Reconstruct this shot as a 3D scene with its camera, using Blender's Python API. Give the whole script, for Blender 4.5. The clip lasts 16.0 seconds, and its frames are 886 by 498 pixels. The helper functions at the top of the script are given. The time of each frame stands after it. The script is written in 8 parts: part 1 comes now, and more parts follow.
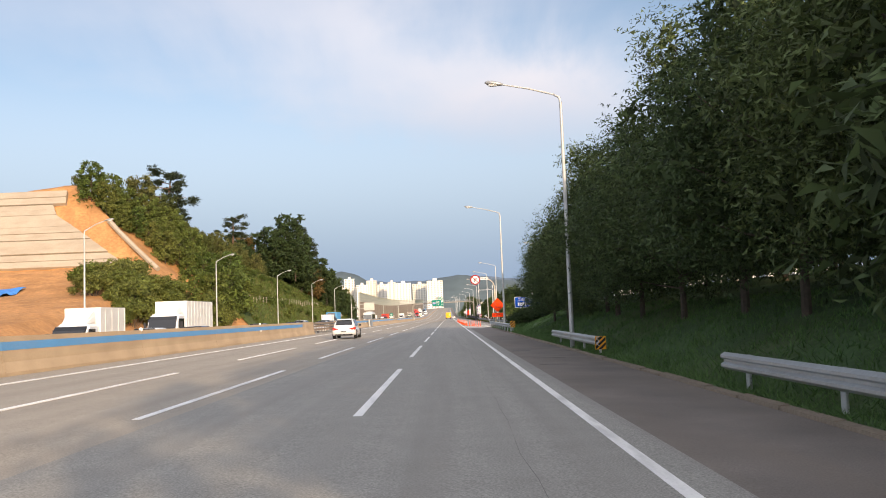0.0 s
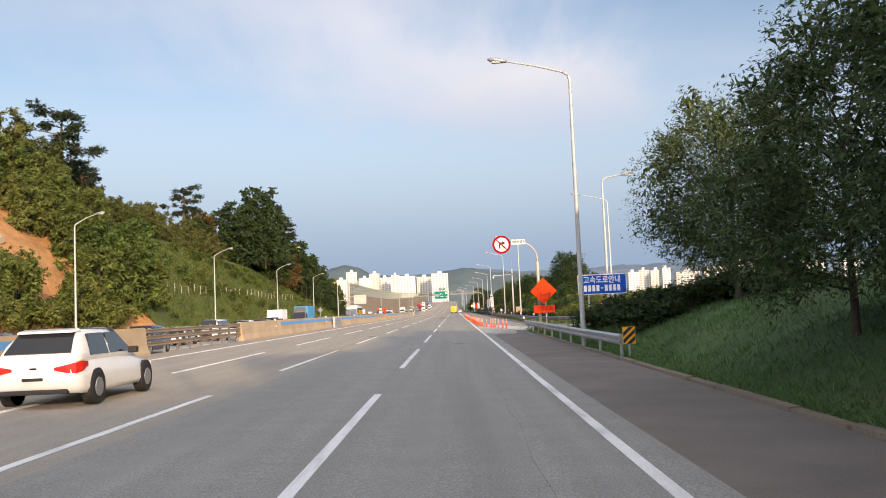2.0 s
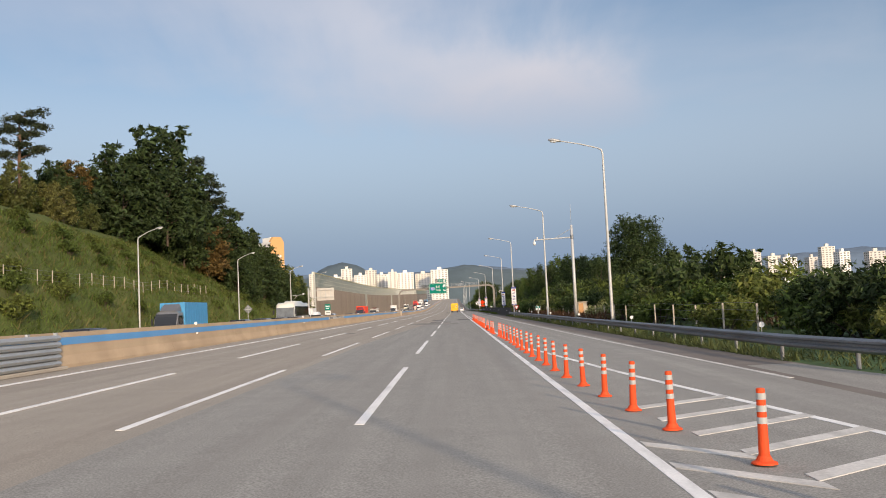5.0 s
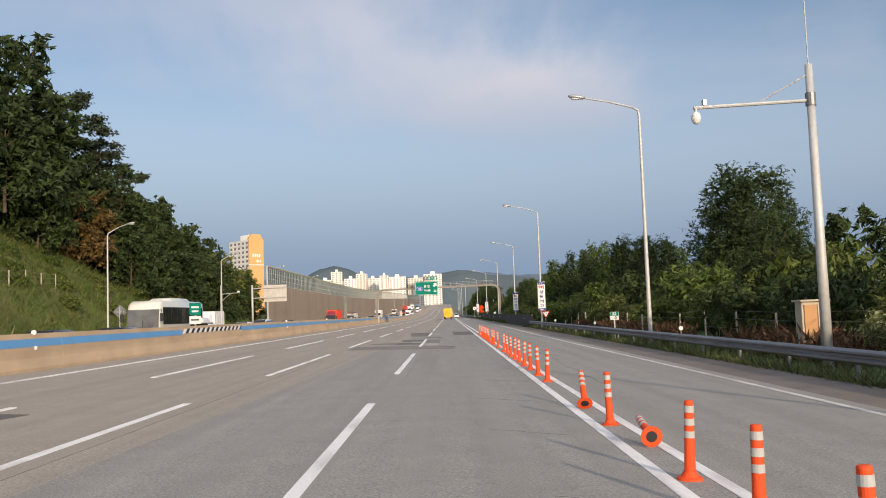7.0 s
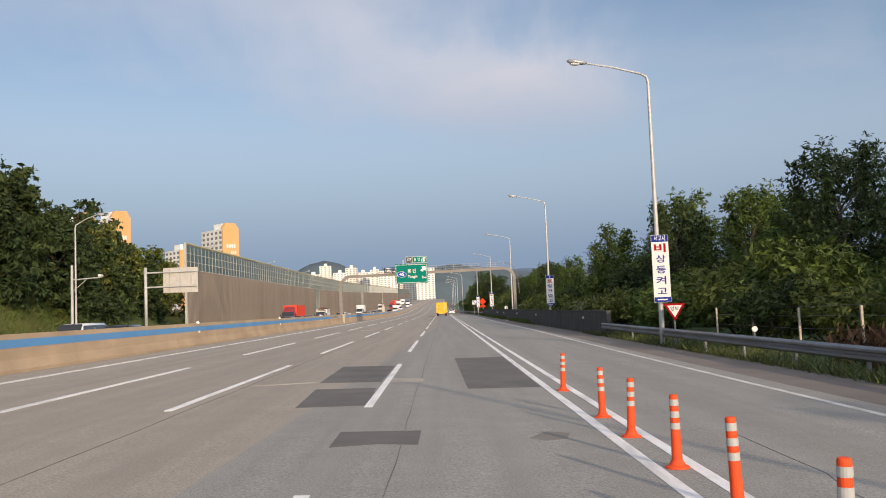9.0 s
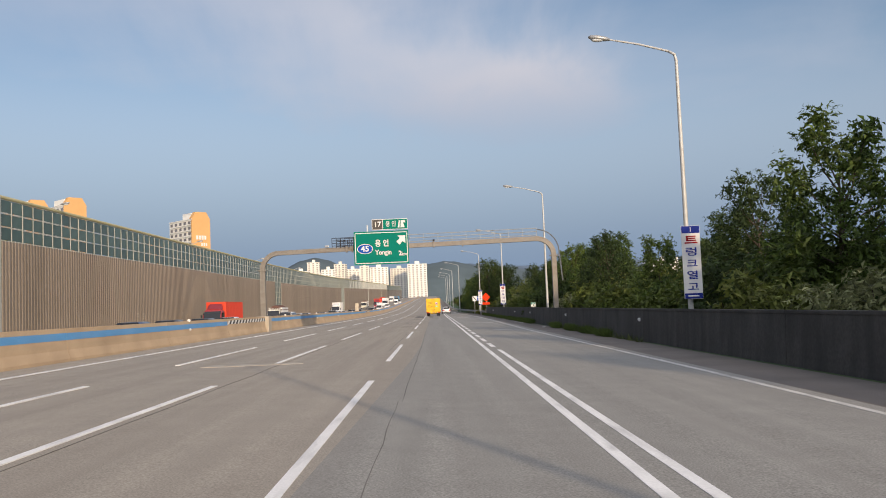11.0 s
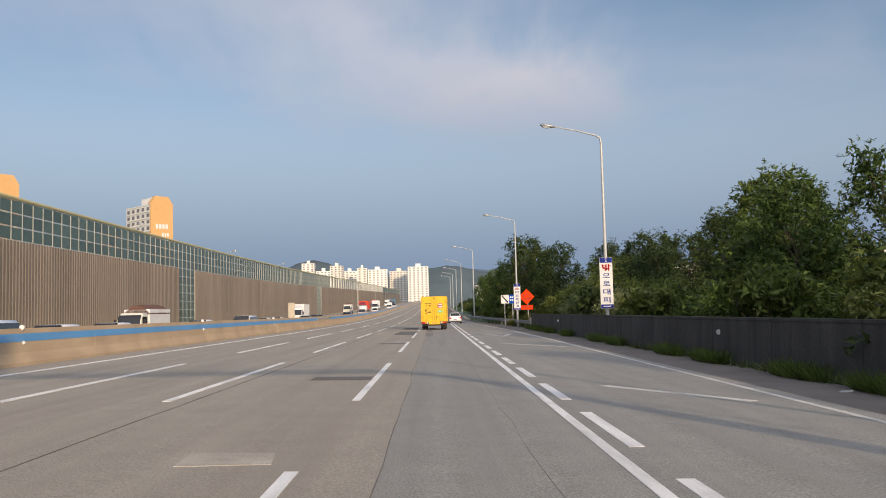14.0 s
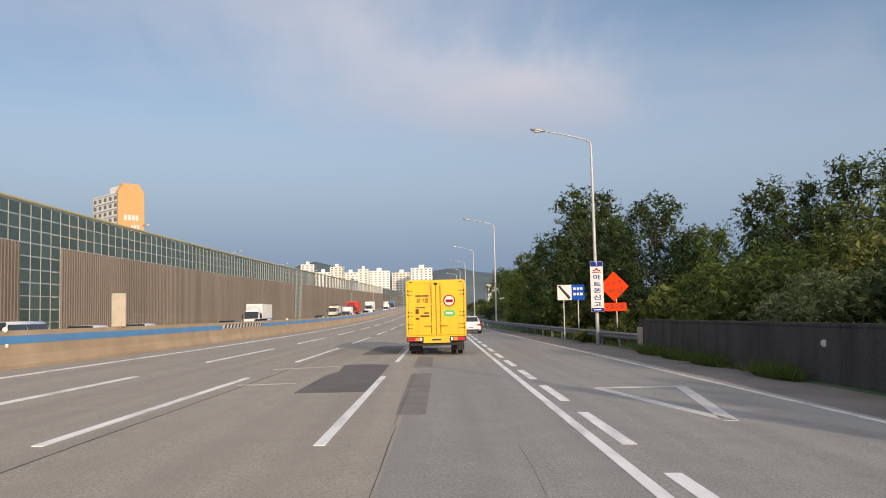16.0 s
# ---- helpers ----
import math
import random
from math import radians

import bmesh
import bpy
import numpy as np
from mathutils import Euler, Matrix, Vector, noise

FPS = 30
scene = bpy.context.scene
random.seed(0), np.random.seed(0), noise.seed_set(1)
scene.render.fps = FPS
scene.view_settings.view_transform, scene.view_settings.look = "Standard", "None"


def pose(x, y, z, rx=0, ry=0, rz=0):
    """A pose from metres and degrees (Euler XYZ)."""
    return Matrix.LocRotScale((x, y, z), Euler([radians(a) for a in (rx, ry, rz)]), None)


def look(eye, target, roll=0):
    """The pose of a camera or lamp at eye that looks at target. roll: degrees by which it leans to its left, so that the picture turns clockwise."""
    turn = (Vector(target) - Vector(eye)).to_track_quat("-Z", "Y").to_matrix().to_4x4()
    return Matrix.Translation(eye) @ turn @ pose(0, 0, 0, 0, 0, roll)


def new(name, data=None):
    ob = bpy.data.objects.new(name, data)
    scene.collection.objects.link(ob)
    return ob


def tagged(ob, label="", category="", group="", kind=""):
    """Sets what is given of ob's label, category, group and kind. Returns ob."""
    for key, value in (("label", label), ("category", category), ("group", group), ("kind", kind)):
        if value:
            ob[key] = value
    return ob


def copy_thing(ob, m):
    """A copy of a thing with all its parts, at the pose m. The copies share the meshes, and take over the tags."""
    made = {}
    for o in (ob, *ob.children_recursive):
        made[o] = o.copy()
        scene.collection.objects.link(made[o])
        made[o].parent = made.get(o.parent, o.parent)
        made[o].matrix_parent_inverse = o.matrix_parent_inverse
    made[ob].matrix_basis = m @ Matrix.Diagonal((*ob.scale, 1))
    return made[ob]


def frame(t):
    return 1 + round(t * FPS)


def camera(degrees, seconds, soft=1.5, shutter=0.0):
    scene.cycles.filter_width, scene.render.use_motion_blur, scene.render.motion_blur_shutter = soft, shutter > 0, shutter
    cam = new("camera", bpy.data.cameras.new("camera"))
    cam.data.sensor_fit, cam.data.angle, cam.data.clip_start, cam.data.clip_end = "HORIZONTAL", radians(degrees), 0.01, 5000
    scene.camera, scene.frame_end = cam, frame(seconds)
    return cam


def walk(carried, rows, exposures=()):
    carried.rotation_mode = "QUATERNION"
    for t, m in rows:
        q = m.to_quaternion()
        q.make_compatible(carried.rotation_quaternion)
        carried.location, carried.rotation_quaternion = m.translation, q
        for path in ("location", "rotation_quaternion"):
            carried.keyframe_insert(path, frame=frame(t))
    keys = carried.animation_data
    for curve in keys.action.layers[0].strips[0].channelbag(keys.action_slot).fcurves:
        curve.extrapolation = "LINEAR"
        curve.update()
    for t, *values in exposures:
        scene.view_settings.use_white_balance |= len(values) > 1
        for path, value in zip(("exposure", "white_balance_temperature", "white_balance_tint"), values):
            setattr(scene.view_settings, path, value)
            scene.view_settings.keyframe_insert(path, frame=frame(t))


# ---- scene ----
cam = camera(54.5, 16.0, soft=1.0)
PATH = [
    (0, (1.54, -14.127, 1.57), (1.533, -12.133, 1.725), -2.2),
    (0.5, (1.542, -2.016, 1.591), (1.539, -0.022, 1.745), -2.4),
    (1, (1.581, 10.19, 1.632), (1.572, 12.184, 1.782), -2.3),
    (1.5, (1.591, 22.155, 1.662), (1.578, 24.15, 1.808), -2.4),
    (2, (1.644, 34.258, 1.675), (1.624, 36.252, 1.816), -2.5),
    (2.5, (1.616, 46.284, 1.715), (1.598, 48.279, 1.854), -2.4),
    (3, (1.701, 58.765, 1.732), (1.68, 60.76, 1.869), -2.6),
    (3.5, (1.664, 71.137, 1.664), (1.641, 73.132, 1.805), -2.6),
    (4, (1.61, 83.145, 1.683), (1.587, 85.14, 1.813), -3.1),
    (6.5, (1.446, 143.388, 1.672), (1.432, 145.382, 1.822), -1.9),
    (7, (1.503, 155.813, 1.638), (1.496, 157.807, 1.788), -2.0),
    (7.5, (1.539, 168.195, 1.617), (1.542, 170.189, 1.766), -2.1),
    (8, (1.548, 180.343, 1.622), (1.55, 182.338, 1.765), -2.1),
    (8.5, (1.482, 192.283, 1.623), (1.487, 194.279, 1.763), -2.1),
    (9, (1.393, 204.34, 1.72), (1.402, 206.335, 1.858), -2.3),
    (11.5, (1.602, 264.085, 1.698), (1.63, 266.081, 1.83), -2.3),
    (12, (1.609, 276.369, 1.663), (1.636, 278.365, 1.795), -2.2),
    (12.5, (1.588, 288.302, 1.633), (1.612, 290.297, 1.767), -2.0),
    (13, (1.577, 300.271, 1.646), (1.601, 302.266, 1.783), -1.8),
    (13.5, (1.557, 311.794, 1.653), (1.58, 313.789, 1.794), -1.6),
    (14, (1.556, 323.445, 1.635), (1.577, 325.439, 1.781), -1.5),
    (14.5, (1.599, 334.937, 1.623), (1.618, 336.931, 1.774), -1.4),
    (15, (1.595, 346.452, 1.596), (1.612, 348.446, 1.75), -1.2),
    (15.5, (1.619, 357.441, 1.635), (1.631, 359.435, 1.79), -1.3),
    (16, (1.582, 368.828, 1.628), (1.593, 370.822, 1.782), -1.3),
]
walk(cam, [(t, look(eye, target, roll)) for t, eye, target, roll in PATH],
     exposures=[(0, 0.86, 7200, 15), (1.5, 0.86, 7200, 15), (2.5, 0.7, 7100, 15), (3.5, 0.48, 6950, 14), (6.5, 0.42, 6850, 14), (9, 0.4, 6800, 14), (11.5, 0.3, 6800, 14), (13, 0.26, 6800, 14), (14.5, 0.3, 6800, 14), (16, 0.33, 6800, 14)])

# ---- light: low sun behind the camera's right shoulder, sky with a soft cloud sheet ----
SUN_EL, SUN_AZ = 13.8, 158.5
sun = new("sun", bpy.data.lights.new("sun", "SUN"))
sun.data.energy, sun.data.angle, sun.data.color = 3.1, radians(0.7), (1.0, 0.80, 0.56)
toward = Vector((math.sin(radians(SUN_AZ)) * math.cos(radians(SUN_EL)), math.cos(radians(SUN_AZ)) * math.cos(radians(SUN_EL)), math.sin(radians(SUN_EL))))
sun.matrix_world = look((40, -200, 90), Vector((40, -200, 90)) - toward)

world = bpy.data.worlds.new("sky")
scene.world = world
world.use_nodes = True
wn, wl = world.node_tree.nodes, world.node_tree.links
wn.clear()


def wnode(kind, **values):
    n = wn.new(kind)
    for k, v in values.items():
        n.inputs[k].default_value = v
    return n


def wmath(op, a, b=None, clamp=False):
    n = wn.new("ShaderNodeMath")
    n.operation, n.use_clamp = op, clamp
    for i, v in enumerate((a, b)):
        if v is None:
            continue
        if isinstance(v, (int, float)):
            n.inputs[i].default_value = v
        else:
            wl.new(v, n.inputs[i])
    return n.outputs[0]


sky = wn.new("ShaderNodeTexSky")
sky.sky_type, sky.sun_disc = "NISHITA", False
sky.sun_elevation, sky.sun_rotation = radians(SUN_EL), radians(SUN_AZ)
sky.air_density, sky.dust_density, sky.ozone_density = 1.0, 0.8, 2.2
clear = wnode("ShaderNodeBackground", Strength=0.10)
wl.new(sky.outputs[0], clear.inputs["Color"])
coord = wn.new("ShaderNodeTexCoord")
axis = wn.new("ShaderNodeSeparateXYZ")
wl.new(coord.outputs["Generated"], axis.inputs[0])
up = axis.outputs[2]
# cloud sheet: the direction is carried onto a flat layer, so that clouds flatten towards the horizon
lift = wmath("ADD", wmath("MAXIMUM", up, 0.0), 0.16)
flat = wn.new("ShaderNodeCombineXYZ")
wl.new(wmath("DIVIDE", axis.outputs[0], lift), flat.inputs[0])
wl.new(wmath("DIVIDE", axis.outputs[1], lift), flat.inputs[1])
place = wn.new("ShaderNodeMapping")
place.inputs["Location"].default_value = (3.35, 1.15, 0.0)
place.inputs["Scale"].default_value = (0.62, 0.85, 1.0)
wl.new(flat.outputs[0], place.inputs[0])
puff = wnode("ShaderNodeTexNoise", Scale=1.0, Detail=7.0, Roughness=0.5, Distortion=0.25)
wl.new(place.outputs[0], puff.inputs["Vector"])
cover = wn.new("ShaderNodeMapRange")
cover.interpolation_type = "SMOOTHSTEP"
wl.new(puff.outputs["Fac"], cover.inputs[0])
cover.inputs[1].default_value, cover.inputs[2].default_value = 0.36, 0.66
# the sheet thins out ahead of the road
gap = wn.new("ShaderNodeMapRange")
gap.interpolation_type = "SMOOTHSTEP"
wl.new(axis.outputs[1], gap.inputs[0])
gap.inputs[1].default_value, gap.inputs[2].default_value, gap.inputs[3].default_value, gap.inputs[4].default_value = 0.5, 0.85, 0.76, 0.34
thin = gap.outputs[0]
# larger banks of cloud ahead, each a ragged oval: across, height, slope, half width, half height, density
fore = wmath("MAXIMUM", axis.outputs[1], 0.15)
across, height_up = wmath("DIVIDE", axis.outputs[0], fore), wmath("DIVIDE", axis.outputs[2], fore)
rag = wnode("ShaderNodeTexNoise", Scale=4.5, Detail=8.0, Roughness=0.58, Distortion=0.3)
wl.new(coord.outputs["Generated"], rag.inputs["Vector"])
ragged = wmath("SUBTRACT", rag.outputs["Fac"], 0.5)
banks = 0.0
for cu, cv, slope, hu, hv, dense in ((-0.12, 0.34, -0.10, 0.25, 0.09, 0.46), (0.12, 0.275, -0.16, 0.15, 0.05, 0.34), (-0.01, 0.22, -0.04, 0.27, 0.09, 0.36), (0.50, 0.25, 0.1, 0.13, 0.10, 0.22), (-0.55, 0.10, 0.0, 0.25, 0.035, 0.2)):
    side_off = wmath("SUBTRACT", across, cu)
    p = wmath("DIVIDE", wmath("ADD", side_off, wmath("MULTIPLY", ragged, 0.55)), hu)
    q = wmath("DIVIDE", wmath("ADD", wmath("SUBTRACT", wmath("SUBTRACT", height_up, cv), wmath("MULTIPLY", side_off, slope)), wmath("MULTIPLY", ragged, 0.26)), hv)
    oval = wmath("EXPONENT", wmath("MULTIPLY", wmath("ADD", wmath("MULTIPLY", p, p), wmath("MULTIPLY", q, q)), -1.0))
    banks = wmath("ADD", wmath("MULTIPLY", oval, dense), banks)
ahead_only = wmath("MULTIPLY", wmath("MAXIMUM", axis.outputs[1], 0.0), 2.5, True)
banks = wmath("MULTIPLY", banks, ahead_only)
# distant bank of haze: dense near the horizon, gone higher up
bank = wn.new("ShaderNodeMapRange")
bank.interpolation_type = "SMOOTHSTEP"
wl.new(up, bank.inputs[0])
bank.inputs[1].default_value, bank.inputs[2].default_value = 0.03, 0.34
tone = wn.new("ShaderNodeMix")
tone.data_type = "RGBA"
tone.inputs[6].default_value = (0.158, 0.236, 0.362, 1)
tone.inputs[7].default_value = (0.50, 0.52, 0.58, 1)
wl.new(bank.outputs[0], tone.inputs[0])
cloud = wnode("ShaderNodeBackground", Strength=1.0)
wl.new(tone.outputs[2], cloud.inputs["Color"])
# the cloud sheet is brighter on the side of the sun
near_sun = wn.new("ShaderNodeVectorMath")
near_sun.operation = "DOT_PRODUCT"
wl.new(coord.outputs["Generated"], near_sun.inputs[0])
near_sun.inputs[1].default_value = tuple(toward)
wl.new(wmath("ADD", 1.0, wmath("MULTIPLY", wmath("MAXIMUM", wmath("ADD", near_sun.outputs["Value"], 0.25), 0.0), 2.1)), cloud.inputs["Strength"])
share = wmath("MAXIMUM", wmath("ADD", wmath("MULTIPLY", cover.outputs[0], thin), banks, True), wmath("MULTIPLY", wmath("SUBTRACT", 1.0, bank.outputs[0]), 0.95), True)
both = wn.new("ShaderNodeMixShader")
wl.new(share, both.inputs[0])
wl.new(clear.outputs[0], both.inputs[1])
wl.new(cloud.outputs[0], both.inputs[2])
out = wn.new("ShaderNodeOutputWorld")
wl.new(both.outputs[0], out.inputs[0])


# ---- materials ----
def surface(name, base, rough=0.8, metal=0.0, var=0.12, fine=40.0, coarse=1.5, bump=0.0, stain=None, stain_amount=0.0, stain_scale=(0.4, 0.4, 0.4),
            per=None, per_amount=0.0, translucent=0.0, coat=0.0, emit=None, streak=None, spec=0.35, grain=None, alt=None):
    """A painted or natural surface: a base colour with variation at two scales, an optional stain of its own shape, gloss and relief."""
    m = bpy.data.materials.new(name)
    m.use_nodes = True
    n, l = m.node_tree.nodes, m.node_tree.links
    p = n["Principled BSDF"]
    p.inputs["Roughness"].default_value, p.inputs["Metallic"].default_value = rough, metal
    p.inputs["Coat Weight"].default_value = coat
    p.inputs["Specular IOR Level"].default_value = spec
    tc = n.new("ShaderNodeTexCoord")

    def noise_of(scale, detail, stretch=(1, 1, 1)):
        mp = n.new("ShaderNodeMapping")
        mp.inputs["Scale"].default_value = stretch
        l.new(tc.outputs["Object"], mp.inputs[0])
        t = n.new("ShaderNodeTexNoise")
        t.inputs["Scale"].default_value, t.inputs["Detail"].default_value = scale, detail
        l.new(mp.outputs[0], t.inputs["Vector"])
        return t.outputs["Fac"]

    def gain(value, low, high):
        r = n.new("ShaderNodeMapRange")
        l.new(value, r.inputs[0])
        r.inputs[1].default_value, r.inputs[2].default_value = 0.25, 0.75
        r.inputs[3].default_value, r.inputs[4].default_value = low, high
        return r.outputs[0]

    def times(colour, factor):
        x = n.new("ShaderNodeVectorMath")
        x.operation = "SCALE"
        l.new(colour, x.inputs[0])
        l.new(factor, x.inputs["Scale"])
        return x.outputs[0]

    rgb = n.new("ShaderNodeRGB")
    rgb.outputs[0].default_value = (*base, 1)
    colour = rgb.outputs[0]
    small = noise_of(fine, 4)
    if var:
        colour = times(colour, gain(small, 1 - (grain or var), 1 + (grain or var)))
        colour = times(colour, gain(noise_of(coarse, 3), 1 - var, 1 + var))
    if streak:
        colour = times(colour, gain(noise_of(1.0, 4, streak), 1 - max(0.09, 0.7 * var), 1 + max(0.09, 0.7 * var)))
    if stain:
        mask = n.new("ShaderNodeMapRange")
        l.new(noise_of(1.0, 6, stain_scale), mask.inputs[0])
        mask.inputs[1].default_value, mask.inputs[2].default_value, mask.inputs[4].default_value = 0.48, 0.72, stain_amount
        mx = n.new("ShaderNodeMix")
        mx.data_type = "RGBA"
        l.new(mask.outputs[0], mx.inputs[0])
        l.new(colour, mx.inputs[6])
        mx.inputs[7].default_value = (*stain, 1)
        colour = mx.outputs[2]
    if alt:
        mx = n.new("ShaderNodeMix")
        mx.data_type = "RGBA"
        l.new(n.new("ShaderNodeObjectInfo").outputs["Random"], mx.inputs[0])
        l.new(colour, mx.inputs[6])
        mx.inputs[7].default_value = (*alt, 1)
        colour = mx.outputs[2]
    if per:
        src = n.new("ShaderNodeObjectInfo").outputs["Random"] if per == "object" else n.new("ShaderNodeNewGeometry").outputs["Random Per Island"]
        r = n.new("ShaderNodeMapRange")
        l.new(src, r.inputs[0])
        r.inputs[3].default_value, r.inputs[4].default_value = 1 - per_amount, 1 + per_amount
        colour = times(colour, r.outputs[0])
    l.new(colour, p.inputs["Base Color"])
    if bump:
        b = n.new("ShaderNodeBump")
        b.inputs["Strength"].default_value, b.inputs["Distance"].default_value = min(1.0, bump * 20), bump
        l.new(small, b.inputs["Height"])
        l.new(b.outputs[0], p.inputs["Normal"])
    if translucent:
        tr = n.new("ShaderNodeBsdfTranslucent")
        l.new(colour, tr.inputs[0])
        ms = n.new("ShaderNodeMixShader")
        ms.inputs[0].default_value = translucent
        l.new(p.outputs[0], ms.inputs[1])
        l.new(tr.outputs[0], ms.inputs[2])
        l.new(ms.outputs[0], n["Material Output"].inputs[0])
    if emit:
        p.inputs["Emission Color"].default_value, p.inputs["Emission Strength"].default_value = (*base, 1), emit
    return m


M_ROAD = surface("asphalt_grey", (0.275, 0.266, 0.240), 0.88, var=0.07, grain=0.42, fine=42, coarse=1.3, bump=0.004, stain=(0.215, 0.20, 0.18), stain_amount=0.45, stain_scale=(1.2, 0.03, 1), streak=(2.2, 0.05, 1))
M_ROAD_WARM = surface("asphalt_warm", (0.325, 0.290, 0.240), 0.88, var=0.06, grain=0.36, fine=42, coarse=1.1, bump=0.004, stain=(0.25, 0.216, 0.178), stain_amount=0.5, stain_scale=(1.1, 0.028, 1), streak=(2.0, 0.05, 1))
M_SHOULDER = surface("asphalt_shoulder", (0.172, 0.151, 0.133), 0.92, var=0.2, fine=45, coarse=0.5, bump=0.006, stain=(0.19, 0.155, 0.122), stain_amount=0.4, stain_scale=(0.8, 0.10, 1))
M_PATCH = surface("asphalt_patch", (0.135, 0.127, 0.116), 0.88, var=0.2, fine=50, coarse=0.9, bump=0.005)
M_CRACK = surface("asphalt_crack", (0.075, 0.072, 0.068), 0.9, var=0.2, fine=20)
M_PAINT = surface("road_paint", (0.80, 0.79, 0.76), 0.7, var=0.08, fine=30, coarse=1.2, stain=(0.30, 0.29, 0.28), stain_amount=0.55, stain_scale=(3.5, 0.6, 1))
M_PAINT_OLD = surface("road_paint_worn", (0.58, 0.56, 0.52), 0.8, var=0.15, fine=20, coarse=1.2, stain=(0.27, 0.26, 0.24), stain_amount=0.6, stain_scale=(2.5, 0.7, 1))
M_CONCRETE = surface("concrete_barrier", (0.46, 0.345, 0.228), 0.9, var=0.1, fine=25, coarse=0.5, bump=0.004, stain=(0.31, 0.225, 0.15), stain_amount=0.5, stain_scale=(1, 0.22, 1.4), streak=(0.6, 0.6, 0.2))
M_CONC_PALE = surface("concrete_pale", (0.42, 0.37, 0.30), 0.9, var=0.12, fine=25, coarse=0.6, bump=0.003)
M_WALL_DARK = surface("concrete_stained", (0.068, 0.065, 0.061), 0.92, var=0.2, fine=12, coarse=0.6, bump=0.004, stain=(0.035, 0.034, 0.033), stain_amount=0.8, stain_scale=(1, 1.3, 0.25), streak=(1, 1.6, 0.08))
M_KERB = surface("kerb_concrete", (0.22, 0.175, 0.13), 0.92, var=0.2, fine=18, coarse=1.5, bump=0.005, stain=(0.14, 0.115, 0.085), stain_amount=0.7, stain_scale=(1, 0.8, 1))
M_BLUE = surface("blue_band_paint", (0.10, 0.30, 0.57), 0.6, var=0.08, fine=20, coarse=0.5, stain=(0.16, 0.30, 0.50), stain_amount=0.5, stain_scale=(1, 0.3, 2))
M_BLACK = surface("black_paint", (0.02, 0.02, 0.02), 0.6, var=0.2)
M_WHITE = surface("white_paint", (0.66, 0.66, 0.64), 0.7, var=0.04, fine=10, spec=0.15)
M_STEEL = surface("galvanised_steel", (0.44, 0.46, 0.46), 0.48, 0.55, var=0.1, fine=14, coarse=0.6, stain=(0.36, 0.36, 0.36), stain_amount=0.5, stain_scale=(1, 0.5, 3))
M_STEEL_DULL = surface("weathered_steel", (0.22, 0.235, 0.25), 0.5, 0.6, var=0.15, fine=14, coarse=0.5, stain=(0.16, 0.145, 0.13), stain_amount=0.6, stain_scale=(1, 0.5, 3))
M_POLE = surface("lamp_pole_grey", (0.46, 0.465, 0.45), 0.55, 0.25, var=0.08, fine=6)
M_POLE_CREAM = surface("pole_cream", (0.46, 0.40, 0.31), 0.6, 0.0, var=0.08, fine=6)
M_LAMP = surface("lamp_housing", (0.35, 0.36, 0.36), 0.4, 0.4, var=0.06)
M_LAMP_GLASS = surface("lamp_lens", (0.62, 0.64, 0.64), 0.15, var=0.02)
M_ORANGE = surface("traffic_orange", (0.70, 0.075, 0.016), 0.7, var=0.08, fine=12, coarse=3)
M_SIGN_ORANGE = surface("sign_orange", (0.78, 0.052, 0.008), 0.8, var=0.03, fine=5, spec=0.08)
M_REFLECT = surface("reflective_band", (0.40, 0.41, 0.40), 0.35, var=0.06)
M_RED = surface("sign_red", (0.30, 0.008, 0.012), 0.8, var=0.03, fine=5, spec=0.08)
M_SIGN_BLUE = surface("sign_blue", (0.008, 0.075, 0.38), 0.8, var=0.03, fine=5, spec=0.08)
M_NAVY = surface("banner_navy", (0.02, 0.035, 0.22), 0.8, var=0.03, fine=5, spec=0.08)
M_GREEN = surface("sign_green", (0.0, 0.165, 0.122), 0.8, var=0.03, fine=5, spec=0.08)
M_YELLOW = surface("truck_yellow", (0.74, 0.45, 0.010), 0.42, var=0.05, fine=4, coarse=0.7, coat=0.2, stain=(0.40, 0.21, 0.02), stain_amount=0.32, stain_scale=(3.5, 3.5, 0.5))
M_YELLOW_SIGN = surface("chevron_amber", (0.80, 0.36, 0.02), 0.5, var=0.05)
M_SIGN_BACK = surface("sign_aluminium", (0.50, 0.48, 0.44), 0.5, 0.3, var=0.08, fine=5)
M_GRASS = surface("grass_soil", (0.056, 0.104, 0.036), 0.95, var=0.3, fine=9, coarse=0.35, bump=0.03, stain=(0.085, 0.085, 0.03), stain_amount=0.55, stain_scale=(0.12, 0.12, 0.3))
M_HILL = surface("hill_grass", (0.072, 0.096, 0.018), 0.95, var=0.3, fine=3.5, coarse=0.25, bump=0.12, stain=(0.135, 0.125, 0.04), stain_amount=0.65, stain_scale=(0.1, 0.1, 0.3))
M_FOREST_FLOOR = surface("woodland_soil", (0.03, 0.035, 0.016), 0.95, var=0.3, fine=3, coarse=0.2, bump=0.05)
M_GROUND = surface("open_ground", (0.06, 0.075, 0.03), 0.95, var=0.3, fine=0.6, coarse=0.02)
M_SOIL = surface("cut_soil", (0.45, 0.225, 0.088), 0.95, var=0.22, fine=2.2, coarse=0.3, bump=0.15, stain=(0.31, 0.15, 0.062), stain_amount=0.75, stain_scale=(0.35, 0.35, 0.1))
M_SHOTCRETE = surface("shotcrete", (0.375, 0.315, 0.238), 0.92, var=0.07, fine=4, coarse=0.3, bump=0.03, stain=(0.27, 0.215, 0.155), stain_amount=0.6, stain_scale=(0.25, 0.25, 0.8))
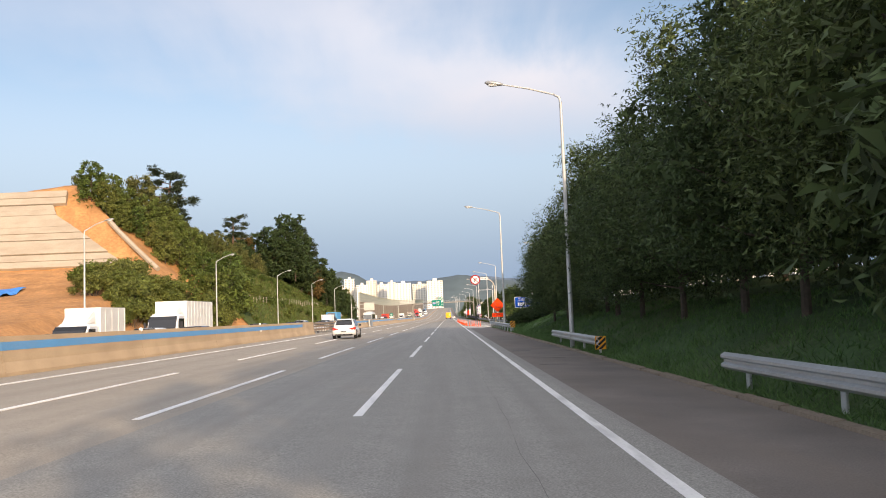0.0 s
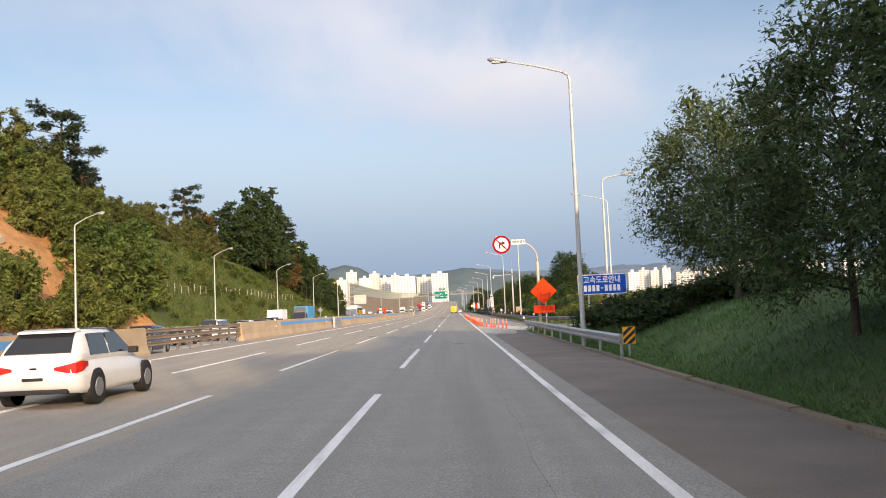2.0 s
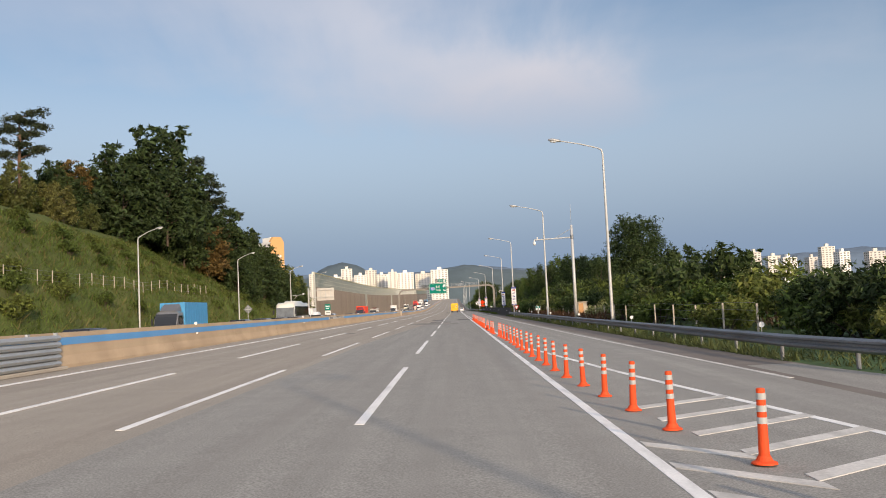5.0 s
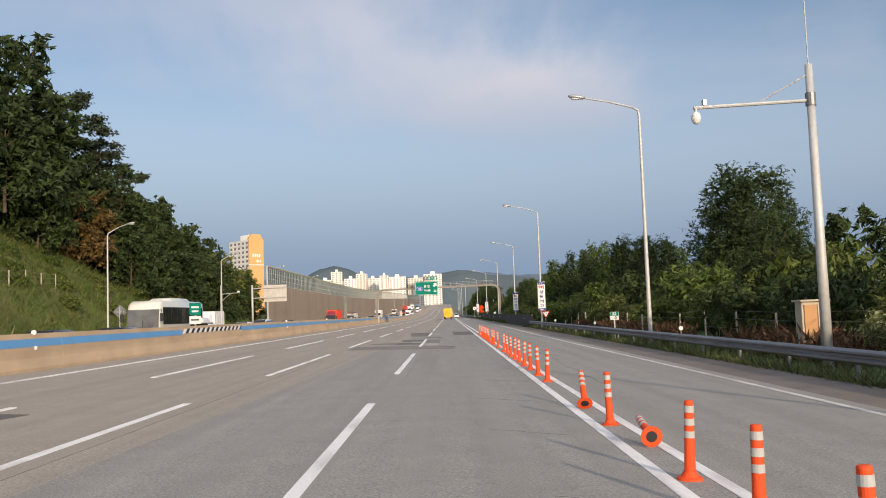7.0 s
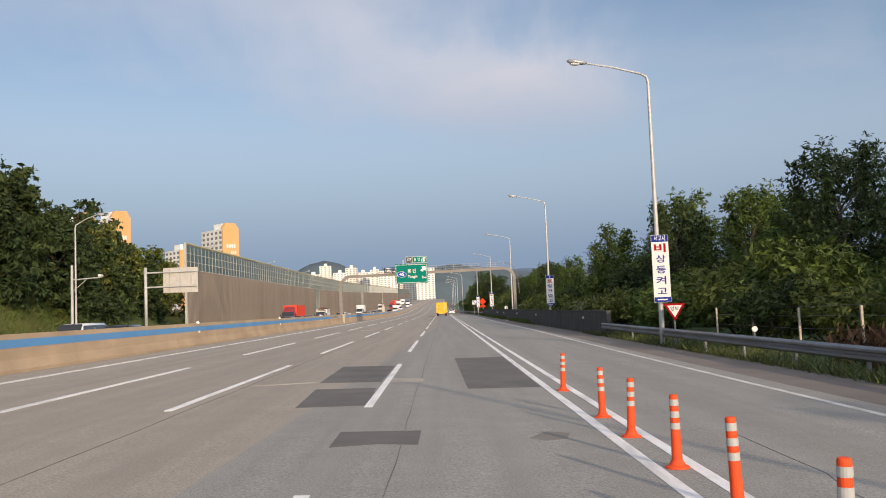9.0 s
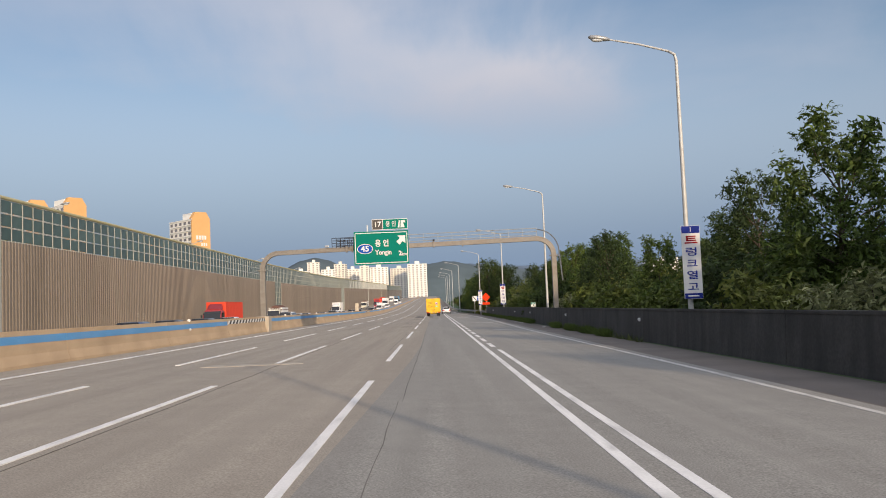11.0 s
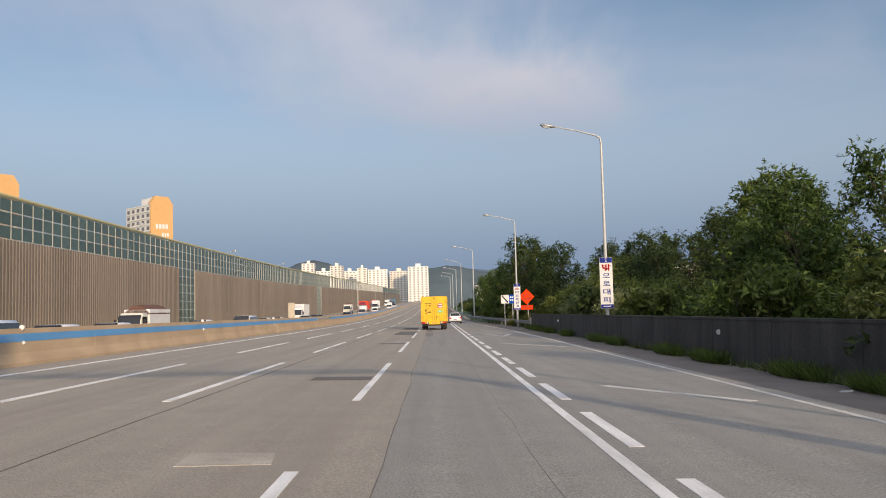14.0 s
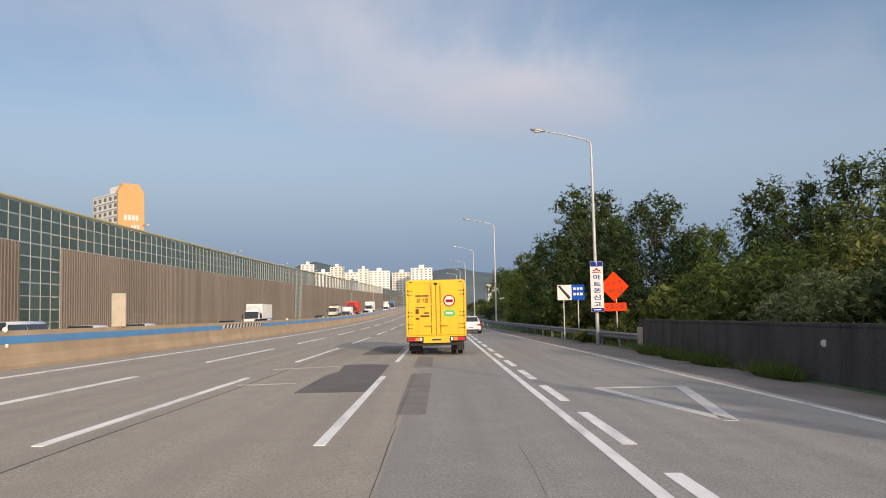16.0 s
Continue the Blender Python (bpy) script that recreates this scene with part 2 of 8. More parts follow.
# Grass of the tree-shaded bank: shade's bluish cast is mixed into blades and M_GRASS.
M_BLADE_SHADE = surface("grass_blades_shade_tint", (0.088, 0.165, 0.05), 0.8, var=0.0, per="island", per_amount=0.4, translucent=0.25)
M_BLADE_DULL = surface("grass_blades_dull", (0.085, 0.105, 0.035), 0.85, var=0.0, per="island", per_amount=0.45, translucent=0.2)
M_BLADE = surface("grass_blades", (0.080, 0.118, 0.022), 0.8, var=0.0, per="island", per_amount=0.45, translucent=0.25)
M_BLADE_DRY = surface("grass_blades_dry", (0.14, 0.125, 0.045), 0.85, var=0.0, per="island", per_amount=0.4, translucent=0.2)
M_BARK = surface("bark", (0.085, 0.066, 0.05), 0.95, var=0.25, fine=9, coarse=1.5, bump=0.02)
M_BARK_PALE = surface("bark_pine", (0.16, 0.095, 0.06), 0.95, var=0.25, fine=9, coarse=1.5, bump=0.02)
M_LEAF = [surface(n, c, 0.7, var=0.0, per="island", per_amount=0.6, translucent=0.3, alt=d) for n, c, d in
          (("leaf_deep_green", (0.034, 0.058, 0.018), (0.052, 0.078, 0.02)), ("leaf_mid_green", (0.075, 0.118, 0.024), (0.115, 0.142, 0.030)), ("leaf_yellow_green", (0.11, 0.14, 0.028), (0.165, 0.175, 0.045)),
           ("leaf_pine", (0.034, 0.050, 0.024), (0.045, 0.058, 0.026)), ("leaf_silver", (0.15, 0.185, 0.065), (0.25, 0.26, 0.125)), ("leaf_autumn", (0.12, 0.075, 0.025), (0.15, 0.10, 0.03)),
           ("leaf_olive", (0.075, 0.098, 0.026), (0.14, 0.14, 0.042)), ("leaf_blackish_green", (0.060, 0.092, 0.034), (0.088, 0.118, 0.040)), ("leaf_fresh_green", (0.055, 0.094, 0.020), (0.095, 0.135, 0.026)))]
M_GLASS_DARK = surface("vehicle_glass", (0.018, 0.02, 0.023), 0.08, var=0.0, coat=0.5)
M_GLASS_GREY = surface("windscreen_glass_grey", (0.12, 0.13, 0.135), 0.08, var=0.3, coarse=1.2, coat=0.5)
M_TYRE = surface("tyre_rubber", (0.02, 0.02, 0.02), 0.85, var=0.15)
M_RIM = surface("wheel_rim", (0.35, 0.36, 0.37), 0.35, 0.7, var=0.05)
M_UNDER = surface("chassis_black", (0.025, 0.025, 0.026), 0.7, var=0.15)
M_TAIL = surface("tail_lamp_red", (0.50, 0.02, 0.015), 0.25, var=0.03, coat=0.5)
M_AMBER = surface("tail_lamp_amber", (0.75, 0.23, 0.03), 0.25, var=0.03, coat=0.5)
M_HEAD = surface("headlamp", (0.72, 0.74, 0.75), 0.12, var=0.03, coat=0.6)
M_CAR = {k: surface("car_paint_" + k, c, 0.32, 0.1, var=0.02, fine=3, coat=0.6) for k, c in
         dict(white=(0.74, 0.74, 0.73), black=(0.02, 0.021, 0.024), navy=(0.025, 0.045, 0.11), silver=(0.42, 0.44, 0.46), grey=(0.13, 0.135, 0.145),
              red=(0.62, 0.05, 0.025), maroon=(0.28, 0.025, 0.03), blue=(0.05, 0.22, 0.45), cream=(0.64, 0.63, 0.54)).items()}
M_BOX_WHITE = surface("cargo_box_white", (0.70, 0.70, 0.68), 0.5, var=0.05, fine=3, coarse=0.6, stain=(0.52, 0.51, 0.48), stain_amount=0.4, stain_scale=(0.4, 0.4, 1.2))
M_BOX_RED = surface("container_red", (0.66, 0.055, 0.02), 0.55, var=0.06, fine=4)
M_BOX_BLUE = surface("container_blue", (0.06, 0.27, 0.50), 0.55, var=0.06, fine=4)
M_TARP = surface("tarpaulin_brown", (0.14, 0.075, 0.06), 0.9, var=0.15, fine=4, bump=0.02)
M_TARP_BLUE = surface("tarpaulin_blue", (0.05, 0.22, 0.60), 0.7, var=0.12, fine=2, bump=0.03)
M_NOISE_PANEL = surface("noise_panel_taupe", (0.188, 0.158, 0.130), 0.75, var=0.08, fine=6, coarse=0.4, per="object", per_amount=0.10, streak=(1, 1.2, 0.12))
M_NOISE_POST = surface("noise_post_steel", (0.40, 0.41, 0.37), 0.5, 0.1, var=0.08, fine=4)
M_NOISE_CAP = surface("noise_cap_yellow", (0.44, 0.40, 0.22), 0.6, var=0.08, fine=4)
M_NOISE_PANE = surface("noise_pane_green", (0.058, 0.100, 0.086), 0.3, var=0.12, fine=1.5, coarse=0.2, per="object", per_amount=0.22, coat=0.0)
M_APT = [surface(n, c, 0.85, var=0.05, fine=0.5, coarse=0.05) for n, c in (("apartment_cream", (0.70, 0.66, 0.58)), ("apartment_white", (0.76, 0.74, 0.68)), ("apartment_shade", (0.58, 0.55, 0.50)))]
M_APT_ORANGE = surface("apartment_orange", (0.62, 0.36, 0.15), 0.85, var=0.04, fine=0.5, coarse=0.05)
M_APT_WINDOW = surface("apartment_window", (0.20, 0.19, 0.19), 0.25, var=0.1, fine=0.3)
# Distance haze is mixed into both hill colours, more strongly in the far one.
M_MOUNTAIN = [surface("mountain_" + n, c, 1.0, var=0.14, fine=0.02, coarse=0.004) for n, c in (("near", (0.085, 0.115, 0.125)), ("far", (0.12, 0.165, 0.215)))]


# ---- mesh helpers ----
def part(name, bm, material, parent=None, label="", smooth=False):
    """Link a bmesh as one mesh object, under a thing or a part where one is given."""
    me = bpy.data.meshes.new(name)
    bmesh.ops.recalc_face_normals(bm, faces=bm.faces)
    bm.to_mesh(me)
    bm.free()
    me.materials.append(material)
    if smooth:
        for p in me.polygons:
            p.use_smooth = True
    ob = new(name, me)
    if parent:
        ob.parent = parent
    if label:
        tagged(ob, label)
    return ob


def share(name, me, parent, m):
    ob = new(name, me)
    ob.parent = parent
    ob.matrix_basis = m
    return ob


def raw(name, verts, faces, material, parent=None):
    me = bpy.data.meshes.new(name)
    me.from_pydata(verts, [], faces)
    me.materials.append(material)
    ob = new(name, me)
    if parent:
        ob.parent = parent
    return ob


def hub(name, label, category, m=None, group="", kind=""):
    ob = tagged(new(name), label, category, group, kind)
    if m is not None:
        ob.matrix_basis = m
    return ob


def box(bm, x0, x1, y0, y1, z0, z1, bevel=0.0):
    vs = [bm.verts.new((x, y, z)) for x in (x0, x1) for y in (y0, y1) for z in (z0, z1)]
    fs = [bm.faces.new([vs[i] for i in f]) for f in ((0, 1, 3, 2), (4, 6, 7, 5), (0, 4, 5, 1), (2, 3, 7, 6), (0, 2, 6, 4), (1, 5, 7, 3))]
    if bevel:
        bmesh.ops.bevel(bm, geom=list({e for f in fs for e in f.edges}), offset=bevel, segments=2, affect="EDGES", profile=0.6)
    return bm


def prism(bm, profile, a, b, axis="x"):
    """A closed outline of (u, v), drawn out from a to b: along x the outline lies in y and z, along y in x and z, along z in x and y."""
    put = {"x": lambda u, v, w: (w, u, v), "y": lambda u, v, w: (u, w, v), "z": lambda u, v, w: (u, v, w)}[axis]
    one, two = ([bm.verts.new(put(u, v, w)) for u, v in profile] for w in (a, b))
    n = len(profile)
    for i in range(n):
        bm.faces.new((one[i], one[(i + 1) % n], two[(i + 1) % n], two[i]))
    bm.faces.new(one[::-1])
    bm.faces.new(two)
    return bm


def tube(bm, points, radii, sides=10):
    """A round bar through the points, with a radius at each."""
    pts = [Vector(p) for p in points]
    if isinstance(radii, (int, float)):
        radii = [radii] * len(pts)
    rings, side = [], None
    for i, p in enumerate(pts):
        d = (pts[min(i + 1, len(pts) - 1)] - pts[max(i - 1, 0)]).normalized()
        side = d.orthogonal().normalized() if side is None else (side - d * side.dot(d)).normalized()
        other = d.cross(side)
        rings.append([bm.verts.new(p + radii[i] * (math.cos(2 * math.pi * k / sides) * side + math.sin(2 * math.pi * k / sides) * other)) for k in range(sides)])
    for a, b in zip(rings, rings[1:]):
        for k in range(sides):
            bm.faces.new((a[k], a[(k + 1) % sides], b[(k + 1) % sides], b[k]))
    bm.faces.new(rings[0][::-1])
    bm.faces.new(rings[-1])
    return bm


def sweep(bm, outline, path, closed=True):
    """An outline of (side, height) carried level along a path of (x, y, z)."""
    pts = [Vector(p) for p in path]
    rows = []
    for i, p in enumerate(pts):
        d = pts[min(i + 1, len(pts) - 1)] - pts[max(i - 1, 0)]
        d.z = 0
        d.normalize()
        right = Vector((d.y, -d.x, 0))
        rows.append([bm.verts.new(p + right * u + Vector((0, 0, v))) for u, v in outline])
    n = len(outline)
    for a, b in zip(rows, rows[1:]):
        for k in range(n if closed else n - 1):
            bm.faces.new((a[k], a[(k + 1) % n], b[(k + 1) % n], b[k]))
    if closed:
        bm.faces.new(rows[0][::-1])
        bm.faces.new(rows[-1])
    return bm


def disc(bm, x, y, z, radius, thick, sides=32, axis="y"):
    ring = [(radius * math.cos(2 * math.pi * k / sides), radius * math.sin(2 * math.pi * k / sides)) for k in range(sides)]
    if axis == "y":
        return prism(bm, [(x + u, z + v) for u, v in ring], y, y + thick, "y")
    return prism(bm, [(y + u, z + v) for u, v in ring], x, x + thick, "x")


def words(body, size, material, parent, at, width=None, turn=(90, 0, 0), bold=0.0):
    """Raised lettering, centred at a place and facing backwards along the road."""
    cu = bpy.data.curves.new("lettering", "FONT")
    cu.body, cu.size, cu.align_x, cu.align_y, cu.extrude, cu.offset, cu.resolution_u = body, size, "CENTER", "CENTER", 0.004, bold, 3
    tmp = new("lettering", cu)
    dg = bpy.context.evaluated_depsgraph_get()
    me = bpy.data.meshes.new_from_object(tmp.evaluated_get(dg), depsgraph=dg)
    bpy.data.objects.remove(tmp)
    me.materials.clear()
    me.materials.append(material)
    ob = new("lettering", me)
    ob.parent = parent
    wide = max(1e-3, max((v.co.x for v in me.vertices), default=1) - min((v.co.x for v in me.vertices), default=0))
    s = width / wide if width else 1.0
    ob.matrix_basis = pose(*at, *turn) @ Matrix.Diagonal((s, 1 if width else s, 1, 1))
    return ob


# ---- lie of the land ----
def rise(y):
    """The road is level, then climbs gently after a dip."""
    if y < 400:
        return 0.0
    if y < 560:
        return (y - 400) ** 2 / 18000
    return 160 ** 2 / 18000 + (y - 560) * 160 / 9000


def gz(x, y):
    """Height of the paved ground: it falls to both sides from the median."""
    if x < -12.2:
        return 0.2684 + 0.022 * (x + 12.2) - 0.28 * min(1.0, (-12.2 - x) / 1.4) + rise(y)
    return -0.022 * min(x, 13.0) + rise(y)


def ybreaks(a, b, step=10.0):
    n = max(1, math.ceil((b - a) / step))
    return [a + (b - a) * i / n for i in range(n + 1)]


def ribbon(bm, xa, xb, y0, y1, dz, thick=0.25, step=10.0):
    """A slab along the road between two edges, each a number or a function of y."""
    fa = xa if callable(xa) else (lambda y: xa)
    fb = xb if callable(xb) else (lambda y: xb)
    rows = []
    for y in ybreaks(y0, y1, step):
        a, b = fa(y), fb(y)
        rows.append([bm.verts.new(v) for v in ((a, y, gz(a, y) + dz - thick), (a, y, gz(a, y) + dz), (b, y, gz(b, y) + dz), (b, y, gz(b, y) + dz - thick))])
    for p, q in zip(rows, rows[1:]):
        for k in range(4):
            bm.faces.new((p[k], p[(k + 1) % 4], q[(k + 1) % 4], q[k]))
    bm.faces.new(rows[0][::-1])
    bm.faces.new(rows[-1])
    return bm


def lerp_table(table):
    ys, vs = zip(*table)
    return lambda y: float(np.interp(y, ys, vs))

# ---- ground and roads ----
ground = part("ground", box(bmesh.new(), -2600, 2600, -700, 4300, -1.6, -0.75), M_GROUND)
tagged(ground, "flat open ground reaching to the far hills", "ground", kind="structure")

SEAM = lerp_table([(-80, -3.1), (150, -3.1), (285, 0.9), (420, 0.95), (1200, 0.95)])
RIGHT_EDGE = lerp_table([(-80, 4.15), (93, 4.15), (99, 5.2), (104, 8.6), (125, 8.7), (400, 8.7), (450, 7.0), (520, 4.6), (1200, 4.4)])
VERGE = lerp_table([(-80, 6.75), (84, 6.85), (92, 7.0), (100, 8.0), (118, 12.4), (128, 10.75), (150, 10.5), (255, 10.7), (412, 10.9), (440, 9.6), (470, 7.3), (520, 6.9), (1200, 6.8)])
road_left = part("road", ribbon(bmesh.new(), -12.3, SEAM, -80, 1200, 0.0), M_ROAD_WARM)
tagged(road_left, "worn brownish-grey motorway asphalt of the left lanes", "road", kind="structure")
road_right = part("road", ribbon(bmesh.new(), SEAM, RIGHT_EDGE, -80, 1200, 0.0), M_ROAD)
tagged(road_right, "smooth grey motorway asphalt of the right lanes", "road", kind="structure")
shoulder = part("road_shoulder", ribbon(bmesh.new(), RIGHT_EDGE, VERGE, -80, 1200, -0.004), M_SHOULDER)
tagged(shoulder, "dark dusty asphalt shoulder with sandy stains", "road", kind="structure")
opposite = part("road_opposite", ribbon(bmesh.new(), -31.0, -13.6, -80, 1200, 0.0), M_ROAD_WARM)
mid = part("median_strip", ribbon(bmesh.new(), -13.6, -12.3, -80, 1200, -0.004), M_SHOULDER)
tagged(mid, "narrow paved strip under the median barrier", "road", kind="structure")
tagged(opposite, "asphalt carriageway of the opposite direction", "road", kind="structure")
ramp = bmesh.new()
prism(ramp, [(8.0, 101), (30, 84), (44, 78), (46, 90), (30, 104), (18, 112.5), (11.5, 119.5), (10.4, 130), (8.6, 130)], -0.55, -0.205, "z")
ramp = part("road_ramp", ramp, M_ROAD)
fill = bmesh.new()
prism(fill, [(9.0, 101), (30, 82), (90, 60), (90, 124), (11.2, 124), (11.2, 118)], -0.7, -0.26, "z")
fill = part("verge", fill, M_GRASS)
tagged(fill, "flat weedy ground round the slip road", "verge", kind="structure")
tagged(ramp, "grey asphalt slip road joining from the side", "road", kind="structure")

# lane markings
markings = hub("lane_marking", "white painted lane lines on grey asphalt", "road marking", kind="structure")


def stripe(name, x0, x1, y0, y1, material=M_PAINT, dz=0.006, step=10.0):
    return part(name, ribbon(bmesh.new(), x0, x1, y0, y1, dz, 0.02, step), material, markings)


for line in (0.0, -3.6, -6.8):
    for k in range(-3, 40):
        y0 = 20.0 * k
        stripe("dash", line - 0.075, line + 0.075, y0, y0 + 12.4 + 0.3 * math.sin(k * 2.1 + line), M_PAINT)
stripe("edge_line", -10.30, -10.14, -80, 1150)
stripe("edge_line", 3.53, 3.69, -80, 1150)
# second line of the merging lane, broken further on
stripe("edge_line", lerp_table([(140, 4.25), (170, 4.0), (286, 3.98)]), lerp_table([(140, 4.42), (170, 4.15), (288, 4.13)]), 140, 286.0)
for k in range(-1, 36):
    stripe("short_dash", 3.90, 4.10, 294.0 + 5.74 * k, 297.7 + 5.74 * k)
OUTER = lerp_table([(100, 9.2), (118, 8.9), (150, 8.35), (230, 8.05), (275, 8.35), (310, 8.05), (380, 8.5), (410, 8.1), (440, 7.2), (480, 5.9), (520, 4.5)])
stripe("edge_line", lambda y: OUTER(y) - 0.075, lambda y: OUTER(y) + 0.075, 126, 500, M_PAINT_OLD)
stripe("edge_line", -30.2, -30.05, -80, 1150)
for line in (-16.6, -20.2, -23.8):
    for k in range(0, 30):
        stripe("dash", line - 0.075, line + 0.075, 20.0 * k + 7, 20.0 * k + 19)
# hatched gore where the slip road joins
def slant_bar(x0, y0, x1, y1, w=0.34):
    bm = bmesh.new()
    prism(bm, [(x0, y0), (x0, y0 + w), (x1, y1 + w), (x1, y1)], -0.2, 0.0, "z")
    for v in bm.verts:
        v.co.z = gz(v.co.x, v.co.y) + (0.008 if v.co.z > -0.1 else -0.02)
    part("hatch_bar", bm, M_PAINT_OLD, markings)


GORE_MID = lerp_table([(92, 5.7), (99, 6.2), (103, 6.2), (106, 6.0), (109, 5.4), (113.5, 4.95), (119, 4.35), (128, 4.0)])
GORE_OUT = lerp_table([(99, 7.4), (103, 8.8), (105.3, 8.75), (114.4, 7.3), (128, 5.6), (142, 4.42)])
for k in range(17):
    y0 = 94.9 + 1.42 * k
    x1 = GORE_MID(y0 - 2.0)
    slant_bar(3.72, y0 - 0.15, x1, y0 - 0.15 - 1.03 * (x1 - 3.72))
for k in range(14):
    y0 = 102.2 + 1.45 * k
    x0, x1 = GORE_MID(y0) + 0.1, GORE_OUT(y0 + 1.2)
    if x1 - x0 > 0.4:
        slant_bar(x0, y0, x1, y0 + 0.75 * (x1 - x0))
stripe("edge_line", lambda y: GORE_OUT(y) - 0.08, lambda y: GORE_OUT(y) + 0.08, 103.5, 142, step=3)
# faint direction triangles in the merging lane
for a, b in (((6.15, 382.6), (5.15, 388.7)), ((6.15, 382.6), (7.2, 389.2)), ((5.15, 388.8), (7.2, 389.2)), ((5.2, 316.0), (7.5, 311.8)), ((5.2, 369.1), (7.7, 364.8)), ((5.3, 343.0), (7.4, 339.5))):
    d = (Vector(b) - Vector(a)).normalized()
    s = Vector((d.y, -d.x)) * 0.13
    bm = bmesh.new()
    prism(bm, [tuple(Vector(a) - s), tuple(Vector(a) + s), tuple(Vector(b) + s), tuple(Vector(b) - s)], -0.2, 0.0, "z")
    for v in bm.verts:
        v.co.z = gz(v.co.x, v.co.y) + (0.006 if v.co.z > -0.1 else -0.02)
    part("triangle_bar", bm, M_PAINT_OLD, markings)

# asphalt repairs and cracks
repairs = hub("asphalt_repair", "dark rectangular asphalt repairs in the lanes", "road patch", kind="structure")


def patch(corners, material=M_PATCH, dz=0.003, name="patch"):
    bm = bmesh.new()
    prism(bm, corners, -0.2, 0.0, "z")
    for v in bm.verts:
        v.co.z = gz(v.co.x, v.co.y) + (dz if v.co.z > -0.1 else -0.03)
    return part(name, bm, material, repairs)


# ---- kerb of the first verge ----
kerb = hub("kerb", "low weathered concrete kerb along the grass verge", "kerb", kind="structure")
bmk = bmesh.new()
sweep(bmk, [(-0.11, -0.1), (-0.08, 0.06), (0.09, 0.075), (0.11, -0.1)], [(0, 0, 0), (0, 1.94, 0)])
KERB_MESH = part("kerb_stone", bmk, M_KERB, kerb)
KERB_MESH.matrix_basis = pose(VERGE(-40) + 0.1, -40, gz(VERGE(-40), -40))
for k in range(1, 68):
    y = -40 + 2.0 * k
    x = VERGE(y) + 0.1 + 0.02 * math.sin(k * 1.7)
    ang = -math.degrees(math.atan2(VERGE(y + 2) - VERGE(y), 2))
    share("kerb_stone", KERB_MESH.data, kerb, pose(x, y, gz(x, y) + 0.012 * math.sin(k * 2.3), 0, 0, ang))

# ---- median barrier ----
BAR_IN = [(-0.30, -0.05), (-0.30, 0.08), (-0.19, 0.40), (-0.115, 1.19), (0.115, 1.19), (0.19, 0.40), (0.30, 0.08), (0.30, -0.05)]
MX = -12.2
median = hub("median_barrier", "tan concrete median barrier with a blue painted band", "barrier", kind="structure")


def barrier_section(y0, y1, band):
    """A cast section, with its painted band laid 4 mm proud of the face."""
    path = [(MX, y, gz(MX, y)) for y in ybreaks(y0 + 0.012, y1 - 0.012, 10)]
    sec = part("barrier_section", sweep(bmesh.new(), BAR_IN, path), M_CONCRETE, median)
    if band:
        for s in (1, -1):
            part("blue_band", sweep(bmesh.new(), [(s * 0.156, 0.76), (s * 0.132, 1.02), (s * 0.142, 1.02), (s * 0.166, 0.76)], path), M_BLUE, sec)
    return sec


STRIPED = [(199.7, 212.0), (308.8, 321.3), (423.0, 435.0)]


def in_striped(a, b):
    return any(a < q and b > p for p, q in STRIPED)


cuts = [-70, -40, -20, 0, 12, 24, 36, 48, 60, 66, 72.4]
for a, b in zip(cuts, cuts[1:]):
    barrier_section(a, b, b < 67)
cuts = [89.5, 96, 102, 112, 124, 136, 148, 160, 172, 186, 199.7, 212.0, 224, 236, 248, 260, 272, 284, 296, 308.8, 321.3, 334, 346, 358, 370, 382, 394, 406, 423, 435, 450, 470, 490, 520, 560, 600, 660, 720, 800, 900, 1000, 1100]
for a, b in zip(cuts, cuts[1:]):
    sec = barrier_section(a, b, b > 105 and not in_striped(a + 0.1, b - 0.1))
    if in_striped(a + 0.1, b - 0.1):
        n = 26
        for k in range(n):
            y0 = a + (b - a) * k / n
            w = (b - a) / n
            bm = bmesh.new()
            vs = [(0.150, 0.82, y0), (0.150, 0.82, y0 + w), (0.128, 1.06, y0 + w * 1.9), (0.128, 1.06, y0 + w * 0.9)]
            front = [bm.verts.new((MX + u + 0.008, y, gz(MX, y) + v)) for u, v, y in vs]
            back = [bm.verts.new((MX + u - 0.01, y, gz(MX, y) + v)) for u, v, y in vs]
            for i in range(4):
                bm.faces.new((front[i], front[(i + 1) % 4], back[(i + 1) % 4], back[i]))
            bm.faces.new(front)
            bm.faces.new(back[::-1])
            part("hazard_stripe", bm, M_BLACK if k % 2 else M_WHITE, sec)

# round white markers on the median
bm = disc(bmesh.new(), 0, -0.02, 0, 0.085, 0.04, 16)
marker = part("marker", bm, M_WHITE)
tagged(marker, "round white reflector on the median barrier", "reflector", "median reflectors")
marker.matrix_basis = pose(MX + 0.12, 24.0, gz(MX, 0) + 1.22)
for k, y in enumerate([48, 100, 126, 152, 184, 228, 252, 276, 300, 331, 352, 374, 396, 446, 470, 495]):
    copy_thing(marker, pose(MX + 0.13, y, gz(MX, y) + 1.22))
    copy_thing(marker, pose(MX + 0.185, y, gz(MX, y) + 0.72) @ Matrix.Diagonal((0.7, 1, 0.7, 1)))

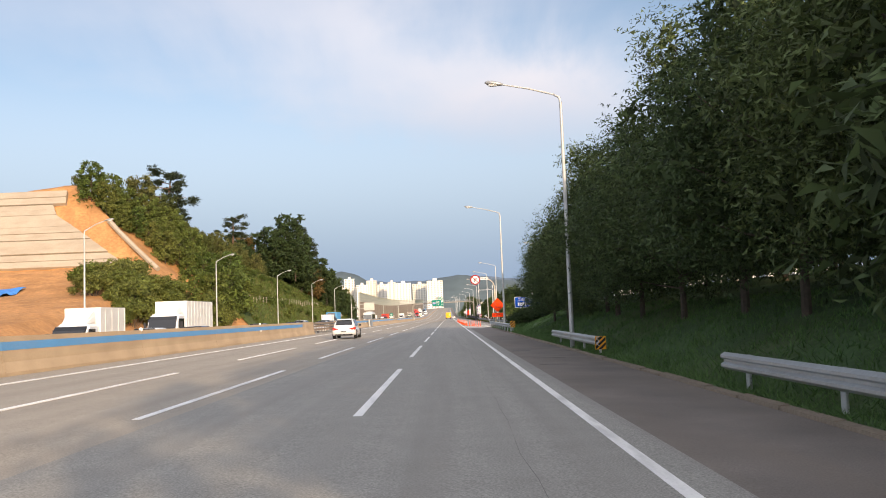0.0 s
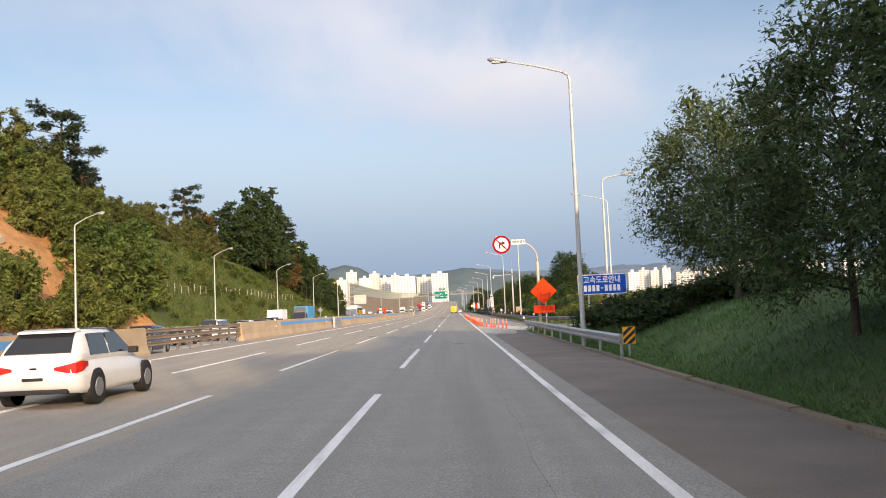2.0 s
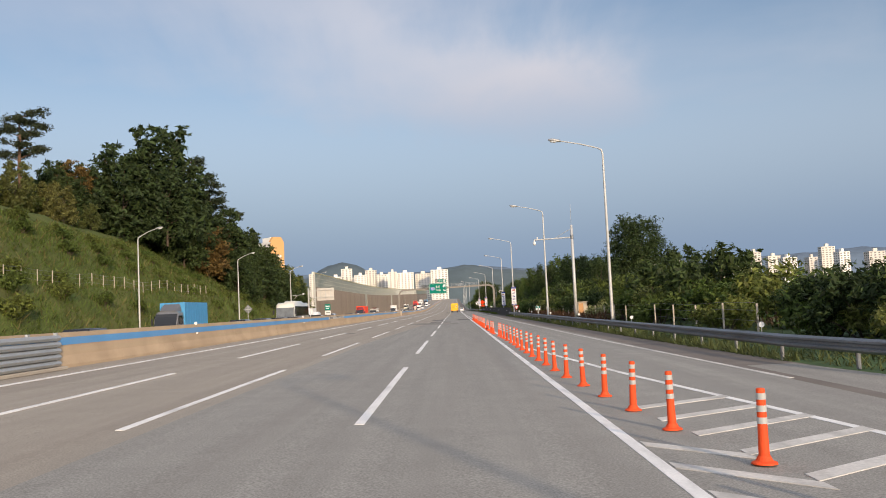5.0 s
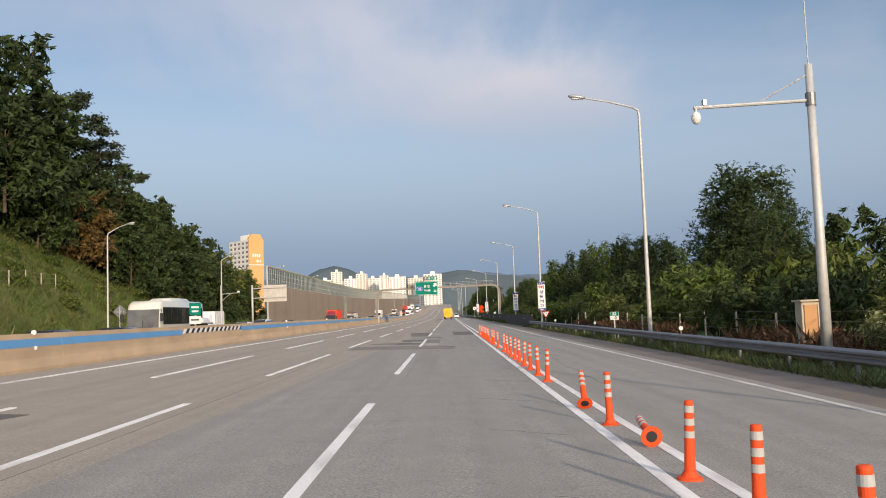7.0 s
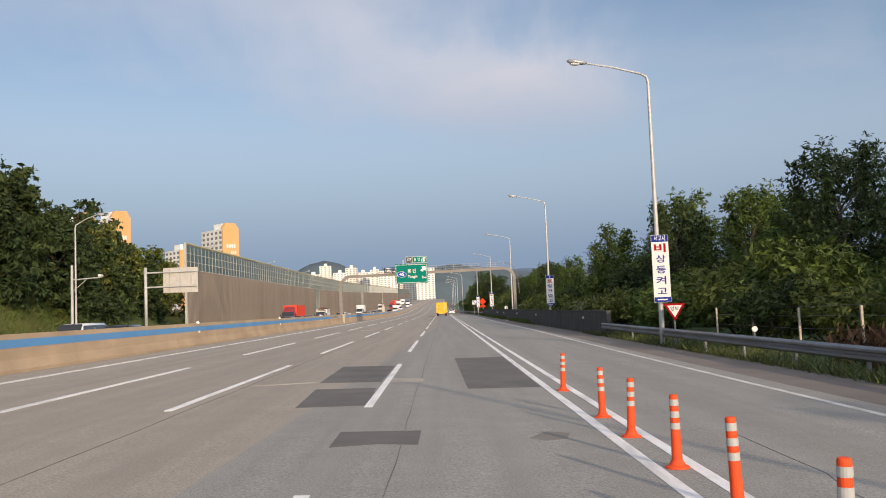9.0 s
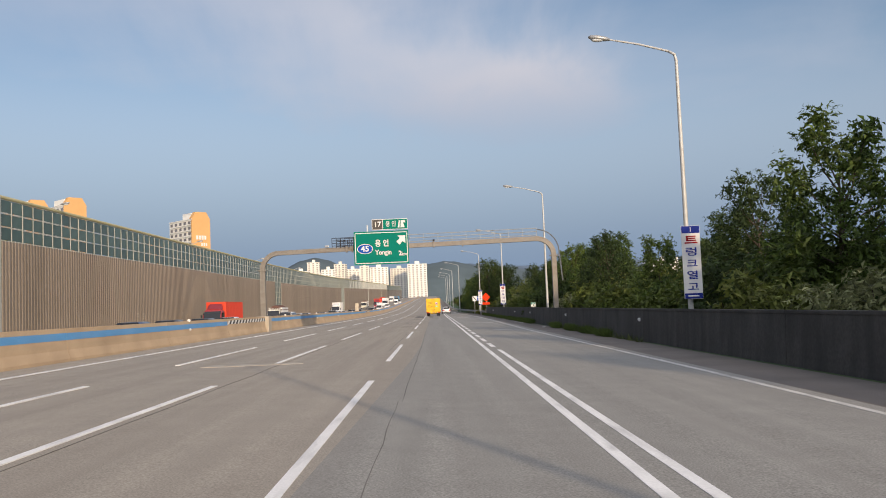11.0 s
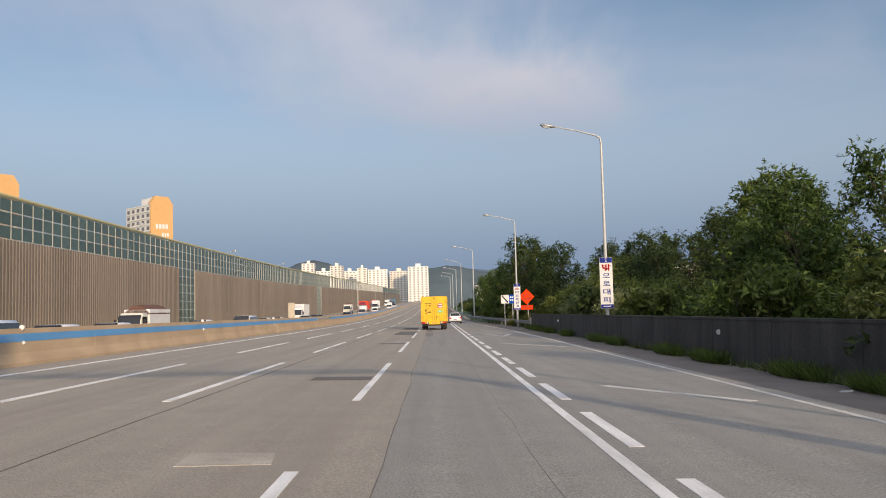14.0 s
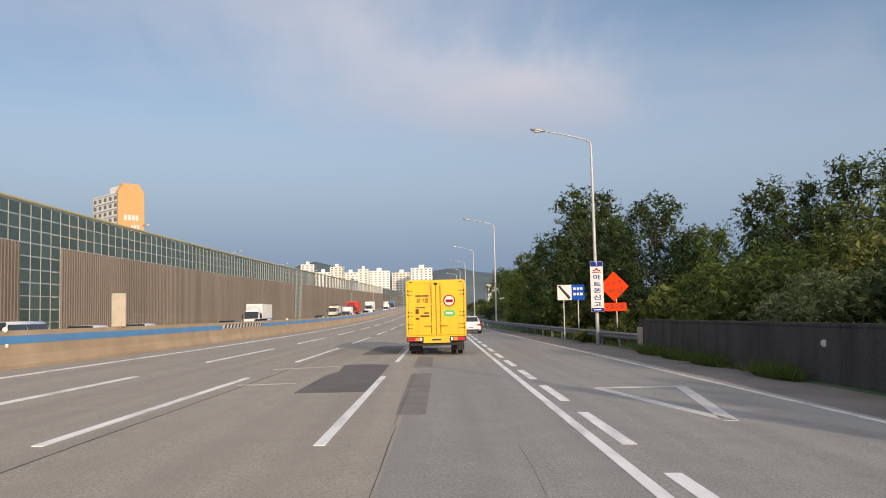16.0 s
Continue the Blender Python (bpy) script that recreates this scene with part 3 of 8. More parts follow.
# emergency gap in the median, closed by steel rails
gate = hub("median_gate", "removable rusty steel rail fence in the median gap", "crash fence")
for k in range(9):
    y = 73.2 + k * 1.97
    part("post", box(bmesh.new(), MX - 0.06, MX + 0.06, y - 0.05, y + 0.05, gz(MX, y) - 0.02, gz(MX, y) + 1.16), M_STEEL_DULL, gate)
    part("reflector", box(bmesh.new(), MX + 0.064, MX + 0.075, y - 0.07, y + 0.07, gz(MX, y) + 0.26, gz(MX, y) + 0.40), M_AMBER, gate)
M_RUST = surface("rail_rust", (0.30, 0.22, 0.15), 0.6, 0.3, var=0.15, fine=10, coarse=0.7)
for z in (0.42, 0.72, 1.02):
    part("rail", sweep(bmesh.new(), [(0.07, -0.1), (0.13, -0.07), (0.09, 0), (0.13, 0.07), (0.07, 0.1), (0.055, 0.1), (0.055, -0.1)], [(MX, 72.5, gz(MX, 72) + z), (MX, 81, gz(MX, 81) + z), (MX, 89.4, gz(MX, 89) + z)]), M_RUST, gate)
    part("rail", sweep(bmesh.new(), [(-0.07, -0.1), (-0.13, -0.07), (-0.09, 0), (-0.13, 0.07), (-0.07, 0.1), (-0.055, 0.1), (-0.055, -0.1)], [(MX, 72.5, gz(MX, 72) + z), (MX, 81, gz(MX, 81) + z), (MX, 89.4, gz(MX, 89) + z)]), M_RUST, gate)

# short ribbed steel cover beside the median
cover_box = hub("barrier_end_cover", "short ribbed silver steel cover standing beside the median", "crash cushion")
bm = bmesh.new()
for k in range(5):
    sweep(bm, [(-0.05, 0), (0.04, 0.02), (0.09, 0.1), (0.04, 0.18), (-0.05, 0.2)], [(MX + 0.55, 129.5, gz(MX, 130) + 0.08 + 0.21 * k), (MX + 0.5, 135.6, gz(MX, 130) + 0.08 + 0.21 * k)])
part("ribbed_panel", bm, M_STEEL, cover_box)
for y in (129.6, 131.6, 133.6, 135.5):
    part("post", box(bmesh.new(), MX + 0.38, MX + 0.49, y - 0.05, y + 0.05, gz(MX, y) - 0.02, gz(MX, y) + 1.2), M_STEEL, cover_box)
part("foot", box(bmesh.new(), MX + 0.36, MX + 0.75, 129.4, 135.7, gz(MX, 130) - 0.03, gz(MX, 130) + 0.075, 0.02), M_CONC_PALE, cover_box)

# beige board on the median
board = hub("median_board", "plain beige board standing on the median barrier", "panel")
part("board", box(bmesh.new(), MX - 0.30, MX + 0.30, 405.9, 406.0, gz(MX, 406) + 1.2, gz(MX, 406) + 2.62, 0.01), M_POLE_CREAM, board)
part("frame", box(bmesh.new(), MX - 0.02, MX + 0.02, 406.0, 406.05, gz(MX, 406) + 1.19, gz(MX, 406) + 2.6), M_STEEL, board)

# ---- concrete wall on the right ----
WALL_X = lerp_table([(254, 11.0), (330, 11.05), (410, 11.2)])
wall_right = hub("wall_right", "dark weather-stained concrete parapet wall", "wall", kind="structure")
ys = [254.0 + 5.2 * k for k in range(31)]
for a, b in zip(ys, ys[1:]):
    path = [(WALL_X(y), y, gz(11, y)) for y in (a + 0.015, b - 0.015)]
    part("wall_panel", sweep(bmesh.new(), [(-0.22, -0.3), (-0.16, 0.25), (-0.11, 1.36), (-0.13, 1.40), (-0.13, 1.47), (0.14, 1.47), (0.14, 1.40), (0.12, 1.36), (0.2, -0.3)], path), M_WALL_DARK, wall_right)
part("wall_end", box(bmesh.new(), WALL_X(410) - 0.25, WALL_X(410) + 0.2, 409.2, 409.9, gz(11, 410) - 0.3, gz(11, 410) + 1.1, 0.03), M_CONC_PALE, wall_right)
for y in (262, 291, 313, 336, 352, 390):
    m = copy_thing(marker, pose(WALL_X(y) - 0.17, y, gz(11, y) + 0.98))
    tagged(m, "round white reflector on the dark concrete wall", group="wall reflectors")

# ---- W-beam guard rails ----
W = [(0.0, 0.0), (0.03, 0.02), (0.085, 0.06), (0.085, 0.11), (0.02, 0.15), (0.02, 0.20), (0.085, 0.24), (0.085, 0.29), (0.03, 0.33), (0.0, 0.35), (-0.012, 0.345), (0.008, 0.32), (0.062, 0.28), (0.062, 0.25), (-0.002, 0.205), (-0.002, 0.145), (0.062, 0.10), (0.062, 0.07), (0.008, 0.03), (-0.012, 0.005)]


def guard_rail(path, label, material=M_STEEL, low=0.42, posts=True, flare=False, post_drop=0.3):
    """A rail of beam lengths on posts; the beam's face looks to the left of the path."""
    rail = hub("guard_rail", label, "guard rail")
    pts = [Vector(p) for p in path]
    out = [(-u - 0.06, v + low) for u, v in W]
    part("beam", sweep(bmesh.new(), out, pts), material, rail)
    total = sum((b - a).length for a, b in zip(pts, pts[1:]))
    s = 0.6
    mesh = None
    while posts and s < total:
        d = s
        for a, b in zip(pts, pts[1:]):
            if d <= (b - a).length:
                p = a.lerp(b, d / (b - a).length)
                ang = math.degrees(math.atan2(b.y - a.y, b.x - a.x)) - 90
                break
            d -= (b - a).length
        if mesh is None:
            mesh = part("post", tube(bmesh.new(), [(0.07, 0, -post_drop), (0.07, 0, low + 0.33)], 0.055, 10), material, rail)
            part("spacer", box(bmesh.new(), -0.06, 0.05, -0.06, 0.06, low + 0.1, low + 0.25), material, mesh)
            mesh.matrix_basis = pose(*p, 0, 0, ang)
            first = mesh
        else:
            share("post", mesh.data, rail, pose(*p, 0, 0, ang))
        s += 4.0
    return rail


def along(table, step=4.0, dz=0.0):
    f = lerp_table(table)
    return [(f(y), y, gz(f(y), y) + dz) for y in ybreaks(table[0][0], table[-1][0], step)]


guard_rail(along([(-38, 7.25), (3.6, 7.2)], dz=0.05), "clean galvanised steel guard rail on the grass verge", low=0.38)
guard_rail(along([(17.7, 7.1), (32.6, 7.2)], dz=0.05), "short galvanised steel guard rail with a chevron end", low=0.36)
guard_rail(along([(61.8, 6.95), (70, 6.9), (99, 7.0)], dz=0.05), "long galvanised steel guard rail along the verge", low=0.42)
guard_rail([(34, 101.5, -0.1), (26, 107.0, -0.15), (19.6, 111.0, -0.2), (15, 116.0, -0.24), (12.2, 120.5, -0.25), (11.0, 127, -0.24)] + along([(131, 10.65), (255, 10.85)]), "dark weathered steel guard rail beside the merging lane", M_STEEL_DULL, low=0.41)
guard_rail(along([(409.5, 11.1), (425, 10.4), (445, 9.4), (470, 7.6), (520, 7.1), (700, 7.0)]), "dark weathered steel guard rail past the concrete wall", M_STEEL_DULL, low=0.45)

# ---- noise barrier ----
NX = -33.0
noise_wall = hub("noise_barrier", "tall taupe noise barrier with green glazed upper panes", "noise barrier", kind="structure")
N0, BAY = 321.0, 3.83
tall_bays = {31, 32, 66, 67, 68, 100, 101, 130}
bm = bmesh.new()
prof = []
for k in range(7):
    u = BAY * k / 7
    prof += [(u, 0.0), (u + 0.12, 0.0), (u + 0.17, 0.17), (u + 0.46, 0.17)]
prof += [(BAY, 0.0), (BAY, -0.1), (0.0, -0.1)]
one = [bm.verts.new((v, u, 0.0)) for u, v in prof]
two = [bm.verts.new((v, u, 8.75)) for u, v in prof]
n = len(prof)
for i in range(n):
    bm.faces.new((one[i], one[(i + 1) % n], two[(i + 1) % n], two[i]))
bm.faces.new(two)
RIBBED = part("ribbed_panel", bm, M_NOISE_PANEL, noise_wall)
RIBBED.matrix_basis = pose(NX, N0 + 0.0, gz(NX, N0) + 0.1)
POSTM = part("post", box(bmesh.new(), -0.22, -0.11, -0.07, 0.07, 0.0, 12.3), M_NOISE_POST, noise_wall)
POSTM.matrix_basis = pose(NX, N0, gz(NX, N0))
PANE = part("pane", box(bmesh.new(), -0.015, 0.015, 0.04, BAY / 2 - 0.04, 0.03, 1.02), M_NOISE_PANE, noise_wall)
PANE.matrix_basis = pose(NX, N0 + 0.03, gz(NX, N0) + 8.95)
TOPM = part("mullion", box(bmesh.new(), -0.05, 0.07, -0.05, 0.05, 0.0, 3.25), M_NOISE_POST, noise_wall)
TOPM.matrix_basis = pose(NX, N0, gz(NX, N0) + 8.9)
MULL = part("mullion", box(bmesh.new(), -0.05, 0.06, -0.045, 0.045, 0.0, 3.25), M_NOISE_POST, noise_wall)
MULL.matrix_basis = pose(NX, N0 + BAY / 2, gz(NX, N0) + 8.9)
RAILM = part("cross_rail", box(bmesh.new(), -0.03, 0.05, 0.0, BAY, -0.035, 0.035), M_NOISE_POST, noise_wall)
RAILM.matrix_basis = pose(NX, N0, gz(NX, N0) + 8.9)
CAPM = part("cap", tube(bmesh.new(), [(0, 0, 0), (0, BAY + 0.02, 0)], 0.16, 10), M_NOISE_CAP, noise_wall)
CAPM.matrix_basis = pose(NX, N0, gz(NX, N0) + 12.4)
for k in range(0, 150):
    y = N0 + BAY * k
    tilt = math.degrees(math.atan2(gz(NX, y + BAY) - gz(NX, y), BAY))
    z = gz(NX, y)
    if k:
        share("post", POSTM.data, noise_wall, pose(NX, y, z - 0.3))
        share("cap", CAPM.data, noise_wall, pose(NX, y, z + 12.4, tilt))
        if k not in tall_bays:
            share("ribbed_panel", RIBBED.data, noise_wall, pose(NX, y, z + 0.1, 0))
    if k >= 75 and k % 2:
        continue
    if k:
        share("mullion", TOPM.data, noise_wall, pose(NX, y, z + 8.9))
        share("mullion", MULL.data, noise_wall, pose(NX, y + BAY / 2, z + 8.9))
    if k in tall_bays:
        for q in (0.0, BAY / 2) + (() if k + 1 in tall_bays else (BAY,)):
            part("tall_mullion", box(bmesh.new(), NX - 0.05, NX + 0.065, y + q - 0.04, y + q + 0.04, z, z + 8.9), M_NOISE_POST, noise_wall)
    low = 8.9 if k not in tall_bays else -0.05
    rows = 3 if k not in tall_bays else 11
    for r in range(rows + 1):
        if k or r:
            share("cross_rail", RAILM.data, noise_wall, pose(NX, y, z + low + 1.12 * r if rows == 3 else z + low + 1.12 * r, tilt))
    if k < 44:
        for r in range(rows):
            for half in (0, 1):
                if k or r or half:
                    share("pane", PANE.data, noise_wall, pose(NX, y + half * BAY / 2, z + low + 0.04 + 1.12 * r))
    else:
        raw("pane", [(NX, y, z + low), (NX, y + BAY, z + low), (NX, y + BAY, z + 12.3), (NX, y, z + 12.3), (NX - 0.03, y, z + low), (NX - 0.03, y + BAY, z + low), (NX - 0.03, y + BAY, z + 12.3), (NX - 0.03, y, z + 12.3)],
            [(0, 1, 2, 3), (7, 6, 5, 4), (0, 3, 7, 4), (1, 5, 6, 2), (3, 2, 6, 7)], M_NOISE_PANE, noise_wall)
# the wall runs on, far off
for k in range(11):
    y = N0 + BAY * 150 + 26 * k
    z = gz(NX, y)
    part("far_panel", box(bmesh.new(), NX - 0.1, NX + 0.1, y, y + 25.7, z - 0.3, z + 8.85), M_NOISE_PANEL, noise_wall)
    part("far_pane", box(bmesh.new(), NX - 0.04, NX + 0.04, y, y + 25.7, z + 8.9, z + 12.3), M_NOISE_PANE, noise_wall)
    part("far_cap", box(bmesh.new(), NX - 0.15, NX + 0.15, y, y + 25.9, z + 12.3, z + 12.55, 0.03), M_NOISE_CAP, noise_wall)
    part("far_post", box(bmesh.new(), NX - 0.15, NX + 0.16, y + 25.7, y + 25.95, z - 0.3, z + 12.3), M_NOISE_POST, noise_wall)
# concrete foot, and louvred vents low in the wall
part("foot", ribbon(bmesh.new(), NX - 0.35, NX + 0.35, 320.5, 908, 0.12, 0.6), M_CONC_PALE, noise_wall)
for y in (352, 354, 370, 371.6, 466, 468, 470, 478, 480, 494, 496):
    for r in range(4):
        part("vent_louvre", box(bmesh.new(), NX + 0.06, NX + 0.12, y, y + 1.3, gz(NX, y) + 1.7 + 0.3 * r, gz(NX, y) + 1.9 + 0.3 * r), M_CONC_PALE, noise_wall)
part("end_post", box(bmesh.new(), NX - 0.15, NX + 0.15, N0 - 0.35, N0 - 0.05, gz(NX, N0) - 0.3, gz(NX, N0) + 12.45), M_NOISE_POST, noise_wall)

# ---- hillsides ----
def terrain(name, xs, ys, height, material, label, category="hillside"):
    verts = [(x, y, height(x, y)) for y in ys for x in xs]
    n = len(xs)
    faces = [(j * n + i, j * n + i + 1, (j + 1) * n + i + 1, (j + 1) * n + i) for j in range(len(ys) - 1) for i in range(n - 1)]
    ob = raw(name, verts, faces, material)
    for p in ob.data.polygons:
        p.use_smooth = True
    return tagged(ob, label, category, kind="structure")


def bumps(x, y, scale, seed=0.0):
    return noise.fractal(Vector((x / scale, y / scale, seed)), 1.0, 2.0, 4)


HILL_LEFT = lerp_table([(-78, 16.5), (-64, 19.0), (-50, 15.0), (-43, 10.5), (-37.6, 5.6), (-36.4, 5.4), (-32.2, 0.3), (-31, 0.2)])
HILL_ALONG = lerp_table([(112, 1.15), (135, 1.25), (160, 1.16), (205, 1.08), (250, 0.95), (285, 0.62), (315, 0.33), (335, 0.15), (480, 0.12)])


def hill_left(x, y):
    k = HILL_ALONG(y)
    far = HILL_LEFT(x)
    low = min(far, 5.5)
    h = low * min(1.0, k * 1.5) + (far - low) * k
    edge = float(np.interp(x, [-34, -31.5], [1, 0]))
    return h + edge * (0.7 * bumps(x, y, 9) + 0.25 * bumps(x, y, 2.5, 4))


hill = terrain("hillside", [-31, -31.6, -32.2, -33, -34, -35, -36.4, -37.6, -38.5, -40, -42, -44, -46, -48, -50, -53, -56, -60, -64, -70, -78, -100, -140],
               ybreaks(134, 480, 2.2), lambda x, y: hill_left(x, y) if x > -79 else hill_left(-78, y) * float(np.interp(x, [-140, -78], [0.0, 1.0])), M_HILL, "steep grassy cut slope with rough weeds beside the carriageway")


# cutting in raw orange soil, with terraces of sprayed concrete
FACE = lerp_table([(20, 0.8), (60, 2.0), (85, 4.6), (100, 6.4), (110, 8.4), (121, 11.3), (134, 27.0), (136, 27.2), (141, 25.0)])
CREST = lerp_table([(-100, 25.0), (-74, 25.2), (-64, 27.1), (-61.4, 26.7), (-57.2, 22.4), (-53, 18.2), (-48, 14.0), (-43.2, 10.1), (-40, 5.7), (-36, 1.6), (-33.5, 0.15), (-31, 0.1)])


def cut_slope(x, y):
    lump = float(np.interp(x, [-38, -33], [1, 0])) * (0.7 * bumps(x, y, 7, 2) + 0.35 * bumps(x, y, 2, 3))
    start = float(np.interp(x, [-62, -56], [136.2, 130.0]))
    q = min(1.0, max(0.0, (y - start) / 4.2))
    back = hill_left(max(x, -78), max(y, 134.0)) - (0.15 if y > 134.3 else 0.0)
    return (min(FACE(y), CREST(x)) + 0.6 * lump) * (1 - q) + back * q


cut = terrain("cutting", [-31, -32, -33.5, -35, -37, -39, -41, -43, -45, -47, -49, -51, -53, -55, -57, -59, -61, -63, -64.5, -66, -70, -75, -85, -100], ybreaks(20, 141, 1.6), cut_slope, M_SOIL, "freshly cut bare orange soil slope")
terraces = hub("terrace", "pale sprayed-concrete facing in stepped courses on the cutting", "slope facing", kind="structure")


def on_face(x, z, off):
    """A point on the cut face at height z, lifted off it."""
    return (x, 121 + (z - 11.3) * 13 / 15.7 - 0.77 * off, z + 0.64 * off)


def facing(z0, z1, left0, left1, right0, right1, off):
    rows = [on_face(left0, z0, off), on_face(right0, z0, off), on_face(right1, z1, off), on_face(left1, z1, off)]
    rows += [on_face(left0, z0, -1.2), on_face(right0, z0, -1.2), on_face(right1, z1, -1.2), on_face(left1, z1, -1.2)]
    raw("terrace_step", rows, [(0, 1, 2, 3), (0, 4, 5, 1), (1, 5, 6, 2), (2, 6, 7, 3), (3, 7, 4, 0)], M_SHOTCRETE, terraces)


for z0, z1, r0, r1, rows, off in ((22.55, 25.0, -62.4, -63.0, 2, 0.75), (20.45, 22.4, -63.2, -64.5, 2, 0.62), (15.75, 20.35, -55.9, -63.2, 4, 0.85), (13.2, 15.55, -52.2, -55.7, 2, 1.0), (11.0, 13.12, -48.7, -52.1, 2, 0.9)):
    for k in range(rows):
        a, b = k / rows, (k + 1) / rows
        za, zb = z0 + (z1 - z0) * a, z0 + (z1 - z0) * b
        facing(za + 0.03, zb - 0.03, -100, -100, r0 + (r1 - r0) * a, r0 + (r1 - r0) * b, off + 0.08 * math.sin(5 * k + z0))
bm = bmesh.new()
tube(bm, [(x, 121 + (CREST(x) - 11.3) * 13 / 15.7 - 0.3, CREST(x) + 0.15) for x in (-43.6, -46, -48, -50, -52, -54)], 0.42, 6)
gutter = part("drain_channel", bm, M_SHOTCRETE)
tagged(gutter, "pale concrete drain channel down the cutting's edge", "drain", kind="structure")
# blue tarpaulin on the soil
verts, faces = [], []
for j in range(9):
    for i in range(9):
        x, y = -57.0 - 0.6 * i, 98 + 0.9 * j
        verts.append((x, y, cut_slope(x, y) + 0.25 + 0.25 * bumps(x, y, 1.6, 7)))
for j in range(8):
    for i in range(8):
        faces.append((j * 9 + i, j * 9 + i + 1, (j + 1) * 9 + i + 1, (j + 1) * 9 + i))
tarp = raw("tarpaulin", verts, faces, M_TARP_BLUE)
so = tarp.modifiers.new("thick", "SOLIDIFY")
so.thickness = 0.04
tagged(tarp, "crumpled blue tarpaulin spread over the orange soil", "tarpaulin")


# verge and embankment on the right
EMB = lerp_table([(6.85, 0.02), (7.4, 0.12), (8.4, 0.45), (10, 1.25), (12, 1.9), (15, 2.6), (20, 3.2), (30, 3.2), (46, 2.0), (60, 0.0)])


def embankment(x, y):
    fade = float(np.interp(y, [60, 80, 97], [1.0, 0.55, 0.06]))
    inner = max(0.0, min(1.0, (x - 7.0) / 2))
    return -0.16 + EMB(x) * fade + inner * fade * (0.18 * bumps(x, y, 4) + 0.1 * bumps(x, y, 1.2, 5))


emb = terrain("embankment", [6.95, 7.2, 7.5, 8, 8.5, 9, 9.6, 10.3, 11, 12, 13, 14, 15.5, 17, 20, 24, 30, 38, 46, 60], ybreaks(-60, 99.0, 1.5), embankment, M_GRASS, "mown green grass bank rising from the kerb")


def low_verge(x, y):
    f = float(np.interp(y, [96, 106, 128], [0.0, 0.35, 1.0]))
    return -0.32 + rise(y) + float(np.interp(x, [9, 12, 16, 22, 60], [0, 0.15, 0.3, 0.2, -0.4])) + 0.15 * bumps(x, y, 3, 8) * min(1.0, max(0.0, (x - 11.2) / 2))


verge = terrain("verge", [9.2, 10.0, 10.9, 11.4, 12, 13, 14.5, 16, 18, 21, 26, 34, 46, 80], ybreaks(118, 720, 3.0), lambda x, y: low_verge(x + (VERGE(y) - 10.9 if x < 14 else 0.0), y), M_GRASS, "weedy verge ground outside the guard rail")
for v in verge.data.vertices:
    if v.co.x < 14:
        v.co.x += VERGE(v.co.y) - 10.9 + 0.1
island = terrain("verge", [7.1, 7.6, 8.2, 9, 10.5, 12.5, 15, 18, 22, 26], ybreaks(86, 104, 1.5), lambda x, y: -0.12 - 0.002 * x + 0.1 * bumps(x, y, 2, 9) - max(0.0, (y + 0.55 * (x - 7) - 100.5)) * 0.6, M_GRASS, "small weedy grass island behind the guard rail")


# ---- plants ----
def leaf_cloud(rng, centres, radii, count, size, flat=0.6, squash=0.85):
    """Small leaves along many twigs that stand out from clumps, with larger dark inner leaves behind."""
    centres, radii = np.array(centres, float), np.array(radii, float)
    weight = radii ** 2
    per = 9
    twigs = count // per
    pick = rng.choice(len(centres), twigs, p=weight / weight.sum())
    d = rng.normal(size=(twigs, 3))
    d /= np.linalg.norm(d, axis=1)[:, None]
    rad = radii[pick]
    start = centres[pick] + d * (rad * (0.5 + 0.4 * rng.random(twigs)))[:, None] * np.array([1, 1, squash])
    axis = d * 0.8 + rng.normal(size=(twigs, 3)) * 0.38 + np.array([0, 0, -0.12])
    axis[:, 2] *= squash
    axis /= np.linalg.norm(axis, axis=1)[:, None]
    reach = rad * (0.2 + 0.29 * rng.random(twigs))
    u = rng.random((twigs, per))
    pos = start[:, None] + axis[:, None] * (reach[:, None] * u)[..., None] + rng.normal(size=(twigs, per, 3)) * np.array([1.0, 1.0, 0.55 * squash]) * (0.22 * reach)[:, None, None]
    nrm = (d * 0.45)[:, None] + rng.normal(size=(twigs, per, 3)) * 0.48 + np.array([0, 0, flat])
    t = axis[:, None] + rng.normal(size=(twigs, per, 3)) * 0.8
    pos, nrm, t = pos.reshape(-1, 3), nrm.reshape(-1, 3), t.reshape(-1, 3)
    s = size * (0.55 + 0.9 * rng.random(len(pos)))
    # inner leaves
    inner = np.repeat(np.arange(len(centres)), 56)
    m = len(inner)
    pos = np.concatenate([pos, centres[inner] + rng.normal(size=(m, 3)) * np.array([1, 1, squash]) * (radii[inner] * 0.27)[:, None]])
    nrm = np.concatenate([nrm, rng.normal(size=(m, 3))])
    t = np.concatenate([t, rng.normal(size=(m, 3))])
    s = np.concatenate([s, np.minimum(radii[inner] * 0.36, max(1.8 * size, 0.22))])[:, None]
    nrm /= np.linalg.norm(nrm, axis=1)[:, None]
    b = np.cross(nrm, t)
    b /= np.linalg.norm(b, axis=1)[:, None] + 1e-9
    t = np.cross(b, nrm)
    v = np.stack([pos - t * s, pos + b * s * 0.62 + nrm * s * 0.12, pos + t * s], 1).reshape(-1, 3)
    return v, np.arange(len(pos) * 3).reshape(-1, 3)


def leaf_mesh(name, v, f, material):
    me = bpy.data.meshes.new(name)
    me.from_pydata(v.tolist(), [], f.tolist())
    me.materials.append(material)
    return me


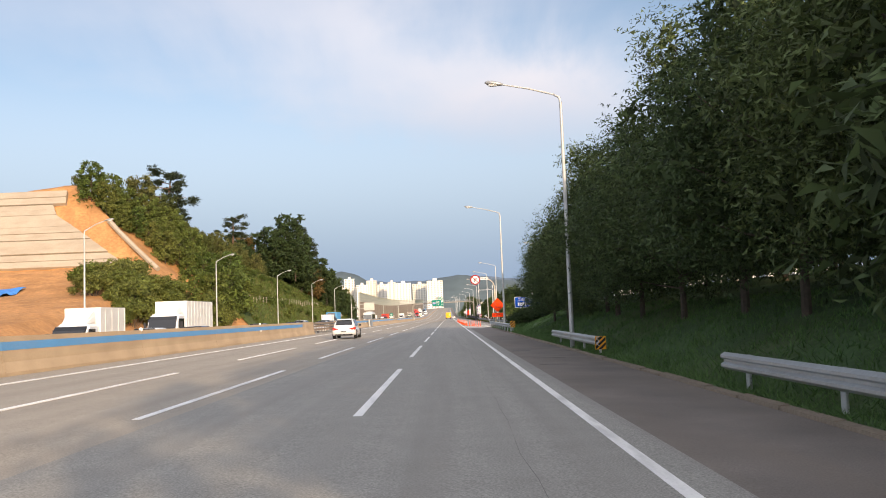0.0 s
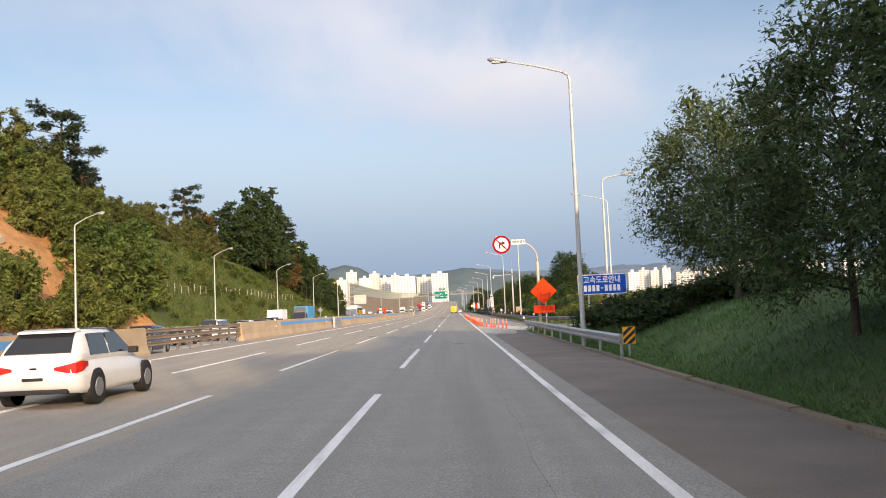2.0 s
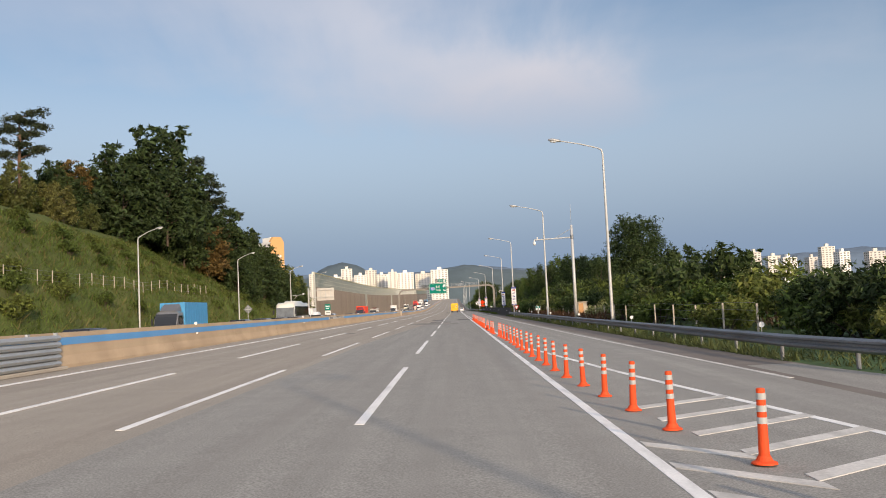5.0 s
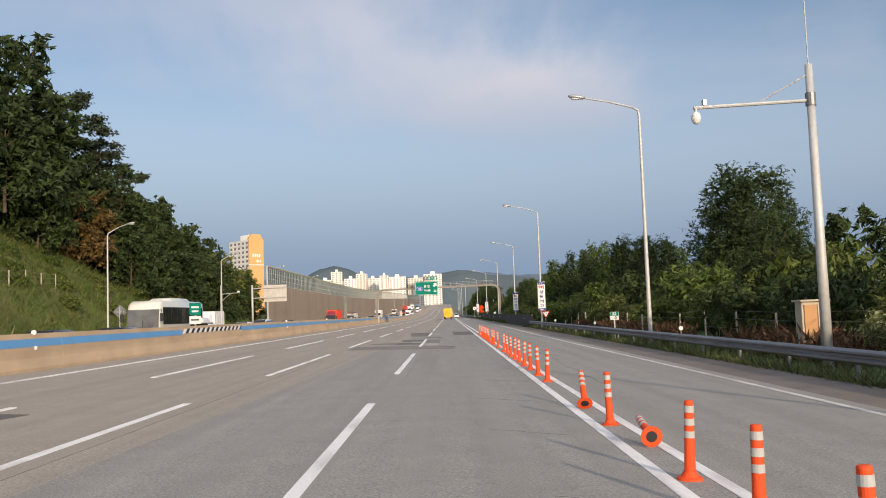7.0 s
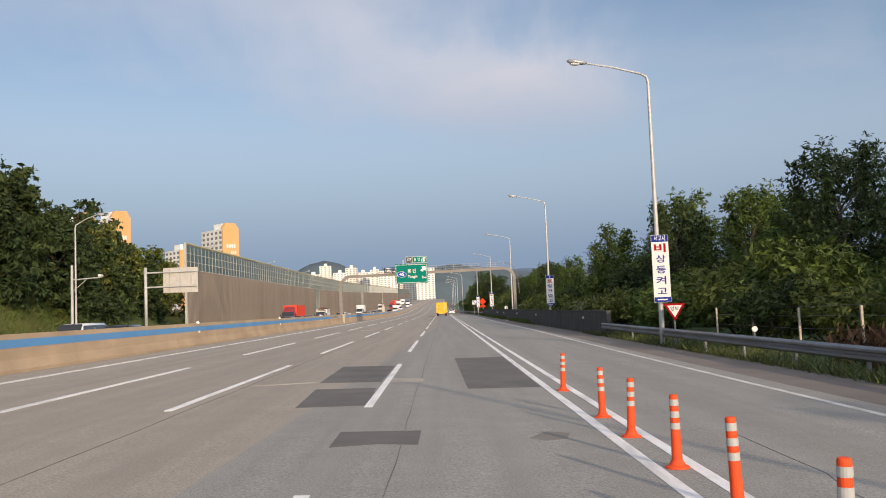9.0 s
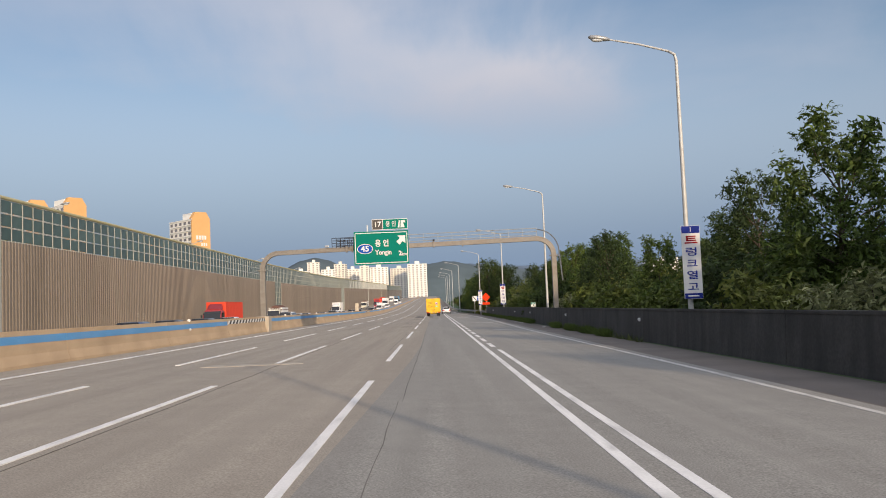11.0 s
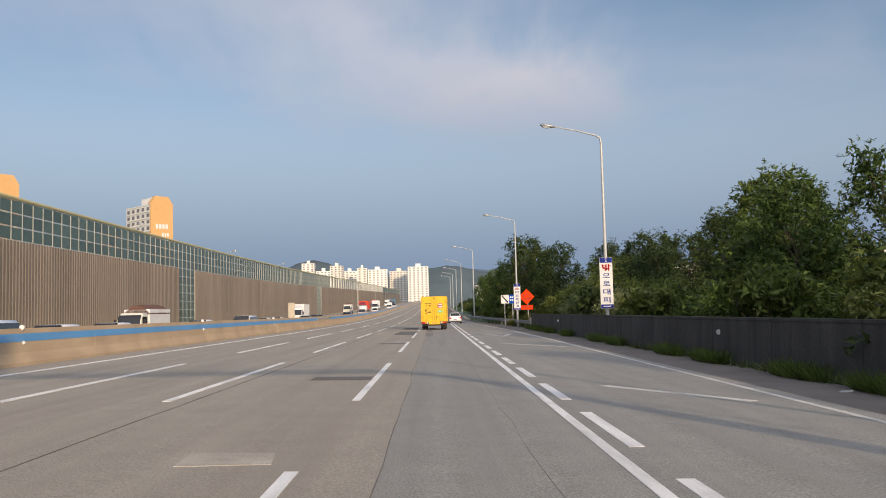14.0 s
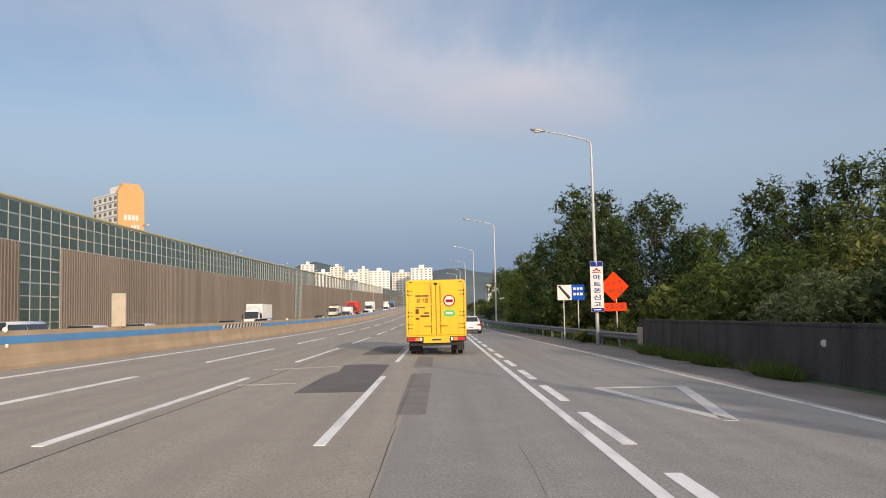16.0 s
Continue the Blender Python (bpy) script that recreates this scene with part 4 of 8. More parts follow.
def broadleaf(seed, height, spread, leaves, size, material, label, bark=M_BARK, bare=0.22, lobes=26, category="tree", name="tree", lean=0.0):
    """A tapered trunk with limbs, and a crown of many clumps of leaves with gaps between."""
    rng = np.random.default_rng(seed)
    tree = hub(name, label, category)
    bm = bmesh.new()
    r0 = 0.010 * height + 0.03
    top = (lean * height * 0.6, 0, height * 0.72)
    tube(bm, [(0, 0, -0.3), (0.1 * lean, 0, height * 0.12), (lean * height * 0.3 + 0.1, 0.1, height * 0.4), top], [r0 * 1.25, r0, r0 * 0.7, r0 * 0.25], 8)
    centres, radii = [], []
    for k in range(lobes):
        a = 2.4 * k + rng.random()
        u = bare + (0.98 - bare) * ((k + 0.5) / lobes)
        wide = spread * (1.0 - 0.75 * abs(u - (bare + 0.28)) ** 1.1 / (1 - bare)) * (0.55 + 0.5 * rng.random())
        c = Vector((math.cos(a) * wide * 0.85 + lean * height * u, math.sin(a) * wide * 0.85, height * u))
        rad = spread * (0.28 + 0.16 * rng.random()) * (1.12 - 0.45 * u)
        centres.append(c)
        radii.append(rad)
        if k % 2 == 0:
            s = min(0.7, u * 0.7)
            tube(bm, [(lean * height * s, 0, height * s), (c.x * 0.5 + lean * height * s * 0.5, c.y * 0.5, height * (s + u) * 0.48), tuple(c)], [r0 * 0.42, r0 * 0.26, 0.02], 5)
    part("trunk", bm, bark, tree)
    v, f = leaf_cloud(rng, centres, radii, leaves, size)
    crown = new("crown", leaf_mesh("crown", v, f, material))
    crown.parent = tree
    return tree


def pine(seed, height, spread, leaves, size, label):
    """A pine with a bare stem and flat plates of needles."""
    rng = np.random.default_rng(seed)
    tree = hub("pine_tree", label, "tree")
    bm = bmesh.new()
    r0 = 0.02 * height
    tube(bm, [(0, 0, -0.3), (0.2, 0, height * 0.35), (-0.1, 0.2, height * 0.7), (0.2, 0, height * 0.96)], [r0 * 1.2, r0, r0 * 0.7, 0.05], 8)
    centres, radii = [], []
    for k in range(15):
        u = 0.48 + 0.5 * (k / 14)
        a = 2.4 * k + rng.random()
        wide = spread * (1.15 - 0.9 * abs(u - 0.7)) * (0.4 + 0.6 * rng.random())
        c = Vector((math.cos(a) * wide, math.sin(a) * wide, height * u))
        tube(bm, [(0, 0, height * (u - 0.05)), tuple(c)], [r0 * 0.35, 0.03], 5)
        for j in range(3):
            q = c + Vector((rng.normal() * 0.5, rng.normal() * 0.5, rng.normal() * 0.1)) * spread * 0.3
            centres.append(q)
            radii.append(spread * (0.22 + 0.12 * rng.random()))
    part("trunk", bm, M_BARK_PALE, tree)
    v, f = leaf_cloud(rng, centres, radii, leaves, size, flat=0.8, squash=0.55)
    crown = new("crown", leaf_mesh("crown", v, f, M_LEAF[3]))
    crown.parent = tree
    return tree


def shrub(seed, height, spread, leaves, size, material, label, name="bush", lobes=14):
    rng = np.random.default_rng(seed)
    bush = hub(name, label, "bush")
    bm = bmesh.new()
    centres, radii = [], []
    for k in range(lobes):
        a, w = 2.4 * k, spread * math.sqrt((k + 0.5) / lobes) * 0.75
        c = Vector((math.cos(a) * w, math.sin(a) * w, height * (0.3 + 0.5 * rng.random()) * (1.1 - 0.5 * w / spread)))
        centres.append(c)
        radii.append(spread * (0.28 + 0.16 * rng.random()))
        tube(bm, [(c.x * 0.15, c.y * 0.15, -0.2), (c.x * 0.6, c.y * 0.6, c.z * 0.6), tuple(c)], [0.05, 0.03, 0.01], 4)
    part("stem", bm, M_BARK, bush)
    v, f = leaf_cloud(rng, centres, radii, leaves, size)
    v[:, 2] = np.maximum(v[:, 2], -0.1)
    crown = new("foliage", leaf_mesh("foliage", v, f, material))
    crown.parent = bush
    return bush


rng = np.random.default_rng(5)


def stand(proto, spots, group=""):
    """Put a plant and its copies at places of (x, y, z, size)."""
    if group:
        tagged(proto, group=group)
    for i, (x, y, z, s) in enumerate(spots):
        m = pose(x, y, z, 0, 0, (i * 137 + 40) % 360)
        if i == 0:
            proto.matrix_basis = m @ Matrix.Diagonal((s, s, s, 1))
        else:
            c = copy_thing(proto, m)
            c.scale = (s, s, s * (0.94 + 0.12 * ((i * 37) % 10) / 10))


# roadside trees on the first bank
T_A = broadleaf(1, 8.2, 3.9, 50000, 0.07, M_LEAF[7], "dense dark-green roadside tree with a leaning trunk", bare=0.2, lobes=36)
T_B = broadleaf(2, 9.0, 4.2, 52000, 0.07, M_LEAF[7], "tall dense dark-green roadside tree", bare=0.2, lobes=40)
T_C = broadleaf(3, 7.6, 3.7, 48000, 0.07, M_LEAF[7], "green roadside tree with lighter outer leaves", bare=0.21, lobes=34)
SMALL = {51.5: 0.74, 46.3: 0.76, 41: 0.84}
row = [(x, y) for y, x in ((51.5, 9.6), (46.3, 9.9), (41, 9.4), (35.5, 10.7), (30, 10.2), (23.5, 10.0), (18, 10.3), (12.5, 10.7), (7.5, 10.5), (2.5, 10.8))]
stand(T_A, [(12.8, 68.2, embankment(12.8, 68.2), 0.98)] + [(x, y, embankment(x, y), SMALL.get(y, 1.05 + 0.08 * math.sin(y))) for x, y in row[0::3]], "roadside trees")
stand(T_B, [(x, y, embankment(x, y), SMALL.get(y, 1.02 + 0.08 * math.sin(y))) for x, y in row[1::3]], "roadside trees")
stand(T_C, [(x, y, embankment(x, y), SMALL.get(y, 1.02 + 0.08 * math.sin(y))) for x, y in row[2::3]], "roadside trees")
T_D = broadleaf(4, 9.5, 4.4, 5000, 0.2, M_LEAF[7], "dark-green tree behind the first row, some added unseen for shade", bare=0.16, lobes=34)
# The five behind the start and the last eight are unseen, added to cast shade.
stand(T_D, [(16.5 + 1.2 * math.sin(k), 46 - 7.2 * k, 2.6, 1.0 + 0.1 * math.sin(k * 2.0)) for k in range(11)] + [(10.6 + 0.3 * math.sin(y), y, embankment(10.6, y), 0.92) for y in (-3, -9, -15, -22, -30)] + [(x, y, embankment(x, y) - 0.1, s) for x, y, s in ((18.5, 50.5, 0.95), (25, 51, 1.0), (25, 59, 0.95), (29, 57, 1.0), (24, 44, 0.95), (24.5, 36, 1.0), (24, 28, 0.95), (23.5, 20, 1.0))], "second row of trees")

# clipped hedge behind the blue sign
for i, (x, y, s) in enumerate(((9.6, 70, 1.0), (10.4, 74, 1.1), (9.6, 78.5, 1.0), (11.3, 81, 1.15), (13.2, 77, 1.2), (14.2, 83, 1.2), (16, 79, 1.25), (17.5, 84, 1.2), (12.3, 72, 1.15), (15, 72, 1.2), (19, 78, 1.2))):
    if i == 0:
        HEDGE = shrub(11, 1.9, 2.3, 4500, 0.1, M_LEAF[0], "low dense dark-green hedge bush on the bank", "hedge_bush")
        tagged(HEDGE, group="hedge bushes")
        HEDGE.matrix_basis = pose(x, y, embankment(x, y) - 0.05)
        HEDGE.scale = (1, 1, 0.72)
    else:
        c = copy_thing(HEDGE, pose(x, y, embankment(x, y) - 0.05, 0, 0, 61 * i))
        c.scale = (s, s, s * 0.64)

# belt of trees and scrub along the right side
R_BUSH = shrub(21, 3.4, 2.6, 2300, 0.15, M_LEAF[1], "leafy green roadside scrub")
R_LIGHT = shrub(22, 3.6, 2.5, 2300, 0.15, M_LEAF[2], "yellow-green leafy roadside scrub")
R_SILVER = shrub(23, 3.0, 2.2, 4200, 0.105, M_LEAF[4], "pale silvery-leaved roadside bush")
R_DARK = shrub(24, 4.2, 2.8, 2300, 0.15, M_LEAF[0], "dark-green tangled roadside scrub")
spots = {0: [], 1: [], 2: [], 3: []}
y = 122.0
k = 0
while y < 640:
    for off in ((14.0, 18.2) if y < 470 else (14.5,)):
        edge = VERGE(y) - 10.7
        x = off + 0.9 + (0.9 if 398 < y < 432 else 0.0) + edge * 0.8 + 1.2 * math.sin(k * 1.9 + off) + (3.0 if y < 130 else 0.0)
        kind = (0, 3, 1, 0, 1, 0, 1, 3, 2, 1, 0)[(k * 5 + int(off)) % 11]
        if off > 17 and kind == 2:
            kind = 3
        s = (0.75 + 0.45 * ((k * 29 + int(off * 7)) % 17) / 17) * (1.25 if off > 16 else 0.95)
        if y < 152:
            s *= 0.72
        elif y < 238 and off < 16:
            s *= 0.85
        spots[kind].append((x, y + 1.3 * math.sin(k * 2.7), low_verge(x, y) - 0.05, s))
    k += 1
    y += 4.6 if y < 470 else 9.0
N_LIGHT = shrub(25, 5.0, 3.3, 17000, 0.085, M_LEAF[2], "tall yellow-green leafy scrub behind the wall", lobes=26)
stand(N_LIGHT, [(15.9, 396, -0.1, 0.95), (18.2, 400, -0.1, 1.2), (16.6, 413, -0.1, 0.8), (16.4, 405.5, -0.1, 0.7)], "scrub behind the wall")
N_SILVER = shrub(26, 3.4, 2.3, 10000, 0.075, M_LEAF[4], "pale silvery flowering bush leaning over the wall", lobes=20)
stand(N_SILVER, [(13.9, 394.3, -0.1, 1.0), (14.0, 397.0, -0.1, 0.95), (15.2, 390, -0.1, 1.1), (15.8, 386, -0.1, 1.15), (14.2, 381, -0.1, 0.95)], "scrub behind the wall")
N_GREEN = shrub(27, 5.2, 3.5, 17000, 0.085, M_LEAF[1], "tall green leafy scrub behind the wall", lobes=26)
stand(N_GREEN, [(18.6, 405, -0.1, 0.95), (18, 411, -0.1, 1.0), (17.5, 418, 0, 1.0), (19, 393, -0.1, 1.0)], "scrub behind the wall")
for k in range(44):
    x = 15.5 + 0.78 * k
    for row_y in (0.0, 7.5):
        y = max(112.0, 130.0 - 0.5 * k) + row_y + 2.0 * math.sin(k * 2.1 + row_y)
        spots[(1, 0, 1, 3, 0, 1)[(k + int(row_y)) % 6]].append((x, y, -0.35, 0.72 + 0.3 * ((k * 31 + int(row_y) * 5) % 13) / 13))
spots[1] += [(11.9, 418.6, -0.2, 0.5), (12.9, 419.8, -0.2, 0.55), (10.4, 421.5, -0.3, 0.34)]
for proto, i in ((R_BUSH, 0), (R_LIGHT, 1), (R_SILVER, 2), (R_DARK, 3)):
    stand(proto, spots[i], "roadside scrub")
R_TREE = broadleaf(31, 9.5, 3.6, 12000, 0.12, M_LEAF[0], "full dark-green tree above the roadside scrub", bare=0.12, lobes=48)
stand(R_TREE, [(16.8, 196, 0, 0.62), (20, 300, 0, 0.85), (21, 246, 0, 0.95), (24.5, 250, 0, 1.0), (17.5, 330, 0, 0.78), (21, 352, 0, 0.8), (22, 405, 0, 0.72), (24, 399, 0, 0.8), (21.5, 413, 0, 0.7), (13.6, 437, 0, 1.2), (22, 419, 0, 1.0), (25, 415, 0, 0.98), (17, 430, 0, 1.02), (20.5, 396, 0, 0.75), (19, 268, 0, 0.9), (16.5, 445, 0, 1.0), (22, 310, 0, 0.8)], "roadside belt trees")
R_TREE2 = broadleaf(32, 9.0, 3.3, 12000, 0.12, M_LEAF[8], "mid-green rounded tree above the scrub", bare=0.1, lobes=46)
stand(R_TREE2, [(31.5, 241, 0, 1.25), (21, 252, 0, 0.72), (44, 381, 0, 1.2), (48, 384, 0, 1.2), (34, 226, 0, 0.55), (22.5, 262, 0, 1.0), (18.5, 287, 0, 1.02), (23, 280, 0, 1.15), (18.5, 316, 0, 0.68), (19.5, 340, 0, 0.9), (17.8, 362, 0, 0.85), (15.5, 444, 0, 1.15), (12.6, 452, 0, 1.0), (12, 466, 0.3, 0.95), (25, 268, 0, 1.0), (21.5, 374, 0, 1.05), (25, 379, 0, 1.12), (27.5, 372, 0, 1.12), (29, 273, 0, 1.08), (33.5, 277, 0, 1.15), (27, 455, 0, 1.1), (31, 461, 0, 1.15), (34.5, 452, 0, 1.15), (13.5, 490, 0.5, 0.9), (13.2, 512, 0.7, 0.9), (14, 540, 1.2, 1.0)], "roadside belt trees")
BIG_TREE = broadleaf(34, 13.2, 5.3, 40000, 0.16, M_LEAF[0], "large full dark-green tree with a rounded crown", bare=0.1, lobes=70)
stand(BIG_TREE, [(28, 231, 0, 1.0), (27.5, 399, 0, 0.72)])
FAR_TREE = broadleaf(33, 8.5, 3.8, 1700, 0.36, M_LEAF[0], "distant dark-green tree in the belt behind", bare=0.1, lobes=26)
stand(FAR_TREE, [(30 + 9 * math.sin(k * 1.3) + 4 * (k % 3), 104 + 9.5 * k, -0.3, (0.75 + 0.25 * math.sin(k * 2.2)) * (0.46 if k < 12 else 1.0)) for k in range(4, 40)] + [(42 + 2.6 * (k % 7), 60 + 7 * k, -0.3, 0.42 + 0.08 * (k % 4)) for k in range(14)], "background belt trees")

# woods on the left hill
H_TREES = [broadleaf(41, 10, 4.0, 3000, 0.285, M_LEAF[6], "dark-green woodland tree on the hillside", bare=0.12, lobes=32),
           broadleaf(42, 9, 3.8, 2900, 0.285, M_LEAF[1], "mid-green woodland tree on the hillside", bare=0.1, lobes=30),
           broadleaf(43, 8, 3.6, 3300, 0.245, M_LEAF[2], "light-green young tree on the hillside", bare=0.1, lobes=28),
           broadleaf(44, 8.5, 3.4, 3200, 0.245, M_LEAF[5], "woodland tree with browning leaves", bare=0.12, lobes=28)]
hs = [[], [], [], []]
for k in range(120):
    y = 136 + 200 * ((k * 0.6180339) % 1.0)
    x = -72 + 29.5 * ((k * 0.7548776) % 1.0)
    if y > 255:
        x = -62 + 26.5 * ((k * 0.7548776) % 1.0)
    if 165 < y < 246 and x > -50:
        x -= 12
    if y < 165:
        x = -62 + 16 * ((k * 0.37) % 1.0)
    i = (0, 1, 0, 0, 1, 2, 0, 3)[k % 8]
    s = 0.72 + 0.42 * ((k * 53) % 19) / 19 + (0.15 if y > 245 else 0)
    hs[i].append((x, y, hill_left(x, y) - 0.3, s * (0.62 if 146 < y < 236 else 1.0)))
hs[0] += [(-46.5, 249, 13.5, 2.05), (-50.5, 243, 14.0, 1.6), (-45, 258, 13, 1.5), (-44, 244, 14, 1.2), (-50, 254, 14, 1.6), (-40, 262, 9, 1.3), (-39, 272, 6, 1.25), (-37, 281, 3.5, 1.2), (-36, 291, 2.2, 1.05), (-36, 300, 1.3, 0.95), (-38.5, 309, 1, 1.0)]
hs[1] += [(x, 132 + math.sin(x), cut_slope(x, 131.5) - 0.2, 0.7 + 0.1 * math.sin(2 * x)) for x in (-44, -47.5, -51, -54.5, -58.5)] + [(-41, 136, 6.5, 0.9), (-46, 137.5, 12, 0.9), (-51, 136, 16, 0.95), (-55, 136, 18.5, 0.9), (-36, 134, 2.5, 0.95), (-37, 128, 1, 1.0), (-38, 141, 5.5, 1.05), (-41, 131, 2, 1.05), (-36.5, 265, 4, 1.0), (-36, 276, 3, 1.0), (-35.5, 287, 1.5, 1.0), (-35.3, 296, 1.2, 0.9), (-36.5, 312, 0.6, 0.95), (-41, 316, 1, 1.0)]
hs[2] += [(x, 130.5 + 1.2 * math.sin(x), cut_slope(x, 130.5) - 0.2, 0.62 + 0.1 * math.sin(3 * x)) for x in (-42.5, -45.5, -49, -52.5, -56)] + [(-35.5, 138, 3, 0.85), (-44, 136.5, 9.5, 0.85), (-48, 136, 13.5, 0.8), (-36.5, 122, 0.5, 0.8), (-34.8, 118, 0.3, 0.7), (-36.5, 109, 1, 0.85), (-39, 113, 2, 0.9)]
hs[3] += [(-41.5, 267, 8, 1.2), (-38.8, 284, 3, 1.2), (-40.5, 293, 2, 1.1)]
H_TREES.append(broadleaf(45, 10, 4.0, 4600, 0.26, M_LEAF[0], "full dark-green woodland tree low on the hillside", bare=0.1, lobes=36))
hs.append([q for q in hs[0] + hs[1] if q[1] > 235])
hs[0], hs[1] = [q for q in hs[0] if q[1] <= 235], [q for q in hs[1] if q[1] <= 235]
for proto, s in zip(H_TREES, hs):
    stand(proto, s, "hillside woods")
P_BIG = pine(51, 13, 4.2, 9000, 0.17, "tall umbrella-shaped pine on the crest")
stand(P_BIG, [(-51.5, 151, 17.3, 1.1), (-57.5, 224, 19.5, 0.9), (-55, 165, 17, 0.8), (-60, 176, 17, 0.85), (-47, 262, 15, 1.2), (-44, 268, 12, 1.1)], "crest pines")
H_BUSH = shrub(61, 2.0, 1.8, 1100, 0.18, M_LEAF[1], "weedy bush on the grassy slope")
stand(H_BUSH, [(-33.6 - 14 * ((k * 0.7548) % 1), 142 + 150 * ((k * 0.618) % 1), hill_left(-33.6 - 14 * ((k * 0.7548) % 1), 142 + 150 * ((k * 0.618) % 1)) - 0.1, 0.4 + 0.6 * ((k * 31) % 13) / 13) for k in range(70)], "slope bushes")
E_TREE = shrub(62, 4.6, 3.0, 5200, 0.17, M_LEAF[2], "bushy green tree at the foot of the cutting")
stand(E_TREE, [(x, y, cut_slope(x, y) - 0.1, s) for x, y, s in ((-44, 101.5, 1.05), (-46.5, 101, 1.0), (-41.5, 99, 0.9), (-43, 106, 1.1), (-39.5, 103, 0.95), (-38, 98, 0.75), (-39, 112, 0.95), (-48.3, 104, 0.7), (-42.5, 93, 0.8), (-40, 94, 0.8), (-44.5, 95, 0.7), (-37.5, 106, 0.9), (-36, 84, 0.45), (-36, 88, 0.95), (-37.5, 91, 1.1), (-39, 94.5, 1.15), (-36, 94, 0.85), (-40.5, 97.5, 1.1), (-35.3, 98, 0.75), (-35.5, 104, 0.8), (-35.2, 110, 0.85), (-35.5, 116, 0.85), (-36.5, 121, 1.0), (-35.3, 127, 0.9))], "trees at the cutting")

# grass: blades on the near banks
def blades(name, spots, size, material, label, wide=0.075):
    rng = np.random.default_rng(9)
    p = np.array(spots, float)
    n = len(p)
    a = rng.random(n) * 6.283
    s = size * (0.5 + rng.random(n))
    side = np.stack([np.cos(a), np.sin(a), np.zeros(n)], 1) * (s * wide)[:, None]
    tip = np.stack([rng.normal(size=n) * 0.55 * s, rng.normal(size=n) * 0.55 * s, s * (0.5 + 0.5 * rng.random(n))], 1)
    v = np.stack([p - side, p + side, p + tip], 1).reshape(-1, 3)
    ob = raw(name, v.tolist(), np.arange(3 * n).reshape(-1, 3).tolist(), material)
    return tagged(ob, label, "grass", kind="stuff")


g = []
for k in range(90000):
    y = -20 + 118 * rng.random()
    x = 7.05 + 5.5 * rng.random() ** 1.6
    g.append((x, y, embankment(x, y) - 0.02))
blades("grass", g, 0.17, M_BLADE_SHADE, "short green grass on the bank")
g = []
for k in range(26000):
    y = 120 + 330 * rng.random()
    x = VERGE(y) + 0.25 + 3.2 * rng.random() ** 1.3
    if 254 < y < 410 and x < 11.6:
        x = VERGE(y) - 0.25 + 0.25 * rng.random() if math.sin(y * 0.35) + math.sin(y * 0.13) > 0.75 else x + 1.3
    g.append((x, y, (gz(x, y) if x < 11 else low_verge(x, y)) - 0.02))
for k in range(9000):
    y = 131 + 124 * rng.random()
    x = VERGE(y) - 0.12 + 0.4 * rng.random()
    g.append((x, y, gz(x, y) - 0.12 * rng.random()))
blades("grass", g, 0.33, M_BLADE_DULL, "long weedy grass along the guard rail and wall")
g = []
for k in range(17000):
    y = 86 + 15 * rng.random()
    x = 7.2 + 13 * rng.random()
    if y + 0.55 * (x - 7) < 100.5:
        g.append((x, y, -0.16))
blades("grass", g, 0.34, M_BLADE, "green weedy grass on the island behind the rail", 0.05)
blades("grass", g[::14], 0.6, M_BLADE_DRY, "tall seeding weeds on the grass island", 0.04)
g = []
for k in range(60000):
    y = 140 + 150 * rng.random()
    x = -32.4 - 16 * rng.random()
    g.append((x, y, hill_left(x, y) - 0.05))
blades("grass", g, 0.55, M_BLADE, "rough grass on the cut slope")
blades("grass", g[::6], 0.7, M_BLADE_DRY, "dry seeding grass on the cut slope")
# browned creeper and dead weeds along the wire fence
M_WEED_BROWN = surface("weeds_brown", (0.115, 0.062, 0.032), 0.9, var=0.0, per="island", per_amount=0.5, translucent=0.2)
g = []
for k in range(9000):
    y = 172 + 60 * rng.random()
    x = 11.9 + 1.7 * rng.random()
    if math.sin(y * 0.45) + math.sin(y * 0.21 + 1) > -0.2:
        g.append((x, y, low_verge(x, y) + 0.75 * rng.random() ** 1.5))
blades("grass", g, 0.36, M_WEED_BROWN, "browned dead weeds along the wire fence", 0.16)
# tufts at the foot of the dark wall
g = []
for cy in (298, 303, 309, 316, 332.8, 335.2, 338, 340.6, 345, 352, 357, 367, 372, 383, 392, 398, 402, 406):
    for k in range(1700):
        a, r = 6.283 * rng.random(), 1.0 * math.sqrt(rng.random())
        x, y = 10.55 + 0.28 * math.cos(a) * r, cy + 1.6 * math.sin(a) * r
        g.append((x, y, gz(x, y)))
blades("grass", g, 0.40, M_BLADE, "tufts of weeds at the foot of the wall", 0.035)

# scraps of litter blown against the wall
for k, (x, y, turn) in enumerate(((10.05, 335.6, 20), (10.1, 338.3, 75), (9.95, 341.2, 130), (10.0, 318.4, 50))):
    scrap = bmesh.new()
    box(scrap, -0.13, 0.13, -0.07, 0.07, 0.0, 0.035, 0.012)
    for i, v in enumerate(scrap.verts):
        v.co.z += 0.025 * math.sin(17 * v.co.x + k) if v.co.z > 0.01 else 0.0
        v.co.x += 0.03 * math.sin(23 * v.co.y + k)
    scrap = part("litter_scrap", scrap, M_WHITE)
    tagged(scrap, "crumpled white scrap of litter on the shoulder", "litter", group="litter scraps")
    scrap.matrix_basis = pose(x, y, gz(x, y) + 0.0, 0, 0, turn)

